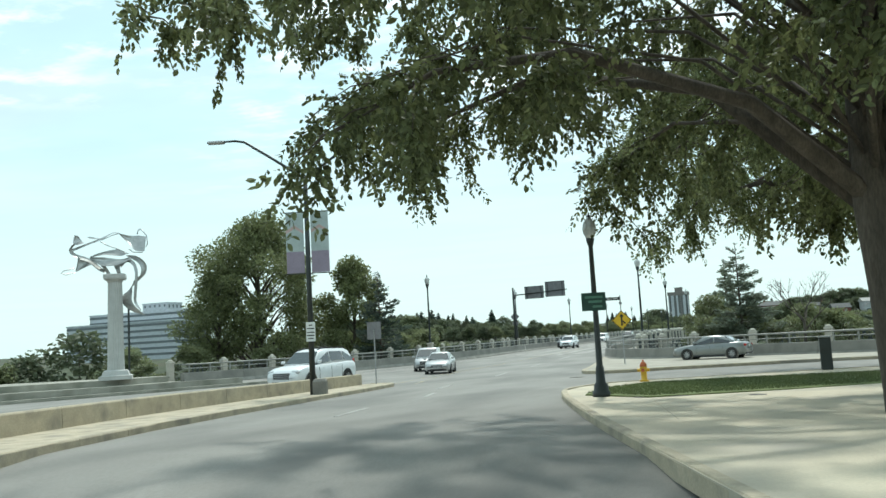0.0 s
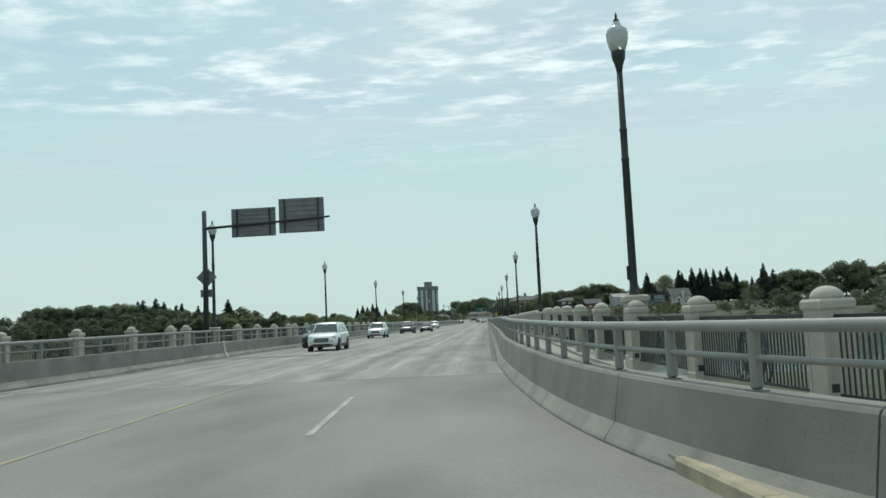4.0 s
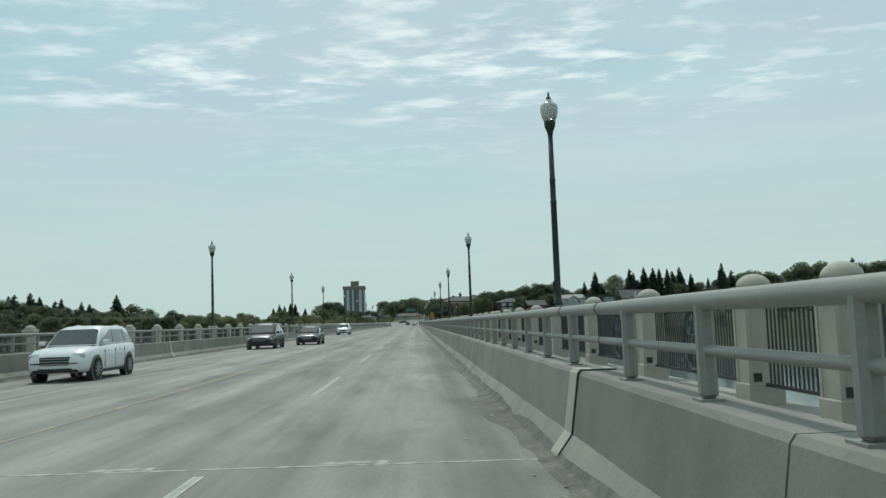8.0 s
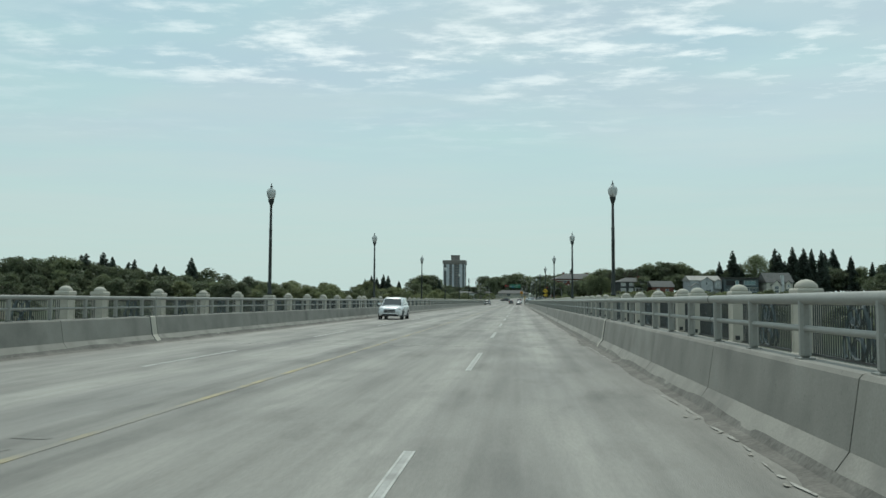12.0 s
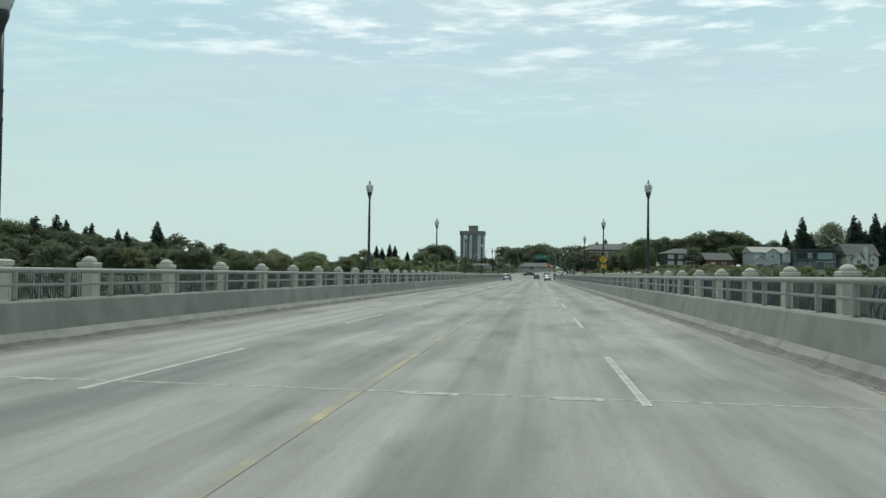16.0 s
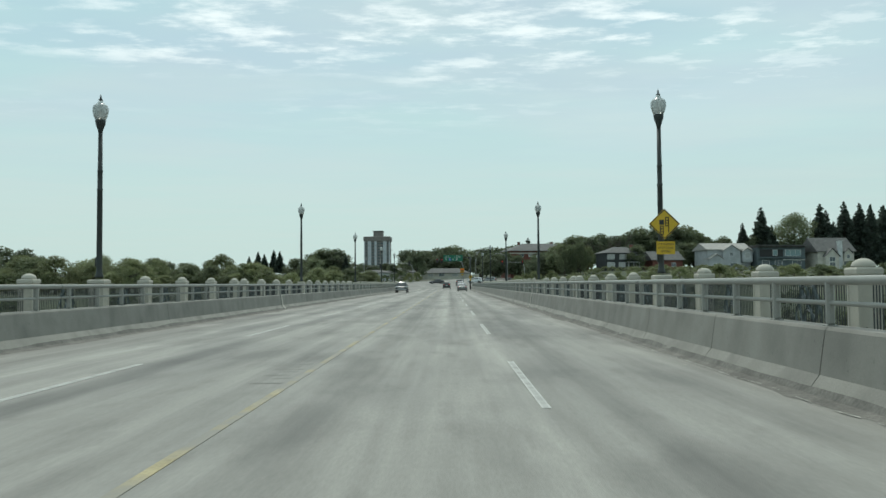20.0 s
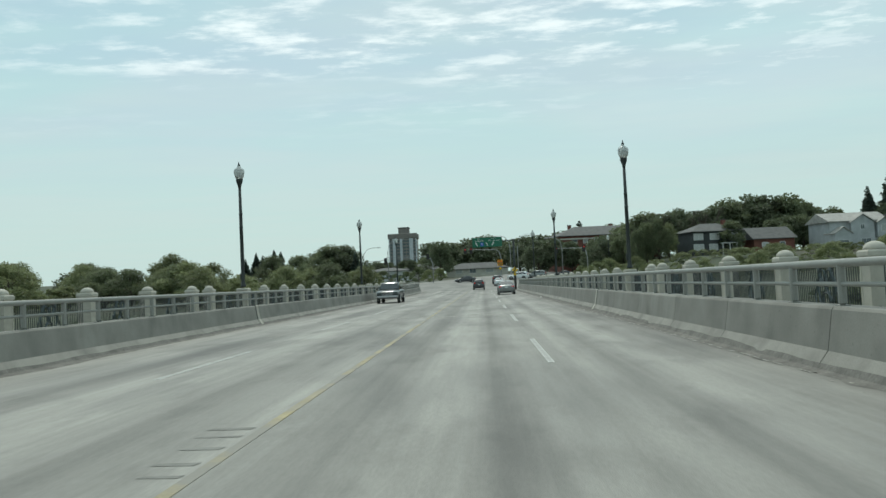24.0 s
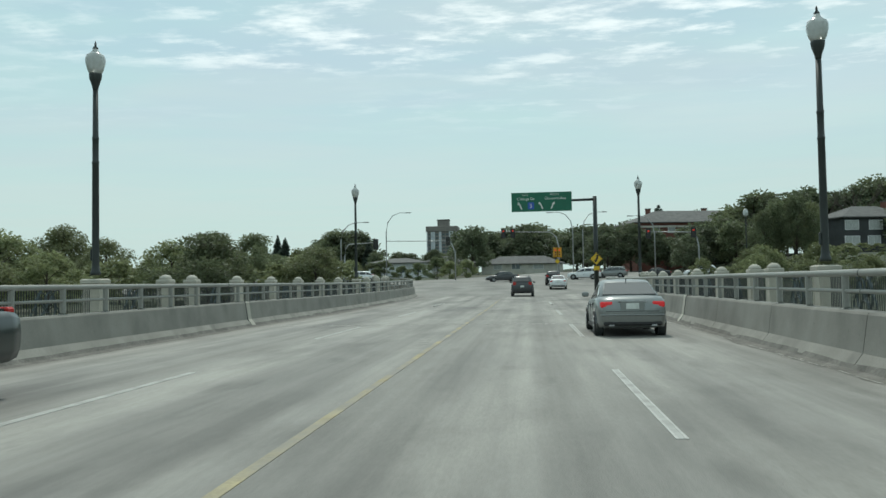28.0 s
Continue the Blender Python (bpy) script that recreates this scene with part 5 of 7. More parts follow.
line = smooth_line([(2.9, -75.4), (3.0, -79), (3.6, -88), (5.2, -97), (9.5, -112), (18.5, -140)], 0.5)
for i in range(0, len(line) - 5, 6):
    bm = bmesh.new()
    sweep(bm, line, [(-0.16, 0.1), (-0.14, 0.62), (-0.11, 0.66), (0.11, 0.66), (0.14, 0.62), (0.16, 0.1)], i, min(i + 6, len(line) - 1))
    for v in bm.verts:
        c = Vector((line[min(i + 3, len(line) - 1)][0], line[min(i + 3, len(line) - 1)][1], v.co.z))
        v.co += (c - v.co).normalized() * 0.01
    part("wall_block", bm, KERB, median, "stained tan concrete block")

marks = thing("street_markings", "worn yellow and white paint on the street", "road marking", kind="structure")
line_strip(smooth_line([(4.9, -73.2), (3.6, -68), (2.2, -61), (1.0, -50), (0.3, -36), (0.05, -21)], 2.0), 0.12, YELLOW, marks, "centre_line")
line_strip(smooth_line([(3.4, -72.6), (2.4, -66), (1.2, -58), (0.4, -48)], 2.0), 0.12, YELLOW, marks, "centre_line")
line_strip(smooth_line([(-9.6, -60), (-9.0, -50), (-7.4, -38), (-7.1, -26)], 2.0), 0.12, WHITE, marks, "edge_line")
for a, b in (((10.6, -92.5), (10.05, -89.4)), ((9.95, -84.6), (9.4, -82.2)), ((8.2, -78.6), (7.7, -75.6)), ((7.2, -67), (6.4, -61.8)), ((5.6, -53), (4.9, -47)), ((4.3, -37.5), (4.0, -31.5)), ((3.8, -22), (3.75, -16))):
    line_strip([a, ((a[0] + b[0]) / 2, (a[1] + b[1]) / 2), b], 0.12, WHITE, marks, "lane_dash")

# plaza and sculpture
PLAZA = mat("plaza_stone", (0.33, 0.32, 0.27), 0.9, var=0.12, scale=1, fine=20, dark=(0.2, 0.2, 0.16), dscale=0.7)
STONE = mat("pale_column_stone", (0.46, 0.46, 0.44), 0.8, var=0.08, scale=2, fine=30)
SHEET = mat("brushed_sheet_metal", (0.42, 0.43, 0.42), 0.4, 0.8, var=0.15, scale=1.2, fine=12, bump=0.05)
plaza = thing("plaza", "stepped stone plaza beside the bridge end", "plaza", kind="structure")
for k, (g, z) in enumerate(((0, 0.35), (1.6, 0.75))):
    bm = bmesh.new()
    pts_ = [(-17.6 - g * 0.6, -62.8 + g * 0.2), (-20.5, -60.4 - g * 0.2), (-34 + g, -66), (-40 + g, -77 + g), (-24, -79 + g * 1.5), (-17.6 - g, -68 + g * 0.8)]
    prism(bm, pts_, -0.3, z)
    part("step", bm, PLAZA, plaza)
for a, b in (((-12.5, -62.5), (-22, -86)), ((-9.2, -62.0), (-16, -84))):
    bm = bmesh.new()
    d = (Vector(b) - Vector(a)).normalized()
    nrm = Vector((-d.y, d.x)) * 0.2
    prism(bm, [tuple(Vector(a) + nrm), tuple(Vector(b) + nrm), tuple(Vector(b) - nrm), tuple(Vector(a) - nrm)], -0.1, 0.42 if a[0] < -10 else 0.16)
    part("low_wall", bm, PLAZA, plaza)
sculpture = thing("sculpture", "abstract bent metal sheets and hoops on a fluted stone column", "sculpture", Matrix.Translation((-19.65, -66.5, gz(-66) + 0.75)) @ Matrix.Rotation(radians(38), 4, "Z") @ Matrix.Diagonal((1.08, 1.08, 1.06, 1)))
bm = bmesh.new()
lathe(bm, [(0.95, 0.0), (0.95, 0.25), (0.8, 0.3), (0.72, 0.55), (0.6, 0.62)], square=True)
n_ = 40
rings = []
for z, r in ((0.6, 0.52), (1.2, 0.5), (6.2, 0.43), (6.3, 0.5), (6.4, 0.52)):
    rings.append([bm.verts.new(((r - (0.035 if i % 2 and 0.6 < z < 6.3 else 0)) * math.cos(2 * math.pi * i / n_), (r - (0.035 if i % 2 and 0.6 < z < 6.3 else 0)) * math.sin(2 * math.pi * i / n_), z)) for i in range(n_)])
for a, b in zip(rings, rings[1:]):
    for i in range(n_):
        bm.faces.new((a[i], a[(i + 1) % n_], b[(i + 1) % n_], b[i]))
lathe(bm, [(0.62, 6.4), (0.66, 6.5), (0.66, 6.7), (0.5, 6.75)], square=True)
part("column", bm, STONE, sculpture)


def sheet(upper, lower, depth=0.0, bulge=0.25, thick=0.025):
    """A bent metal sheet between two smooth edges of (x, z); it bellies out by bulge and leans in depth along its length."""
    n, m = 22, 4

    def eased(pts):
        pts = np.array(pts, dtype=float)
        u = np.linspace(0, len(pts) - 1, n)
        k = np.clip(u.astype(int), 0, len(pts) - 2)
        f = (u - k)[:, None]
        p0, p1, p2, p3 = pts[np.maximum(k - 1, 0)], pts[k], pts[k + 1], pts[np.minimum(k + 2, len(pts) - 1)]
        return p1 + 0.5 * f * (p2 - p0 + f * (2 * p0 - 5 * p1 + 4 * p2 - p3 + f * (3 * (p1 - p2) + p3 - p0)))

    up, lo = eased(upper), eased(lower)
    bm = bmesh.new()
    skins = []
    for off in (-thick, thick):
        rows = []
        for i in range(n):
            row = []
            for j in range(m + 1):
                p = up[i] * (1 - j / m) + lo[i] * (j / m)
                y = depth * math.sin(math.pi * i / (n - 1)) + bulge * math.sin(math.pi * (0.15 + 0.7 * j / m) + 2.2 * i / n) + off
                row.append(bm.verts.new((p[0], y, p[1])))
            rows.append(row)
        skins.append(rows)
    for rows in skins:
        for a, b in zip(rows, rows[1:]):
            for j in range(m):
                bm.faces.new((a[j], a[j + 1], b[j + 1], b[j]))
    for a, b in zip(range(n - 1), range(1, n)):
        for j in (0, m):
            bm.faces.new((skins[0][a][j], skins[0][b][j], skins[1][b][j], skins[1][a][j]))
    for i in (0, n - 1):
        for j in range(m):
            bm.faces.new((skins[0][i][j], skins[0][i][j + 1], skins[1][i][j + 1], skins[1][i][j]))
    bmesh.ops.recalc_face_normals(bm, faces=bm.faces[:])
    part("metal_sheet", bm, SHEET, sculpture, "dull silver bent metal sheet")


def hoop(pts, r=0.035):
    bm = bmesh.new()
    tube(bm, [(x, 0.3 * math.sin(2 * x), z) for x, z in pts], r, 6)
    part("metal_rod", bm, SHEET, sculpture, smooth=True)


# the long tail that falls beside the column, and its narrower twin
sheet([(0.66, 7.98), (1.33, 7.93), (1.87, 7.41), (1.83, 6.81), (1.39, 6.33), (0.84, 5.79), (0.36, 5.3), (0.48, 4.76), (1.08, 4.28), (1.75, 4.04)], [(0.96, 7.77), (1.33, 7.53), (1.54, 7.17), (1.51, 6.69), (1.2, 6.41), (1.05, 6.15), (1.0, 5.43), (0.99, 5.0), (1.2, 4.6), (1.75, 4.04)], 0.3, 0.2)
sheet([(0.18, 7.41), (0.72, 7.75), (1.2, 7.47), (1.38, 6.9), (1.36, 6.2), (1.3, 5.5), (1.28, 4.9), (1.55, 4.4)], [(0.4, 7.2), (0.72, 7.5), (1.05, 7.3), (1.2, 6.85), (1.2, 6.2), (1.14, 5.5), (1.13, 4.85), (1.5, 4.3)], -0.5, 0.1)
# right wing with its hooked rim
sheet([(0.24, 9.46), (0.84, 9.34), (1.39, 9.34), (1.9, 9.22)], [(0.36, 9.28), (0.84, 8.74), (1.27, 8.26), (1.81, 8.2)], 0.3, 0.35)
hoop([(1.36, 9.36), (1.42, 9.62), (1.55, 9.7), (1.75, 9.5), (1.93, 9.22), (1.99, 8.68), (1.63, 8.14), (1.1, 8.2), (0.85, 8.4)])
# upper hoops
sheet([(-2.53, 8.44), (-1.57, 8.86), (-0.78, 9.22), (-0.12, 9.52), (0.3, 9.46)], [(-2.45, 8.3), (-1.5, 8.76), (-0.75, 9.08), (-0.15, 9.44), (0.3, 9.38)], 0.4, 0.1)
hoop([(0.3, 9.44), (-0.1, 9.3), (-0.65, 9.0), (-0.8, 8.85), (-0.4, 8.6), (0.2, 8.4), (0.8, 8.1)], 0.03)
sheet([(-1.6, 9.2), (-1.35, 9.22), (-1.1, 9.16), (-0.9, 9.12)], [(-1.55, 9.14), (-1.35, 9.1), (-1.1, 9.08), (-0.9, 9.08)], 0.1, 0.05)
# left fin, band and lower wing
sheet([(-2.35, 9.34), (-2.15, 9.3), (-1.95, 9.0), (-1.8, 8.82)], [(-2.4, 9.1), (-2.43, 8.85), (-2.3, 8.72), (-2.1, 8.7)], 0.2, 0.15)
sheet([(-2.2, 8.8), (-2.5, 8.55), (-2.35, 8.2), (-1.45, 7.82), (-0.9, 7.3), (-0.5, 6.95)], [(-2.4, 8.8), (-2.68, 8.4), (-2.45, 8.0), (-1.6, 7.6), (-1.05, 7.1), (-0.65, 6.85)], 0.3, 0.12)
sheet([(-2.17, 7.95), (-1.8, 7.75), (-1.45, 7.6), (-1.4, 7.42)], [(-2.23, 7.35), (-2.3, 7.0), (-2.0, 7.1), (-1.45, 7.35)], 0.2, 0.25)
hoop([(-2.35, 7.23), (-3.0, 7.05), (-3.12, 6.9), (-2.85, 6.8), (-2.35, 6.95)], 0.03)
# the two middle blades and the feet on the cap
sheet([(-1.5, 7.9), (-0.6, 7.85), (0.36, 7.72), (0.96, 7.9)], [(-1.4, 7.7), (-0.7, 7.28), (0.12, 7.28), (0.96, 7.65)], -0.4, 0.3)
sheet([(-1.45, 7.95), (-0.84, 8.26), (0.12, 8.44), (0.72, 8.14)], [(-1.4, 7.9), (-0.6, 8.05), (0.36, 7.96), (0.72, 8.05)], 0.4, 0.25)
sheet([(-0.95, 7.5), (-0.7, 7.15), (-0.5, 6.85), (-0.45, 6.74)], [(-0.6, 7.4), (-0.45, 7.15), (-0.3, 6.9), (-0.25, 6.74)], 0.2, 0.1)
sheet([(-0.1, 7.4), (0.02, 7.15), (0.1, 6.9), (0.15, 6.74)], [(0.3, 7.5), (0.32, 7.15), (0.35, 6.9), (0.35, 6.74)], -0.2, 0.1)

lamp3 = thing("street_lamp", "dark lamp post with a pale globe behind the plaza", "street lamp", Matrix.Translation((-31.8, -51.2, hill(-31.8, -51.2))))
tall = 7.9 - hill(-31.8, -51.2)
part("pole", post_of(bmesh.new(), tall - 0.6, 0.09), POLE, lamp3)
bm = bmesh.new()
lathe(bm, [(0.12, tall - 0.65), (0.26, tall - 0.45), (0.3, tall - 0.25), (0.22, tall - 0.08), (0.06, tall)], 14)
part("globe", bm, GLOBE, lamp3, smooth=True)

# lamp with the green sign, hydrant, service post, covers
lamp2 = thing("street_lamp", "dark green lamp post with a frosted globe and a green sign", "street lamp", Matrix.Translation((17.05, -89.8, gz(-89.8) + 0.15)))
bm = bmesh.new()
lathe(bm, [(0.24, 0.0), (0.24, 0.12), (0.2, 0.15), (0.19, 0.3), (0.13, 0.38), (0.11, 0.75), (0.085, 0.8), (0.06, 4.0), (0.08, 4.03), (0.1, 4.12), (0.115, 4.2)], 14)
part("pole", bm, POLE, lamp2, smooth=True)
bm = bmesh.new()
lathe(bm, [(0.1, 4.2), (0.17, 4.34), (0.19, 4.48), (0.16, 4.62), (0.09, 4.72), (0.05, 4.78)], 16)
part("globe", bm, GLOBE, lamp2, smooth=True)
bm = bmesh.new()
lathe(bm, [(0.05, 4.77), (0.055, 4.8), (0.02, 4.85), (0.005, 4.93)], 8)
part("finial", bm, POLE, lamp2, smooth=True)
turn = Matrix.Rotation(radians(18), 4, "Z")
bm = bmesh.new()
flat(bm, rect(-0.36, 0.28, 2.26, 2.74), 0.015, turn @ Matrix.Translation((0, -0.08, 0)))
sg = part("sign_plate", bm, mat("dull_green_sign_sheet", (0.018, 0.065, 0.048), 0.5, var=0.1, scale=3, fine=20, bump=0.0), lamp2, "dark green sign plate with faded bars")
bm = bmesh.new()
for x0, x1, z in ((-0.27, 0.2, 2.62), (-0.18, 0.18, 2.5), (-0.08, 0.18, 2.37)):
    flat(bm, rect(x0, x1, z - 0.03, z + 0.03), 0.004, turn @ Matrix.Translation((0, -0.095, 0)))
part("lettering", bm, SIGN_PALE, sg)

HYD = mat("hydrant_paint", (0.62, 0.38, 0.03), 0.5, var=0.12, scale=6, fine=40, bump=0.1)
HYD_R = mat("hydrant_cap_paint", (0.45, 0.12, 0.04), 0.5, var=0.12, scale=6, fine=40, bump=0.1)
hyd = thing("fire_hydrant", "yellow fire hydrant with a red cap on the corner", "fire hydrant", Matrix.Translation((17.2, -81.9, gz(-81.9) + 0.15)))
bm = bmesh.new()
lathe(bm, [(0.16, 0.0), (0.16, 0.05), (0.105, 0.06), (0.1, 0.4), (0.13, 0.42), (0.13, 0.5), (0.11, 0.52)], 14)
part("barrel", bm, HYD, hyd, smooth=True)
bm = bmesh.new()
lathe(bm, [(0.12, 0.52), (0.125, 0.56), (0.1, 0.64), (0.05, 0.69), (0.03, 0.7), (0.03, 0.76)], 12)
part("cap", bm, HYD_R, hyd, smooth=True)
for a in (0, math.pi, -math.pi / 2):
    bm = bmesh.new()
    tube(bm, [(0.08 * math.cos(a), 0.08 * math.sin(a), 0.4), (0.21 * math.cos(a), 0.21 * math.sin(a), 0.4)], 0.06, 10)
    part("outlet", bm, HYD_R if a < 0 else HYD, hyd)
box_ = thing("service_post", "grey steel service cabinet on the corner", "cabinet", Matrix.Translation((23.4, -77.7, gz(-77.7) + 0.15)))
bm = bmesh.new()
box(bm, -0.2, 0.2, -0.15, 0.15, 0, 1.2, 0.02)
part("body", bm, POLE, box_)
bm = bmesh.new()
box(bm, -0.22, 0.22, -0.17, 0.17, 1.2, 1.25, 0.01)
part("lid", bm, GALV, box_)
cover = bmesh.new()
lathe(cover, [(0.34, 0.0), (0.34, 0.012), (0.29, 0.016), (0.05, 0.016)], 20)
cover_mesh = mesh_of("manhole_cover", cover, DIRT)
for x, y, z, s in ((19.0, -90.4, 0.156, 1.0), (20.9, -91.0, 0.156, 0.6), (18.2, -90.6, 0.156, 0.6), (12.9, -72.4, 0, 1)):
    tagged(part("manhole_cover", cover_mesh, DIRT, at=Matrix.Translation((x, y, gz(y) + z)) @ Matrix.Diagonal((s, s, 1, 1))), "round iron cover set in the paving", "manhole cover", group="iron covers")

# double-armed street light with banners
BAN = mat("banner_cloth", (0.38, 0.45, 0.45), 0.8, var=0.1, scale=2, fine=30, bump=0.1)
BAN_V = mat("banner_violet_cloth", (0.28, 0.24, 0.31), 0.8, var=0.1, scale=2, fine=30, bump=0.1)
BAN_O = mat("banner_orange_print", (0.48, 0.36, 0.34), 0.8, var=0.15, scale=3, fine=30, bump=0.0)
sl = thing("street_light", "tall dark two-armed street light with banners on the median", "street light", Matrix.Translation((4.75, -83.2, gz(-83.2) + 0.15)) @ Matrix.Rotation(radians(18), 4, "Z"))
bm = bmesh.new()
tube(bm, [(0, 0, 0), (0, 0, 8.6)], 0.12, 12, 0.085)
part("pole", bm, POLE, sl, smooth=True)
for s in (-1, 1):
    bm = bmesh.new()
    tube(bm, [(0, 0, 8.5), (s * 1.5, 0, 9.55), (s * 2.4, 0, 10.15), (s * 2.75, 0, 10.22), (s * 3.3, 0, 10.22)], 0.06, 8, 0.04)
    arm = part("arm", bm, POLE, sl, smooth=True)
    bm = bmesh.new()
    box(bm, min(s * 3.2, s * 3.9), max(s * 3.2, s * 3.9), -0.13, 0.13, 10.14, 10.26, 0.04)
    part("lamp_head", bm, GALV, arm)
    a, b = sorted((s * 0.14, s * 0.85))
    ban = part("banner", flat(bmesh.new(), rect(a, b, 5.6, 7.15), 0.012), BAN, sl, "faded teal and violet banner")
    part("lower_field", flat(bmesh.new(), rect(a + 0.002, b - 0.002, 4.75, 5.6), 0.012), BAN_V, ban)
    part("print", flat(bmesh.new(), [(a, 6.45), ((a + b) / 2, 6.65), (b, 6.4), (b, 6.3), ((a + b) / 2, 6.52), (a, 6.32)], 0.004, Matrix.Translation((0, -0.014, 0))), BAN_O, ban)
    for z in (4.72, 7.17):
        bm = bmesh.new()
        tube(bm, [(s * 0.05, 0, z), (s * 0.93, 0, z)], 0.022, 6)
        part("banner_rod", bm, POLE, ban)
bm = bmesh.new()
flat(bm, rect(-0.16, 0.2, 2.05, 2.8), 0.012, Matrix.Translation((0, -0.13, 0)))
sp = part("notice_plate", bm, SIGN_W, sl, "white parking notice with dark bars")
bm = bmesh.new()
for z, w in ((2.68, 0.06), (2.55, 0.14), (2.4, 0.14), (2.28, 0.14), (2.16, 0.1)):
    flat(bm, rect(0.02 - w, 0.02 + w, z - 0.02, z + 0.02), 0.003, Matrix.Translation((0, -0.142, 0)))
part("lettering", bm, SIGN_K, sp)
bm = bmesh.new()
lathe(bm, [(0.3, 0), (0.3, 0.5), (0.22, 0.6)], 12, at=(0.3, -0.1, 0))
part("pole_base", bm, CONC, sl)

# merge sign with the street name on its post
ms = thing("merge_sign", "yellow diamond merge sign and street name on a steel post", "road sign", Matrix.Translation((13.2, -58.6, gz(-58.6) + 0.15)) @ Matrix.Rotation(radians(12), 4, "Z"))
part("post", post_of(bmesh.new(), 4.3, 0.035), GALV, ms)
f = diamond(ms, 2.72, 0.63, SIGN_Y)
bm = bmesh.new()
off = Matrix.Translation((0, -0.063, 0))
flat(bm, rect(-0.05, 0.05, 2.37, 2.95), 0.004, off)
flat(bm, [(-0.14, 2.93), (0.14, 2.93), (0, 3.15)], 0.004, off)
flat(bm, [(0.05, 2.73), (0.05, 2.61), (0.20, 2.46), (0.27, 2.53)], 0.004, off)
part("arrow", bm, SIGN_K, f)
bm = bmesh.new()
flat(bm, rect(-0.95, -0.02, 4.0, 4.2), 0.02)
p = part("street_name_plate", bm, IRON, ms, "dark street name blade with pale letters")
letters("SPADINA", 0.12, SIGN_W, p, Matrix.Translation((-0.48, -0.021, 4.1)))
bm = bmesh.new()
flat(bm, rect(-0.3, 0.3, 3.72, 3.88), 0.02, Matrix.Rotation(radians(70), 4, "Z"))
part("street_name_plate", bm, SIGN_BACK, ms)
stop = thing("sign_post", "back of a stop sign on a thin steel post", "road sign", Matrix.Translation((3.6, -74.95, gz(-75) + 0.15)) @ Matrix.Rotation(radians(200), 4, "Z"))
part("post", post_of(bmesh.new(), 2.6, 0.03), GALV, stop)
part("sign_back", flat(bmesh.new(), rect(-0.34, 0.34, 2.15, 3.0), 0.012, Matrix.Translation((0, -0.04, 0))), SIGN_BACK, stop)

# sign gantry at the bridge's near end, seen from behind
gan = thing("sign_gantry", "steel mast with two big sign panels seen from behind", "road sign", Matrix.Translation((-9.3, -2.2, 0.2)))
bm = bmesh.new()
tube(bm, [(0, 0, 0), (0, 0, 8.4)], 0.17, 12, 0.13)
part("mast", bm, POLE, gan, smooth=True)
bm = bmesh.new()
tube(bm, [(0, 0, 7.35), (3.5, 0, 7.5), (7.5, 0, 7.7)], 0.08, 8, 0.06)
part("arm", bm, POLE, gan, smooth=True)
for x0, x1, z0, z1 in ((1.6, 4.25, 6.75, 8.45), (4.45, 7.15, 6.85, 8.9)):
    bm = bmesh.new()
    flat(bm, rect(x0, x1, z0, z1), 0.03, Matrix.Translation((0, 0.16, 0)))
    pn = part("sign_panel", bm, SIGN_BACK, gan)
    for k in range(7):
        bm = bmesh.new()
        z = z0 + 0.12 + (z1 - z0 - 0.24) * k / 6
        box(bm, x0 + 0.03, x1 - 0.03, 0.08, 0.13, z - 0.03, z + 0.03)
        part("stiffener", bm, SIGN_BACK, pn)
    for x in (x0 + 0.35, x1 - 0.35):
        bm = bmesh.new()
        box(bm, x - 0.04, x + 0.04, 0.02, 0.1, z0 + 0.02, z1 - 0.02)
        part("bracket", bm, POLE, pn)
bm = bmesh.new()
flat(bm, [(0, 3.85), (0.62, 4.47), (0, 5.09), (-0.62, 4.47)], 0.012, Matrix.Translation((0, 0.2, 0)))
part("diamond_back", bm, SIGN_BACK, gan)
part("tab_back", flat(bmesh.new(), rect(-0.38, 0.38, 3.3, 3.75), 0.012, Matrix.Translation((0, 0.2, 0))), SIGN_BACK, gan)

# staggered-lights warning on the sixth lamp
ws = thing("warning_sign", "yellow diamond warning sign with a notice plate on a lamp post", "road sign", Matrix.Translation((10.5, 245.26, 0.2)))
f = diamond(ws, 3.37, 0.56, SIGN_Y, y=-0.11)
bm = bmesh.new()
off = Matrix.Translation((0, -0.124, 0))
for x, z in ((-0.1, 3.14), (0.09, 3.45)):
    flat(bm, rect(x - 0.07, x + 0.07, z - 0.17, z + 0.17), 0.004, off)
flat(bm, rect(-0.19, -0.02, 3.34, 3.52), 0.004, off)
flat(bm, rect(0.13, 0.16, 3.06, 3.5), 0.004, off)
part("symbol", bm, SIGN_K, f)
bm = bmesh.new()
for x, z in ((-0.1, 3.14), (0.09, 3.45)):
    for k in (-0.1, 0, 0.1):
        flat(bm, rect(x - 0.035, x + 0.035, z + k - 0.03, z + k + 0.03), 0.004, Matrix.Translation((0, -0.129, 0)))
part("symbol_light", bm, SIGN_Y, f)
pl = part("notice_plate", flat(bmesh.new(), rect(-0.3, 0.36, 2.28, 2.74), 0.012, Matrix.Translation((0, -0.11, 0))), SIGN_Y, ws)
for w, z in (("STAGGERED", 2.64), ("STOP LINES", 2.51), ("AHEAD", 2.38)):
    letters(w, 0.078, SIGN_K, pl, Matrix.Translation((0.03, -0.124, z)))

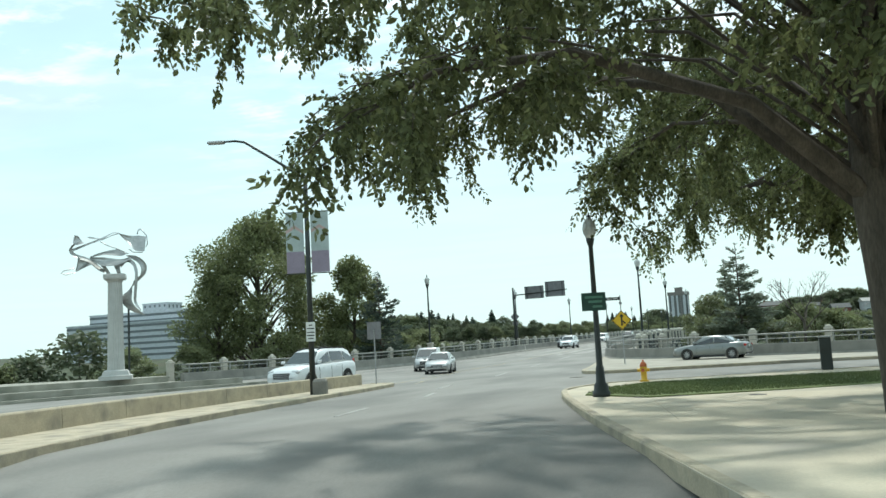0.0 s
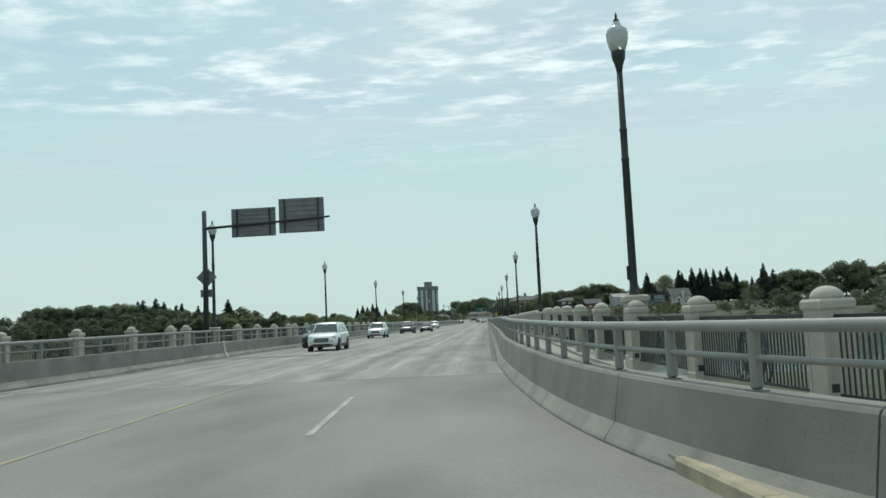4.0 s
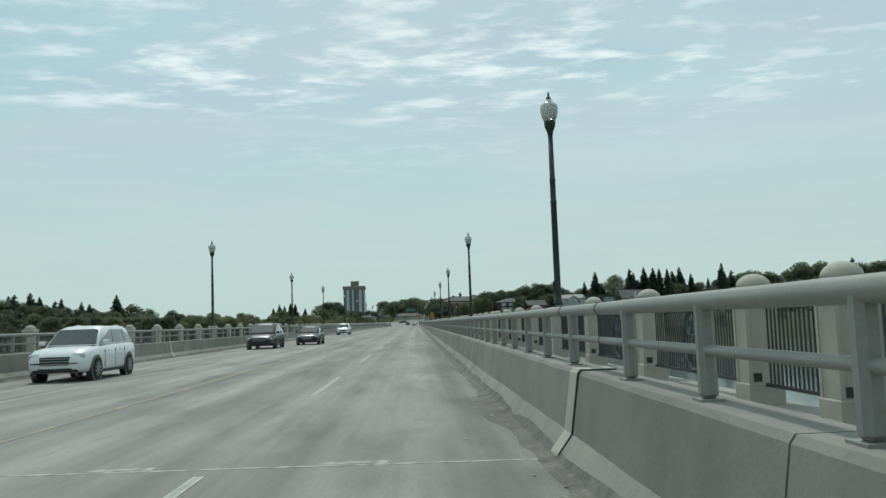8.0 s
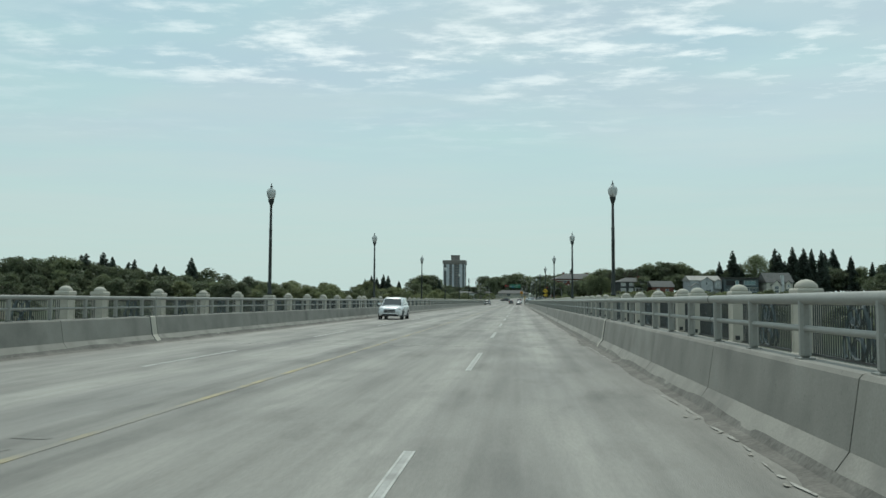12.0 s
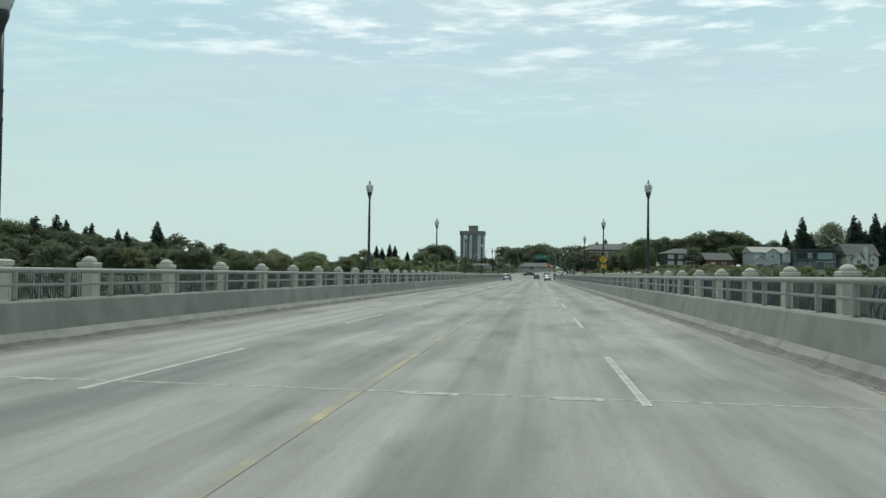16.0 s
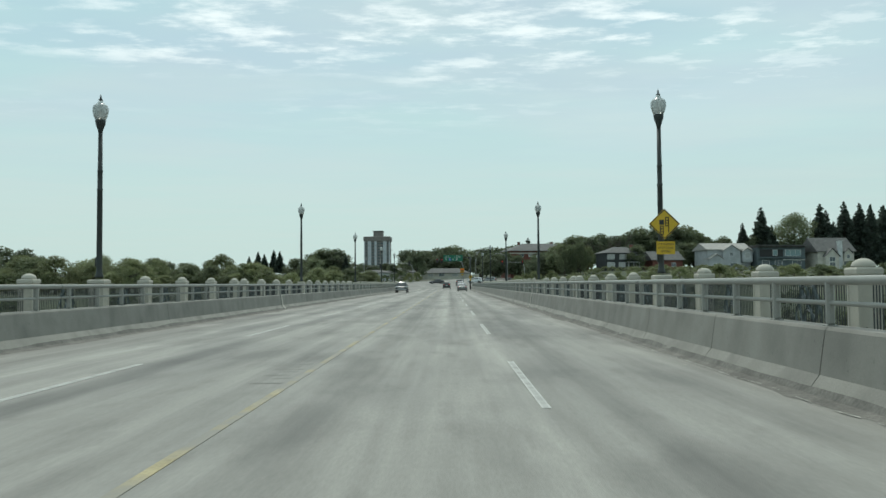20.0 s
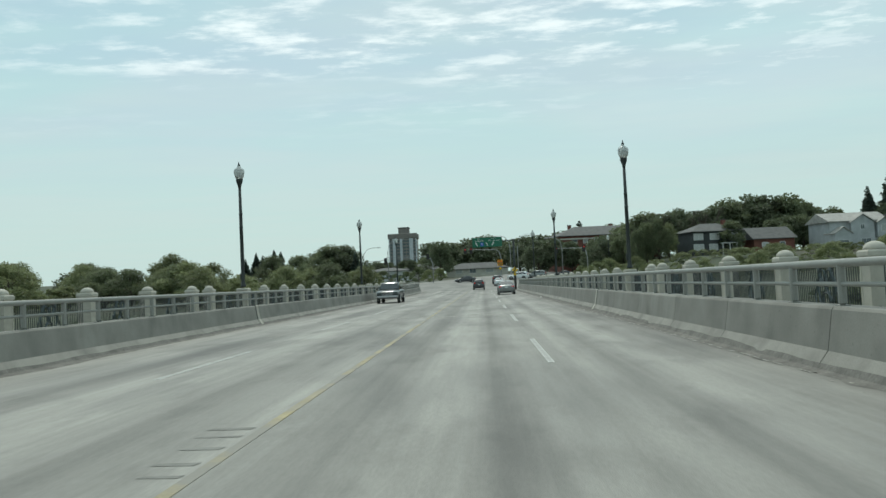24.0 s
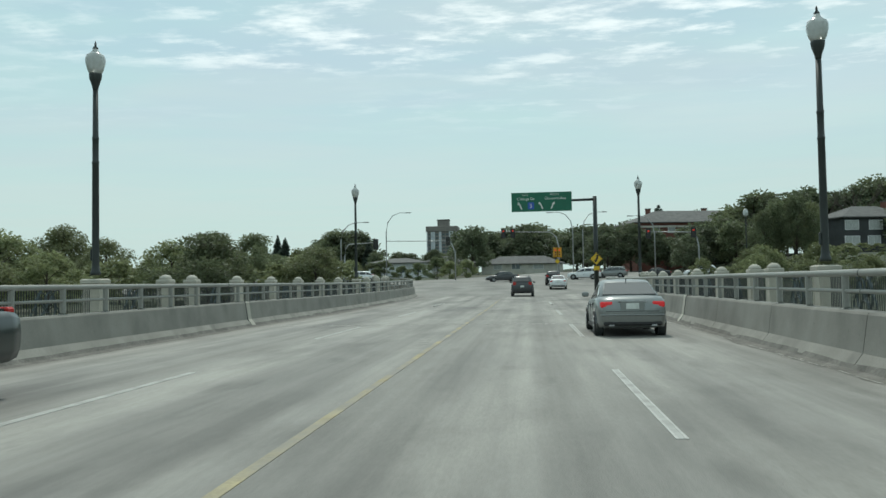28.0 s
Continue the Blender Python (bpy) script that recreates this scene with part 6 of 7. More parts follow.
# ---- far crossing: overhead sign, signals, street lights ----
og = thing("overhead_sign", "green overhead direction sign on a dark steel mast", "road sign", Matrix.Translation((7.7, 413.7, -0.1)))
bm = bmesh.new()
tube(bm, [(0, 0, 0), (0, 0, 7.95)], 0.19, 12, 0.15)
part("mast", bm, POLE, og, smooth=True)
bm = bmesh.new()
tube(bm, [(0, 0, 7.72), (-6.3, 0, 7.62)], 0.1, 8, 0.08)
part("arm", bm, POLE, og, smooth=True)
bd = part("sign_board", flat(bmesh.new(), rect(-6.35, -1.75, 6.88, 8.36), 0.03, Matrix.Translation((0, -0.12, 0))), SIGN_G, og, "green sign board with white lettering")
for w, x, z, h in (("EAST", -5.3, 8.17, 0.15), ("College Dr", -5.25, 7.86, 0.22), ("SOUTH", -3.05, 8.19, 0.15), ("Clarence Ave", -3.0, 7.88, 0.22)):
    letters(w, h, SIGN_W, bd, Matrix.Translation((x, -0.151, z)))
sh = part("route_shield", flat(bmesh.new(), rect(-5.1, -4.62, 7.06, 7.6), 0.006, Matrix.Translation((0, -0.151, 0))), SIGN_B, bd, "blue route marker with a white 5")
letters("5", 0.3, SIGN_W, sh, Matrix.Translation((-4.86, -0.158, 7.32)))
for x, s in ((-5.7, -1), (-4.1, -1), (-3.2, 1)):
    bm = bmesh.new()
    flat(bm, [(x + s * 0.15 - 0.04 - s * 0.1, 7.5), (x + s * 0.15 + 0.05 - s * 0.1, 7.47), (x - s * 0.12 + 0.06, 7.07), (x - s * 0.12 - 0.05, 7.07)], 0.006, Matrix.Translation((0, -0.151, 0)))
    flat(bm, [(x + s * 0.05 - 0.15, 7.44), (x + s * 0.05 + 0.13, 7.40), (x + s * 0.12, 7.64)], 0.006, Matrix.Translation((0, -0.151, 0)))
    part("arrow", bm, SIGN_W, bd)
f = diamond(og, 3.15, 0.5, SIGN_Y, y=-0.2)
bm = bmesh.new()
flat(bm, [(-0.1, 2.9), (0.05, 2.95), (0.14, 3.3), (0.2, 3.28), (0.08, 3.5), (-0.06, 3.36), (0.02, 3.34), (-0.06, 3.1), (-0.18, 3.05)], 0.004, Matrix.Translation((0, -0.213, 0)))
part("symbol", bm, SIGN_K, f)
part("tab", flat(bmesh.new(), rect(-0.22, 0.22, 2.28, 2.6), 0.012, Matrix.Translation((0, -0.2, 0))), SIGN_Y, og)


def signal_head(parent, x, y, z, housing, red=True):
    h = part("signal_head", box(bmesh.new(), x - 0.17, x + 0.17, y - 0.1, y + 0.1, z - 0.5, z + 0.5, 0.03), housing, parent)
    part("backboard", box(bmesh.new(), x - 0.33, x + 0.33, y + 0.0, y + 0.03, z - 0.68, z + 0.68, 0.01), housing, h)
    for k, dz in enumerate((0.31, 0.0, -0.31)):
        bm = bmesh.new()
        tube(bm, [(x, y - 0.09, z + dz), (x, y - 0.115, z + dz)], 0.11, 12)
        part("signal_lens", bm, RED_ON if k == 0 and red else LENS_OFF, h)


def mast_arm(label, x, y, h, reach, heads, housing, red=True):
    t = thing("traffic_signal", label, "traffic light", Matrix.Translation((x, y, gz(y))), group="traffic signals at the crossing")
    bm = bmesh.new()
    tube(bm, [(0, 0, 0), (0, 0, h * 0.7), (reach * 0.04, 0, h * 0.9), (reach * 0.14, 0, h), (reach, 0, h * 1.03)], 0.11, 8, 0.05)
    part("mast", bm, GALV, t, smooth=True)
    for u in heads:
        signal_head(t, reach * u, -0.12, h * 1.03 - 0.25, housing, red)
    return t


mast_arm("curved grey mast with two hanging traffic lights", 7.0, 472, 7.0, -8.0, (1.0, 0.83), SIGN_K)
mast_arm("curved grey mast with a dark traffic light", -8.9, 480, 6.2, -11, (0.1, ), SIGN_K, False)
mast_arm("curved grey mast with traffic lights over the side road", 25, 462, 6.3, -6.5, (1.0, 0.1), SIGN_K)
mast_arm("short grey mast with a traffic light", -21.5, 457, 5.6, 4.2, (1.0, ), SIGN_K, False)
t = thing("traffic_signal", "yellow traffic lights on a short post with a warning sign", "traffic light", Matrix.Translation((6.6, 466, gz(466))), group="traffic signals at the crossing")
part("post", post_of(bmesh.new(), 4.6, 0.06), GALV, t)
signal_head(t, -0.26, -0.1, 4.0, SIGNAL_Y)
signal_head(t, 0.26, -0.1, 4.0, SIGNAL_Y)
diamond(t, 2.75, 0.4, SIGN_Y, y=-0.1)
for x, y, h, s, lab in ((-18.5, 472, 10.4, 1, "curved"), (-22.2, 458, 8.5, 1, "curved"), (9.2, 474, 10.0, -1, "curved"), (11.2, 482, 10.3, 1, "curved"), (20.5, 470, 9.0, -1, "curved")):
    t = thing("street_light", "grey street light with a long curved arm at the crossing", "street light", Matrix.Translation((x, y, gz(y))), group="street lights at the crossing")
    bm = bmesh.new()
    tube(bm, [(0, 0, 0), (0, 0, h * 0.72), (s * 0.25, 0, h * 0.86), (s * 1.0, 0, h * 0.96), (s * 2.0, 0, h), (s * 3.2, 0, h)], 0.09, 8, 0.04)
    part("pole", bm, GALV, t, smooth=True)
    part("lamp_head", box(bmesh.new(), min(s * 3.0, s * 3.8), max(s * 3.0, s * 3.8), -0.12, 0.12, h - 0.08, h + 0.06, 0.03), GALV, t)
t = thing("street_lamp", "short dark lamp post with a white globe by the footpath", "street lamp", Matrix.Translation((27.3, 447, gz(447) - 0.1)) @ Matrix.Diagonal((1, 1, 1.25, 1)))
part("pole", post_of(bmesh.new(), 6.2, 0.07), POLE, t)
bm = bmesh.new()
lathe(bm, [(0.12, 6.15), (0.26, 6.3), (0.3, 6.5), (0.24, 6.72), (0.08, 6.85)], 14)
part("globe", bm, GLOBE, t, smooth=True)


# ---- cars ----
def paint(name, color, metal=0.3, rough=0.28):
    return mat(name, color, rough, metal, var=0.04, scale=2, fine=8, bump=0.0, **{"Coat Weight": 0.3, "Coat Roughness": 0.1})


GLASS = mat("car_glass", (0.02, 0.025, 0.025), 0.05, var=0.1, bump=0.0, **{"Coat Weight": 1.0, "Coat IOR": 1.65, "Coat Roughness": 0.04, "IOR": 1.5})
TYRE = mat("tyre_rubber", (0.02, 0.02, 0.02), 0.85, var=0.2, bump=0.2)
RIM = mat("alloy_rim", (0.42, 0.43, 0.44), 0.35, 0.8, var=0.1, bump=0.0)
TRIM = mat("black_plastic_trim", (0.025, 0.025, 0.026), 0.6, var=0.15, bump=0.1)
TAIL = mat("red_tail_lamp", (0.42, 0.02, 0.015), 0.2, var=0.1, bump=0.0)
TAIL_ON = mat("lit_brake_lamp", (0.42, 0.02, 0.025), 0.2, var=0.1, bump=0.0, **{"Emission Color": (1, 0.06, 0.06, 1), "Emission Strength": 0.18})
HEAD = mat("clear_head_lamp", (0.55, 0.57, 0.58), 0.12, 0.3, var=0.1, bump=0.0)
PLATE = mat("number_plate", (0.62, 0.65, 0.62), 0.5, var=0.1, bump=0.0)

# lengths along the car from the tail (0) to the nose (1): (position, sill, shoulder height, half width)
KINDS = {
    "sedan": dict(L=4.6, W=0.89, body=[(0.0, 0.42, 0.80, 0.70), (0.015, 0.30, 0.92, 0.80), (0.06, 0.24, 1.00, 0.86), (0.17, 0.22, 1.02, 0.89), (0.35, 0.20, 0.97, 0.89), (0.6, 0.20, 0.94, 0.89), (0.72, 0.20, 0.92, 0.89), (0.86, 0.22, 0.84, 0.87), (0.95, 0.24, 0.74, 0.80), (0.985, 0.30, 0.66, 0.72), (1.0, 0.40, 0.56, 0.62)],
                  roof=[(0.13, 0.98, 0.80), (0.30, 1.38, 0.60), (0.36, 1.43, 0.60), (0.50, 1.44, 0.61), (0.57, 1.40, 0.60), (0.73, 0.92, 0.80)], wheels=(0.185, 0.79), r=0.32),
    "suv": dict(L=4.7, W=0.94, body=[(0.0, 0.5, 0.95, 0.78), (0.015, 0.40, 1.08, 0.86), (0.06, 0.32, 1.12, 0.92), (0.2, 0.28, 1.12, 0.94), (0.4, 0.26, 1.10, 0.94), (0.62, 0.26, 1.08, 0.94), (0.74, 0.26, 1.06, 0.93), (0.88, 0.30, 1.00, 0.91), (0.96, 0.32, 0.90, 0.85), (0.99, 0.38, 0.78, 0.78), (1.0, 0.46, 0.66, 0.7)],
                roof=[(0.015, 1.09, 0.84), (0.09, 1.60, 0.66), (0.14, 1.68, 0.67), (0.48, 1.70, 0.68), (0.58, 1.64, 0.67), (0.73, 1.06, 0.86)], wheels=(0.19, 0.80), r=0.36),
    "van": dict(L=5.1, W=0.98, body=[(0.0, 0.45, 0.98, 0.84), (0.012, 0.34, 1.08, 0.92), (0.05, 0.28, 1.10, 0.96), (0.2, 0.24, 1.09, 0.98), (0.4, 0.22, 1.07, 0.98), (0.62, 0.22, 1.05, 0.98), (0.78, 0.24, 1.02, 0.97), (0.9, 0.28, 0.93, 0.92), (0.965, 0.30, 0.80, 0.84), (0.99, 0.36, 0.7, 0.76), (1.0, 0.44, 0.6, 0.68)],
                roof=[(0.01, 1.08, 0.90), (0.055, 1.66, 0.72), (0.10, 1.74, 0.73), (0.5, 1.76, 0.74), (0.6, 1.70, 0.73), (0.80, 1.03, 0.90)], wheels=(0.19, 0.80), r=0.34),
    "truck": dict(L=5.6, W=0.98, body=[(0.0, 0.60, 1.10, 0.90), (0.012, 0.52, 1.16, 0.95), (0.05, 0.48, 1.18, 0.97), (0.2, 0.46, 1.18, 0.98), (0.40, 0.44, 1.18, 0.98), (0.65, 0.42, 1.16, 0.98), (0.75, 0.42, 1.14, 0.97), (0.92, 0.44, 1.06, 0.95), (0.985, 0.46, 0.96, 0.9), (1.0, 0.52, 0.84, 0.84)],
                  roof=[(0.39, 1.16, 0.90), (0.41, 1.70, 0.70), (0.44, 1.78, 0.71), (0.56, 1.80, 0.72), (0.61, 1.74, 0.71), (0.72, 1.14, 0.90)], wheels=(0.2, 0.83), r=0.40),
}


def lofted(bm, rows):
    """Joins rows of points, mirrored about x = 0, into one closed shell."""
    rings = []
    for y, pts in rows:
        rings.append([bm.verts.new((x, y, z)) for x, z in pts] + [bm.verts.new((-x, y, z)) for x, z in reversed(pts)])
    k = len(rings[0])
    for a, b in zip(rings, rings[1:]):
        for j in range(k):
            bm.faces.new((a[j], a[(j + 1) % k], b[(j + 1) % k], b[j]))
    bm.faces.new(rings[0][::-1]), bm.faces.new(rings[-1])
    return rings


def car(kind, label, colour, m, category="car", rack=False, cladding=False, lit=False):
    """A parked car, nose along +y."""
    K = KINDS[kind]
    L, W, r = K["L"], K["W"], K["r"]
    t = thing("pickup_truck" if kind == "truck" else "car", label, category, m, group="cars on the road")
    bm = bmesh.new()
    rows = []
    for u, sill, top, w in K["body"]:
        mid = sill + (top - sill) * 0.55
        rows.append((L * u, [(w * 0.6, sill - 0.03), (w * 0.93, sill), (w * 0.985, sill + 0.14), (w, mid), (w * 0.975, top - 0.10), (w * 0.90, top - 0.02), (w * 0.55, top + 0.015)]))
    lofted(bm, rows)
    body = part("body", bm, colour, t, smooth=True)
    R = K["roof"]

    def belt(u):
        return float(np.interp(u, [b[0] for b in K["body"]], [b[2] for b in K["body"]]))

    bm = bmesh.new()
    rows = []
    for u, z, w in R:
        low = min(z, belt(u)) - 0.06
        wb = float(np.interp(u, [b[0] for b in K["body"]], [b[3] for b in K["body"]])) * 0.91
        rows.append((L * u, [(wb * 0.5, low), (wb, low), (min(wb, w + (wb - w) * 0.1), z - 0.05 if z > low + 0.2 else low + 0.02), (w * 0.86, z), (w * 0.4, z + 0.015)]))
    lofted(bm, rows)
    cab = part("cabin", bm, colour, t, smooth=True)

    def pane(name, quad):
        bm = bmesh.new()
        a = [bm.verts.new(p) for p in quad]
        n_ = (Vector(quad[1]) - Vector(quad[0])).cross(Vector(quad[2]) - Vector(quad[0])).normalized()
        c = sum((Vector(p) for p in quad), Vector()) / 4
        if n_.dot(c - Vector((0, L * 0.45, 1.0))) < 0:
            n_ = -n_
        for v in a:
            v.co += n_ * (0.034 if "side" not in name else 0.012)
        b = [bm.verts.new(v.co - n_ * 0.05) for v in a]
        bm.faces.new(a), bm.faces.new(b[::-1])
        for i in range(4):
            bm.faces.new((a[i], b[i], b[(i + 1) % 4], a[(i + 1) % 4]))
        part(name, bm, GLASS, cab)

    def edge(i, f, out=0.0):
        (u0, z0, w0), (u1, z1, w1) = R[i], R[i + 1]
        return L * (u0 + (u1 - u0) * f), z0 + (z1 - z0) * f, w0 + (w1 - w0) * f

    last = len(R) - 2
    for name, i, f0, f1 in (("windscreen", last, 0.12, 0.90), ("rear_window", 0, 0.90, 0.30 if kind != "sedan" else 0.14)):
        ya, za, wa = edge(i, f0)
        yb, zb, wb_ = edge(i, f1)
        pane(name, [(-wa * 0.90, ya, za), (wa * 0.90, ya, za), (wb_ * 0.88, yb, zb), (-wb_ * 0.88, yb, zb)])
    # side windows between the pillars
    u_front, u_back = R[last][0] + (R[last + 1][0] - R[last][0]) * 0.80, R[0][0] + (R[1][0] - R[0][0]) * 0.45
    cuts = {"sedan": (0.0, 0.42, 0.46, 1.0), "suv": (0.0, 0.25, 0.28, 0.60, 0.63, 1.0), "van": (0.0, 0.30, 0.33, 0.62, 0.65, 1.0), "truck": (0.0, 0.3, 0.36, 1.0)}[kind]
    for s in (-1, 1):
        for a, b in zip(cuts[::2], cuts[1::2]):
            ua, ub = u_back + (u_front - u_back) * a, u_back + (u_front - u_back) * b

            def column(u):
                zt = float(np.interp(u, [q[0] for q in R], [q[1] for q in R]))
                wt = float(np.interp(u, [q[0] for q in R], [q[2] for q in R]))
                wl_ = float(np.interp(u, [q[0] for q in K["body"]], [q[3] for q in K["body"]])) * 0.91
                zl = belt(u) - 0.06
                hi = max(zt - 0.05, zl + 0.03)
                wh = min(wl_, wt + (wl_ - wt) * 0.1)
                f0, f1 = 0.2, 0.88
                return (wl_ + (wh - wl_) * f0, zl + (hi - zl) * f0), (wl_ + (wh - wl_) * f1, zl + (hi - zl) * f1)

            (xa0, za0), (xa1, za1) = column(ua)
            (xb0, zb0), (xb1, zb1) = column(ub)
            pane("side_window", [(s * xa0, L * ua, za0), (s * xb0, L * ub, zb0), (s * xb1, L * ub, zb1), (s * xa1, L * ua, za1)])
    for u in K["wheels"]:
        for s in (-1, 1):
            y = L * u
            bm = bmesh.new()
            tube(bm, [(s * (W - 0.20), y, r), (s * (W + 0.004), y, r)], r + 0.075, 22)
            # black disc: plastic arch on clad cars, painted wheel-well shade on the others
            part("wheel_arch", bm, TRIM if cladding else GLASS, t)
            bm = bmesh.new()
            tube(bm, [(s * (W - 0.21), y, r), (s * (W - 0.19), y, r), (s * (W + 0.0), y, r), (s * (W + 0.02), y, r)], r * 0.97, 24)
            wheel = part("wheel", bm, TYRE, t, smooth=False)
            bm = bmesh.new()
            tube(bm, [(s * (W - 0.02), y, r), (s * (W + 0.026), y, r)], r * 0.68, 20)
            rim = part("rim", bm, TRIM, wheel)
            bm = bmesh.new()
            for k in range(10):
                a = 2 * math.pi * k / 10
                box(bm, 0, 0.014, -0.018, 0.018, 0.03, r * 0.66, m=Matrix.Translation((s * (W + 0.024), y, r)) @ Matrix.Rotation(a, 4, "X") @ Matrix.Diagonal((s, 1, 1, 1)))
            part("spokes", bm, RIM, wheel)
    b0, bn = K["body"][2], K["body"][-3]
    zt = b0[2]
    for s in (-1, 1):
        x0, x1 = sorted((s * b0[3] * 0.56, s * b0[3] * (0.93 if kind == "sedan" else 0.85)))
        zl = zt - (0.26 if kind in ("sedan", "truck") else 0.22)
        part("tail_lamp", box(bmesh.new(), x0, x1, 0.01, 0.20, zl, zl + (0.15 if kind == "sedan" else 0.30), 0.03), TAIL_ON if lit else TAIL, t)
        x0, x1 = sorted((s * bn[3] * 0.52, s * bn[3] * 0.985))
        part("head_lamp", box(bmesh.new(), x0, x1, L * 0.905, L * 0.98, bn[2] - 0.20, bn[2] - 0.02, 0.05), HEAD, t)
        ym, zm = L * (R[last][0] * 0.30 + R[last + 1][0] * 0.70), belt(R[last + 1][0]) + 0.05
        x0, x1 = sorted((s * (W - 0.03), s * (W + 0.17)))
        part("mirror", box(bmesh.new(), x0, x1, ym - 0.06, ym + 0.06, zm, zm + 0.14, 0.035), colour, t)
        for f in {"sedan": (0.30, 0.47, 0.655), "suv": (0.28, 0.46, 0.66), "van": (0.27, 0.45, 0.68), "truck": (0.40, 0.66)}[kind]:
            x0, x1 = sorted((s * (W - 0.05), s * (W + 0.003)))
            part("door_seam", box(bmesh.new(), x0, x1, L * f, L * f + 0.006, K["body"][4][1] + 0.14, belt(f) - 0.14), TRIM, t)
        x0, x1 = sorted((s * (W - 0.10), s * (W - 0.004)))
        part("sill", box(bmesh.new(), x0, x1, L * K["wheels"][0] + r + 0.1, L * K["wheels"][1] - r - 0.1, K["body"][4][1] - 0.03, K["body"][4][1] + 0.06, 0.015), TRIM, t)
        for f in (0.34, 0.56) if kind != "truck" else (0.5,):
            x0, x1 = sorted((s * (W - 0.03), s * (W + 0.015)))
            part("door_handle", box(bmesh.new(), x0, x1, L * f, L * f + 0.2, belt(f) - 0.2, belt(f) - 0.165, 0.01), colour if not cladding else TRIM, t)
    z0, z1 = (0.42, 0.62) if kind == "sedan" else (0.62, 0.90) if kind == "truck" else (0.50, 0.78)
    gw = 0.40 if kind == "sedan" else 0.46
    grille = part("grille", box(bmesh.new(), -gw, gw, L - 0.12, L + 0.006, z0, z1, 0.03), TRIM, t)
    for k in range(3):
        zz_ = z0 + (z1 - z0) * (0.22 + 0.28 * k)
        part("grille_bar", box(bmesh.new(), -gw + 0.02, gw - 0.02, L - 0.02, L + 0.014, zz_ - 0.012, zz_ + 0.012), RIM, grille)
    part("lower_intake", box(bmesh.new(), -W * 0.55, W * 0.55, L - 0.14, L + 0.0, z0 - 0.16, z0 - 0.05, 0.02), TRIM, t)
    for s in (-1, 1):
        x0, x1 = sorted((s * W * 0.60, s * W * 0.74))
        part("fog_lamp", box(bmesh.new(), x0, x1, L * 0.955, L * 0.985, z0 - 0.10, z0 - 0.02, 0.02), HEAD, t)
    part("bonnet_edge", box(bmesh.new(), -W * 0.78, W * 0.78, L * R[last + 1][0] - 0.03, L * R[last + 1][0] + 0.05, belt(R[last + 1][0]) - 0.02, belt(R[last + 1][0]) + 0.022, 0.01), TRIM, t)
    lowz = K["body"][3][1]
    part("rear_bumper", box(bmesh.new(), -W * 0.82, W * 0.82, -0.012, 0.3, lowz + 0.06, lowz + 0.17, 0.04), TRIM, t)
    if kind == "truck":
        part("front_bumper", box(bmesh.new(), -W * 0.92, W * 0.92, L - 0.3, L + 0.06, lowz + 0.02, lowz + 0.20, 0.05), RIM, t, "dull grey steel bumper")
    else:
        part("front_bumper", box(bmesh.new(), -W * 0.72, W * 0.72, L - 0.22, L + 0.002, lowz + 0.03, lowz + 0.11, 0.03), TRIM, t)
    zp = zt - 0.30 if kind == "sedan" else zt - 0.36
    part("number_plate", box(bmesh.new(), -0.16, 0.16, -0.01, 0.06, zp, zp + 0.15), PLATE, t)
    if rack:
        for s in (-1, 1):
            z = R[2][1]
            bm = bmesh.new()
            tube(bm, [(s * R[2][2] * 0.82, L * R[1][0], z - 0.05), (s * R[2][2] * 0.82, L * R[2][0], z + 0.06), (s * R[3][2] * 0.82, L * R[3][0], z + 0.07), (s * R[3][2] * 0.82, L * R[4][0], z)], 0.022, 6)
            part("roof_rail", bm, TRIM, t)
    if cladding:
        for s in (-1, 1):
            x0, x1 = sorted((s * (W - 0.06), s * (W + 0.006)))
            part("sill_trim", box(bmesh.new(), x0, x1, L * 0.27, L * 0.72, lowz - 0.02, lowz + 0.12, 0.02), TRIM, t)
    if kind == "truck":
        bm = bmesh.new()
        box(bm, -W * 0.80, W * 0.80, 0.12, L * 0.385, 0.9, K["body"][3][2] + 0.022)
        part("cargo_bed", bm, TRIM, t)
    if kind == "sedan":
        bm = bmesh.new()
        tube(bm, [(0, L * 0.30, 1.40), (0, L * 0.285, 1.47)], 0.012, 5)
        part("aerial", bm, TRIM, t)
        part("boot_seam", box(bmesh.new(), -0.66, 0.66, -0.006, 0.03, zt - 0.36, zt - 0.348), TRIM, t)
        part("bumper_ledge", box(bmesh.new(), -0.80, 0.80, -0.03, 0.2, zt - 0.47, zt - 0.43, 0.015), colour, t)
        part("plate_recess", box(bmesh.new(), -0.30, 0.30, -0.008, 0.05, zt - 0.33, zt - 0.12, 0.01), colour, t)
        for s in (-1, 1):
            x0, x1 = sorted((s * 0.46, s * 0.60))
            part("exhaust_tip", box(bmesh.new(), x0, x1, -0.03, 0.1, 0.26, 0.31, 0.012), RIM, t)
        part("boot_trim", box(bmesh.new(), -0.36, 0.36, -0.004, 0.06, zt - 0.115, zt - 0.09), RIM, t)
    return t


def parked(x, y, heading, kind, lift=0.0):
    """Pose of a car whose middle stands at x, y; heading in degrees to the left of +y."""
    L = KINDS[kind]["L"]
    h = radians(heading)
    return Matrix.Translation((x + math.sin(h) * L / 2, y - math.cos(h) * L / 2, gz(y) + lift)) @ Matrix.Rotation(h, 4, "Z")


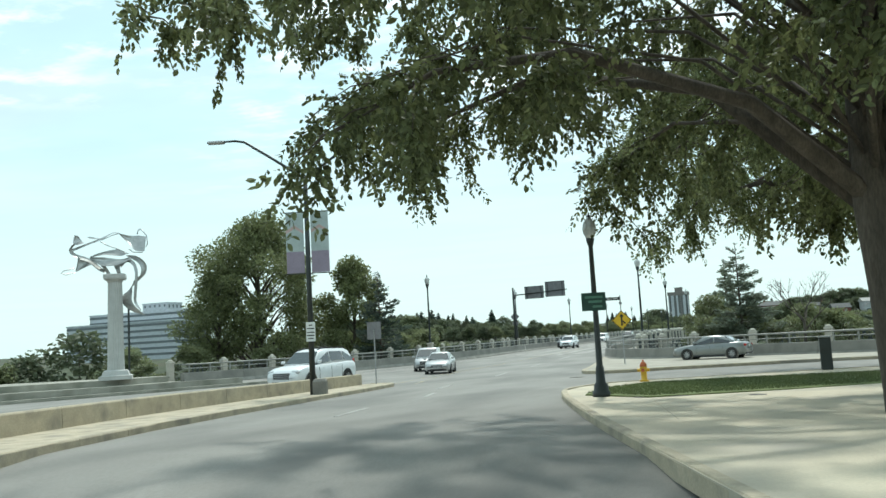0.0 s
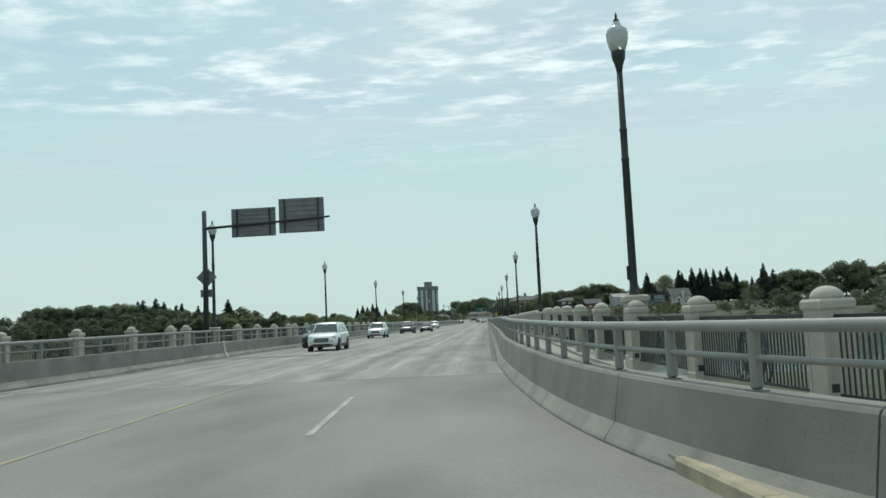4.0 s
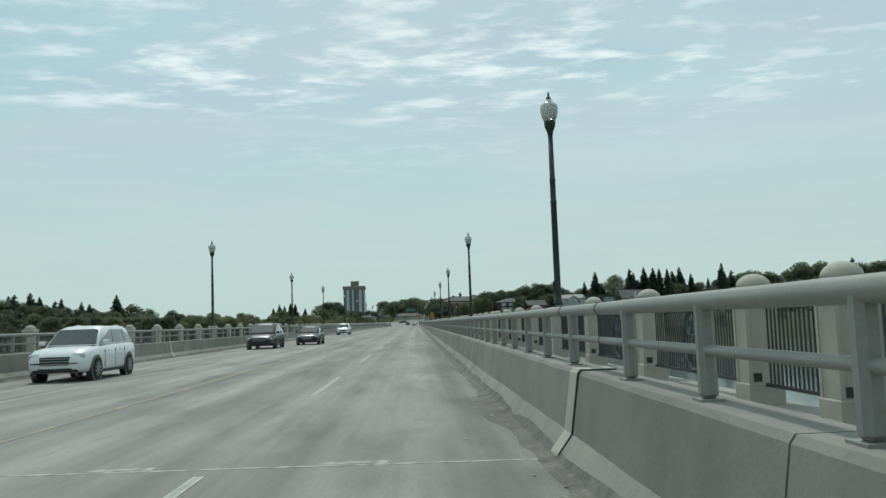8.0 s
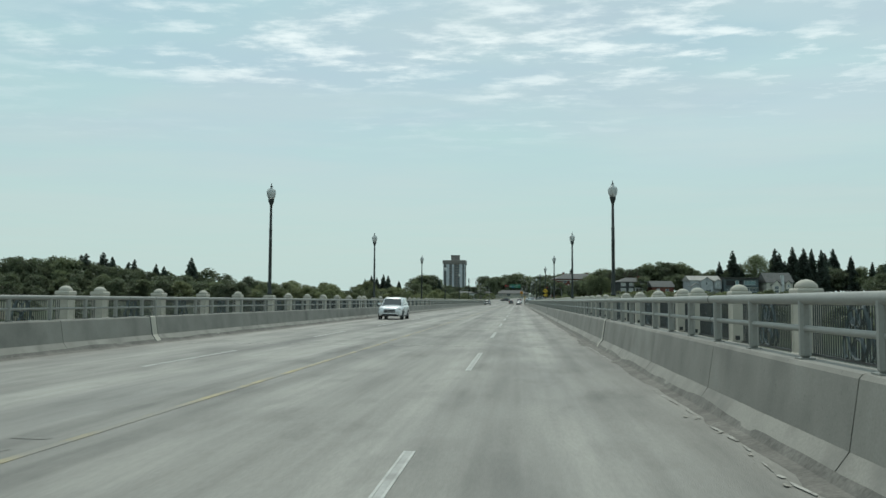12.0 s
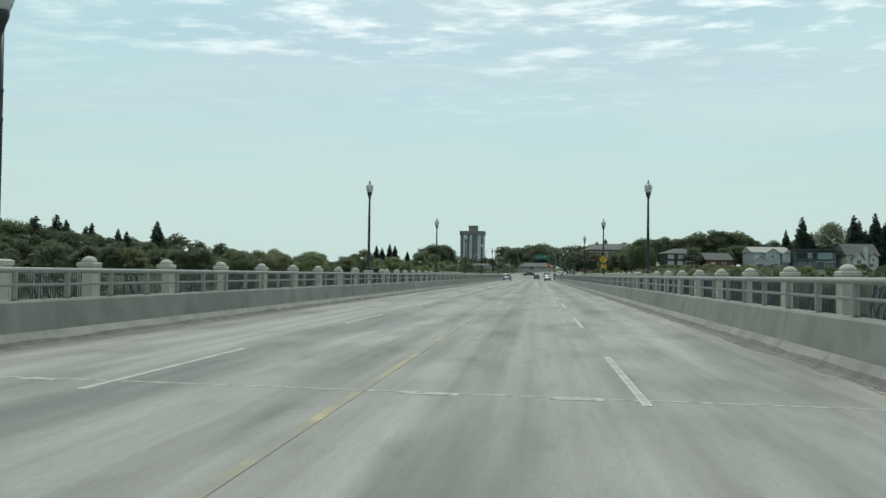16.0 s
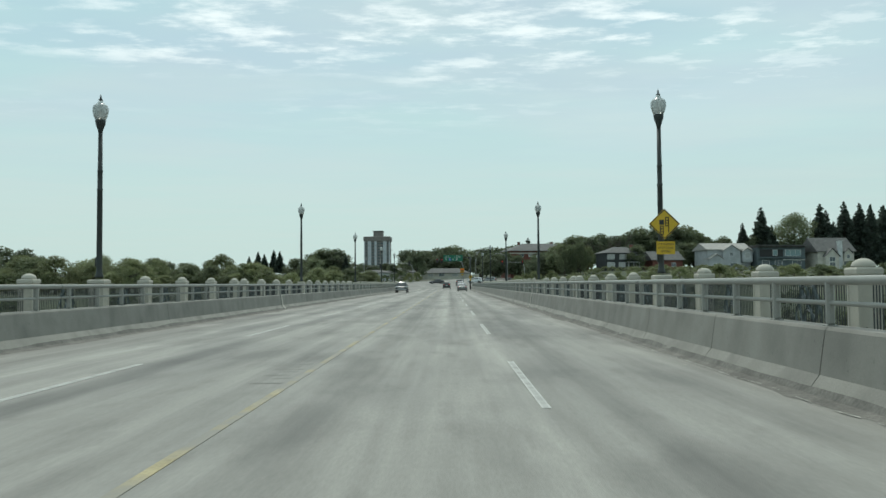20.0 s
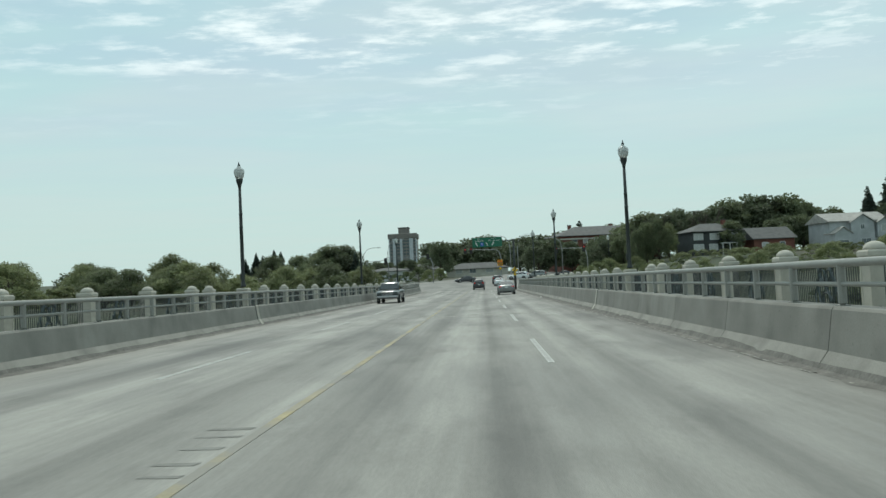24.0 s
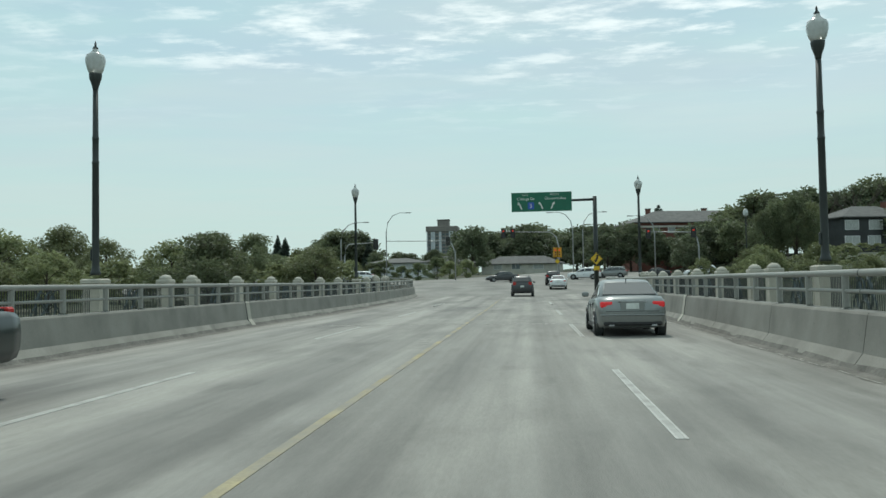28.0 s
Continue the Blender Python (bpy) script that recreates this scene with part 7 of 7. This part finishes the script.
SILVER = paint("silver_green_paint", (0.24, 0.255, 0.25), 0.5, 0.3)
PEARL = paint("white_paint", (0.74, 0.76, 0.77), 0.0, 0.3)
GREY = paint("dark_grey_paint", (0.055, 0.058, 0.062), 0.2, 0.35)
BLACK = paint("black_paint", (0.012, 0.013, 0.014), 0.0, 0.3)
GREEN_BLACK = paint("dark_green_paint", (0.02, 0.028, 0.026), 0.1, 0.3)
PALE = paint("pale_silver_paint", (0.45, 0.46, 0.46), 0.45, 0.3)
car("suv", "big white sport utility car coming off the bridge", PEARL, parked(-0.3, -73.8, 174, "suv") @ Matrix.Diagonal((1.10, 1.13, 1.17, 1)), rack=True)
car("sedan", "pale silver sedan coming off the bridge", PALE, parked(0.4, -57.5, 194, "sedan"))
car("sedan", "grey-green sedan on the pale concrete of the slip lane", SILVER, parked(18.4, -56.6, 76, "sedan", 0.15))
car("van", "pale silver minivan coming off the bridge", PALE, parked(-3.2, -50.5, 196, "van"))
car("suv", "white crossover with black wheel arches and roof rails", PEARL, parked(-2.7, 0.9, 180, "suv"), rack=True, cladding=True)
car("suv", "dark grey sport utility car beside the barrier", GREY, parked(-5.2, 10.6, 180, "suv"), rack=True)
car("suv", "white crossover on the bridge", PEARL, parked(-4.9, 41.0, 180, "suv"))
car("van", "dark grey minivan with alloy wheels on the bridge", GREY, parked(-4.6, 72.5, 180, "van"), rack=True)
car("sedan", "black sedan on the bridge", BLACK, parked(-2.4, 80.0, 180, "sedan"))
car("suv", "white crossover coming over the middle of the bridge", PEARL, parked(-4.8, 138.6, 180, "suv"))
car("truck", "dark green-black pickup truck with a grey bumper on the bridge", GREEN_BLACK, parked(-5.4, 357.5, 180, "truck"), "pickup truck")
car("sedan", "silver sedan driving beside the barrier", SILVER, parked(5.12, 373.0, 0, "sedan"), lit=True)
car("suv", "grey sport utility car waiting at the crossing", GREY, parked(2.0, 421.5, 0, "suv"), rack=True)
car("suv", "black sport utility car waiting at the crossing", BLACK, parked(5.6, 452, -4, "suv"))
car("sedan", "white sedan waiting at the crossing", PEARL, parked(5.7, 440.3, -2, "sedan"))
car("sedan", "dark sedan crossing at the lights", GREY, parked(-1.2, 468, 100, "sedan"))
car("suv", "white sport utility car on the side road", PEARL, parked(10.6, 472, 75, "suv"))
car("suv", "grey sport utility car on the side road", SILVER, parked(15.0, 477, 75, "suv"))
car("sedan", "black sedan on the side road", BLACK, parked(21, 474, 80, "sedan"))
car("suv", "white van on the side road", PEARL, parked(27.5, 474, 80, "suv"))
car("suv", "white pickup parked by the low building", PEARL, parked(-24, 478, 90, "suv"))


# ---- houses and far buildings ----
def wall_mat(name, color, brick=False, **k):
    return mat(name, color, 0.85, var=0.12, scale=0.6, fine=4 if not brick else 9, dark=tuple(c * 0.7 for c in color), dscale=0.4, spread=(0.5, 0.85), bump=0.2, **k)


H_GREY = wall_mat("grey_siding", (0.42, 0.44, 0.45))
H_DARK = wall_mat("charcoal_siding", (0.055, 0.058, 0.06))
H_RED = wall_mat("red_brick_wall", (0.17, 0.07, 0.052), True)
H_TEAL = wall_mat("slate_blue_siding", (0.12, 0.15, 0.16))
H_CREAM = wall_mat("cream_stucco", (0.55, 0.53, 0.47))
H_WHITE = wall_mat("white_siding", (0.58, 0.60, 0.60))
H_TOWER = wall_mat("brown_grey_concrete", (0.21, 0.195, 0.18))
H_OFFICE = wall_mat("pale_office_cladding", (0.50, 0.53, 0.56))
ROOF = mat("grey_shingles", (0.12, 0.12, 0.115), 0.9, var=0.2, scale=1, fine=8, bump=0.4, bscale=10)
FRAME = mat("white_window_frame", (0.66, 0.67, 0.66), 0.5, var=0.05, bump=0.0)
PANE = mat("window_pane", (0.10, 0.12, 0.13), 0.06, var=0.2, bump=0.0)
# same pane with a much paler base colour
PANE_PALE = mat("pale_window_pane", (0.42, 0.43, 0.42), 0.15, var=0.2, bump=0.0)


def window(parent, x, z, w, h, y, pane=PANE, bars=1):
    fr = part("window", box(bmesh.new(), x - w / 2 - 0.09, x + w / 2 + 0.09, y - 0.05, y + 0.1, z - 0.09, z + h + 0.09), FRAME, parent)
    for k in range(bars + 1):
        a = x - w / 2 + w * k / (bars + 1)
        part("pane", box(bmesh.new(), a + 0.03, a + w / (bars + 1) - 0.03, y - 0.065, y + 0.02, z, z + h), pane, fr)


def house(label, x, y, turn, w, d, storeys, wall, roof="hip", pitch=0.5, windows=(), extra=None, category="house", over=0.6, sink=1.5, sh=2.9, shingle=None):
    """A house with its front on -y; windows: (x, storey, width, height, pale)."""
    z = min(hill(x + a, y + b) for a in (-w / 2, w / 2) for b in (-d / 2, d / 2))
    t = thing("house" if category == "house" else "building", label, category, Matrix.Translation((x, y, z)) @ Matrix.Rotation(radians(turn), 4, "Z"))
    h = storeys * sh + 0.4
    top = max(hill(x + a, y + b) for a in (-w / 2, w / 2) for b in (-d / 2, d / 2)) - z
    h += top if category == "house" else 0.5 * top
    part("wall", box(bmesh.new(), -w / 2, w / 2, -d / 2, d / 2, -sink, h), wall, t)
    bm = bmesh.new()
    e, k = over, min(w, d) / 2 + over
    if roof == "flat":
        box(bm, -w / 2 - 0.15, w / 2 + 0.15, -d / 2 - 0.15, d / 2 + 0.15, h, h + 0.5)
    else:
        base = [bm.verts.new(p) for p in ((-w / 2 - e, -d / 2 - e, h), (w / 2 + e, -d / 2 - e, h), (w / 2 + e, d / 2 + e, h), (-w / 2 - e, d / 2 + e, h))]
        eave = [bm.verts.new((v.co.x, v.co.y, h - 0.18)) for v in base]
        rise = k * pitch
        if w >= d:
            inset = k if roof == "hip" else 0.0
            r0, r1 = bm.verts.new((-w / 2 - e + inset, 0, h + rise)), bm.verts.new((w / 2 + e - inset, 0, h + rise))
            bm.faces.new((base[0], base[1], r1, r0)), bm.faces.new((base[2], base[3], r0, r1)), bm.faces.new((base[3], base[0], r0)), bm.faces.new((base[1], base[2], r1))
        else:
            inset = k if roof == "hip" else 0.0
            r0, r1 = bm.verts.new((0, -d / 2 - e + inset, h + rise)), bm.verts.new((0, d / 2 + e - inset, h + rise))
            bm.faces.new((base[1], base[2], r1, r0)), bm.faces.new((base[3], base[0], r0, r1)), bm.faces.new((base[0], base[1], r0)), bm.faces.new((base[2], base[3], r1))
        for i in range(4):
            bm.faces.new((eave[i], eave[(i + 1) % 4], base[(i + 1) % 4], base[i]))
        bm.faces.new(eave[::-1])
    part("roof", bm, shingle or ROOF, t)
    for wx, st, ww, wh, lit in windows:
        window(t, wx, (top if category == "house" else 0.5 * top) + 0.95 + st * sh, ww, wh, -d / 2, PANE_PALE if lit else PANE, 1 if ww > 1.1 else 0)
    if extra:
        extra(t, w, d, h)
    return t, z, h


def chimney(x, y, tall, material):
    def add(t, w, d, h):
        c = part("chimney", box(bmesh.new(), x - 0.5, x + 0.5, y - 0.4, y + 0.4, h - 1, h + tall), material, t)
        part("chimney_cap", box(bmesh.new(), x - 0.6, x + 0.6, y - 0.5, y + 0.5, h + tall, h + tall + 0.15), ROOF, c)
    return add


def porch(t, w, d, h):
    p = part("porch", box(bmesh.new(), 0.4, 4.6, -d / 2 - 1.6, -d / 2, h - 3.3, h - 3.1), FRAME, t)
    for x in (0.6, 2.5, 4.4):
        part("porch_post", box(bmesh.new(), x - 0.09, x + 0.09, -d / 2 - 1.5, -d / 2 - 1.3, h - 6.6, h - 3.3), FRAME, p)
    chimney(4.8, 1.0, 3.0, H_RED)(t, w, d, h)


house("dark two-storey house with white windows and a hipped roof", 61.5, 502.5, 13, 13.4, 9, 2, H_DARK, "hip", 0.42, [(-5.2, 0, 2.6, 1.5, 1), (-1.2, 0, 2.2, 1.5, 1), (5.2, 0, 2.4, 1.5, 1), (-5.2, 1, 2.4, 1.5, 1), (-0.8, 1, 2.4, 1.5, 1), (2.2, 1, 1.0, 1.7, 1), (5.2, 1, 2.6, 1.5, 1)], porch, sh=2.7)
house("small red brick house with a gabled roof", 77, 506, 10, 11, 9, 1, H_RED, "gable", 0.6, [(-2.5, 0, 1.6, 1.3, 1), (2.2, 0, 1.4, 1.3, 0)], chimney(-3, 1, 2.6, H_RED))


ROOF_PALE = mat("pale_shingles", (0.36, 0.345, 0.32), 0.9, var=0.15, scale=1, fine=8, bump=0.4, bscale=10)
# teal reflection of the wide windows, put into the pane's base colour
PANE_TEAL = mat("painted_teal_reflection", (0.22, 0.32, 0.33), 0.08, var=0.2, bump=0.0)


def front_gable(t, x0, x1, out, z0, z1, rise, wall, shingle, d, panes=()):
    """A gabled bay standing out of a house's front; panes: (x, z, width, height, material)."""
    y = -d / 2 - out
    bm = bmesh.new()
    pts = ((x0, z0), (x1, z0), (x1, z1), ((x0 + x1) / 2, z1 + rise), (x0, z1))
    front, back = [bm.verts.new((x, y, z)) for x, z in pts], [bm.verts.new((x, -d / 2 + 2.5, z)) for x, z in pts]
    bm.faces.new(front), bm.faces.new(back[::-1])
    for i in range(5):
        bm.faces.new((front[i], back[i], back[(i + 1) % 5], front[(i + 1) % 5]))
    bmesh.ops.recalc_face_normals(bm, faces=bm.faces)
    bay = part("bay", bm, wall, t)
    xm = (x0 + x1) / 2
    for xe in (x0, x1):
        k = (xe - xm) * 1.12
        bm = bmesh.new()
        drop = rise * 1.12
        vs = [bm.verts.new(p) for p in ((xm, y - 0.4, z1 + rise + 0.05), (xm + k, y - 0.4, z1 + rise - drop + 0.05), (xm + k, -d / 2 + 2.6, z1 + rise - drop + 0.05), (xm, -d / 2 + 2.6, z1 + rise + 0.05))]
        up = [bm.verts.new(v.co + Vector((0, 0, 0.2))) for v in vs]
        bm.faces.new(vs), bm.faces.new(up[::-1])
        for i in range(4):
            bm.faces.new((vs[i], up[i], up[(i + 1) % 4], vs[(i + 1) % 4]))
        bmesh.ops.recalc_face_normals(bm, faces=bm.faces)
        part("gable_roof", bm, shingle, bay)
    for x, z, w, h, pane in panes:
        window(bay, x, z, w, h, y, pane)


def white_house(t, w, d, h):
    front_gable(t, -2.6, 3.6, 1.0, -1.5, h - 0.5, 1.9, H_GREY, ROOF_PALE, d, [(1.2, 1.2, 2.6, 1.1, PANE), (0.4, h - 2.2, 1.0, 1.1, PANE)])
    front_gable(t, -7.7, -3.2, 2.2, -1.5, h - 3.2, 1.5, H_GREY, ROOF_PALE, d, [(-5.4, 0.9, 2.6, 1.2, PANE)])
    front_gable(t, 4.2, 7.8, 1.4, 2.6, h - 0.8, 1.2, H_GREY, ROOF_PALE, d, [(6.0, h - 3.0, 1.7, 1.7, PANE_PALE)])
    chimney(-6.4, 1.5, 2.2, H_RED)(t, w, d, h)


def slate_house(t, w, d, h):
    # black plate proud of the wall, painted shade of the balcony recess
    part("balcony_recess", box(bmesh.new(), -7.6, 0.6, -d / 2 - 0.12, -d / 2 + 0.2, h - 3.1, h - 0.6), TRIM, t)
    rail = part("balcony", box(bmesh.new(), -8.2, 8.2, -d / 2 - 1.2, -d / 2, h - 3.6, h - 3.3), H_TEAL, t)
    for k in range(9):
        part("baluster", box(bmesh.new(), -8.0 + k, -7.94 + k, -d / 2 - 1.15, -d / 2 - 1.1, h - 3.3, h - 2.4), TRIM, rail)
    part("wide_roof", box(bmesh.new(), -9.2, 9.2, -d / 2 - 1.6, d / 2 + 0.6, h + 0.5, h + 0.85), ROOF, t)
    part("pale_band", box(bmesh.new(), 0.5, 8.3, -d / 2 - 0.3, -d / 2, h - 4.3, h - 4.0), FRAME, t)
    window(t, 4.2, h - 2.8, 5.4, 2.0, -d / 2, PANE_TEAL, 2)
    window(t, -2.2, h - 2.7, 1.5, 1.9, -d / 2 - 0.1, PANE_TEAL, 0)


def cream_house(t, w, d, h):
    front_gable(t, -4.6, 0.2, 1.6, -1.5, h - 1.6, 2.6, H_CREAM, ROOF, d, [(-2.2, h - 3.4, 1.9, 1.4, PANE), (-2.2, 0.9, 1.9, 1.3, PANE)])
    front_gable(t, 2.6, 5.4, 0.8, 2.6, h - 0.6, 1.5, H_CREAM, ROOF, d, [(4.0, h - 2.4, 0.9, 1.2, PANE)])
    c = part("chimney", box(bmesh.new(), 0.4, 1.7, -d / 2 - 1.2, -d / 2 + 0.1, -1.5, h + 3.4, 0.05), H_WHITE, t, "tall white chimney")
    part("chimney_cap", box(bmesh.new(), 0.3, 1.8, -d / 2 - 1.3, -d / 2 + 0.2, h + 3.4, h + 3.6), H_WHITE, c)


house("pale grey two-storey house with three gables and a light roof", 97.3, 504, 8, 15.5, 10, 2, H_GREY, "gable", 0.42, [(-0.8, 0, 1.2, 1.3, 0)], white_house, sh=3.05, shingle=ROOF_PALE)
house("low modern slate-blue house with a balcony and wide windows", 114.8, 503, 6, 17, 10, 2, H_TEAL, "flat", 0.3, [(-5.5, 0, 2.4, 1.7, 0), (-1, 0, 2.4, 1.7, 0), (5.5, 0, 3.0, 1.6, 0)], slate_house, sh=3.3)
house("cream gabled house with a dark roof and a tall white chimney", 133, 503, 6, 13, 11, 2, H_CREAM, "gable", 0.8, [(3.6, 0, 1.6, 1.4, 0)], cream_house, sh=2.6)


def school_extra(t, w, d, h):
    for x in (-10, 3.5, 10.5):
        chimney(x, 2, 2.6, H_RED)(t, w, d, h + 1)
    part("cornice", box(bmesh.new(), -w / 2 - 0.25, w / 2 + 0.25, -d / 2 - 0.25, -d / 2 + 0.1, h - 1.2, h - 0.8), H_CREAM, t)


house("large red brick apartment block with a dark hipped roof", 40.5, 545, 12, 32, 14, 3, H_RED, "hip", 0.4, [(x, s, 1.5, 1.5, (i + s) % 3 == 0) for i, x in enumerate((-11.5, -8, -4.5, -1, 2.5, 6, 9.5, 12)) for s in (0, 1, 2)], school_extra, "building")
house("low bungalow with a wide grey roof beyond the crossing", 1, 560, 0, 20, 9, 1, H_CREAM, "hip", 0.38, [(-6, 0, 2, 1.2, 1), (-1.5, 0, 2, 1.2, 0), (4, 0, 2.4, 1.2, 1)], sh=1.9)
house("low bungalow with a pale roof beyond the crossing", -17, 556, 0, 14, 9, 1, H_CREAM, "hip", 0.38, [(-3, 0, 2, 1.2, 1), (2.5, 0, 2, 1.2, 0)], sh=2.3)
house("low white building beside the crossing", -24, 522, 0, 12, 9, 1, H_WHITE, "hip", 0.2, [(-3.5, 0, 1.8, 0.9, 0), (0.5, 0, 1.8, 0.9, 0), (4, 0, 1.6, 0.9, 0)], None, "building", sh=2.6)


def office_block(label, x, y, w, d, base, top, storeys, bays, wall, slim):
    """A wide office block; each storey and bay has its own window, so that they run in bands."""
    t = thing("office_building", label, "building", Matrix.Translation((x, y, base)))
    h = top - base
    part("wall", box(bmesh.new(), -w / 2, w / 2, -d / 2, d / 2, -3, h), wall, t)
    pitch_, sh = w / bays, h / storeys
    win = mesh_of("window", box(bmesh.new(), -pitch_ * slim / 2, pitch_ * slim / 2, -0.2, 0.2, sh * 0.42, sh * 0.82), PANE)
    winx = mesh_of("window", box(bmesh.new(), -0.2, 0.2, -pitch_ * slim / 2, pitch_ * slim / 2, sh * 0.22, sh * 0.82), PANE)
    for s in range(storeys):
        for b in range(bays):
            part("window", win, PANE, t, at=Matrix.Translation((-w / 2 + (b + 0.5) * pitch_, -d / 2, s * sh)))
            if b < bays * d / w - 0.5:
                part("window", winx, PANE, t, at=Matrix.Translation((w / 2, -d / 2 + (b + 0.5) * pitch_, s * sh)))
    part("parapet", box(bmesh.new(), -w / 2 - 0.4, w / 2 + 0.4, -d / 2 - 0.6, d / 2 + 0.4, h, h + 1.2), wall, t)
    return t


tower = thing("apartment_tower", "tall grey apartment tower with dark window columns above the trees", "building", Matrix.Translation((-70.3, 1065, -5.2)) @ Matrix.Diagonal((0.92, 0.92, 0.92, 1)))
part("wall", box(bmesh.new(), -14, 14, -12, 12, -3, 58), H_TOWER, tower)
tw = mesh_of("window", box(bmesh.new(), -1.5, 1.5, -0.15, 0.15, 0.6, 2.5), PANE)
twx = mesh_of("window", box(bmesh.new(), -0.15, 0.15, -1.5, 1.5, 0.6, 2.5), PANE)
for s in range(17):
    for xx in (-11.8, -4.6, 1.6, 5.4, 11.8):
        part("window", tw, PANE, tower, at=Matrix.Translation((xx, -12, 1.5 + s * 3.25)))
    for yy in (-8, 0, 8):
        part("window", twx, PANE, tower, at=Matrix.Translation((14, yy, 1.5 + s * 3.25)))
for xx, ww in ((-8.2, 1.9), (-1.5, 1.2), (8.6, 1.9), (-13.6, 0.5), (13.6, 0.5)):
    part("rib", box(bmesh.new(), xx - ww, xx + ww, -12.9, -12, -1, 56), H_OFFICE, tower)
part("parapet", box(bmesh.new(), -14.8, 14.8, -13.2, 12.6, 54.5, 59.5, 0.3), H_TOWER, tower)
plant_room = part("plant_room", box(bmesh.new(), -4.5, 6.0, -6, 6, 59.5, 65.5), H_TOWER, tower)
part("plant_roof", box(bmesh.new(), -5.0, 6.5, -6.5, 6.5, 65.5, 66.2), ROOF, plant_room)
office_block("pale office building with long window bands", -446, 432, 108, 30, 1, 28.5, 6, 22, H_OFFICE, 1.0)
office_block("pale upper office block with long window bands", -456, 462, 97, 30, 1, 38, 8, 20, H_OFFICE, 1.0)
office_block("pale rooftop block of the office building", -464, 490, 26, 20, 1, 47, 10, 5, H_OFFICE, 0.3)
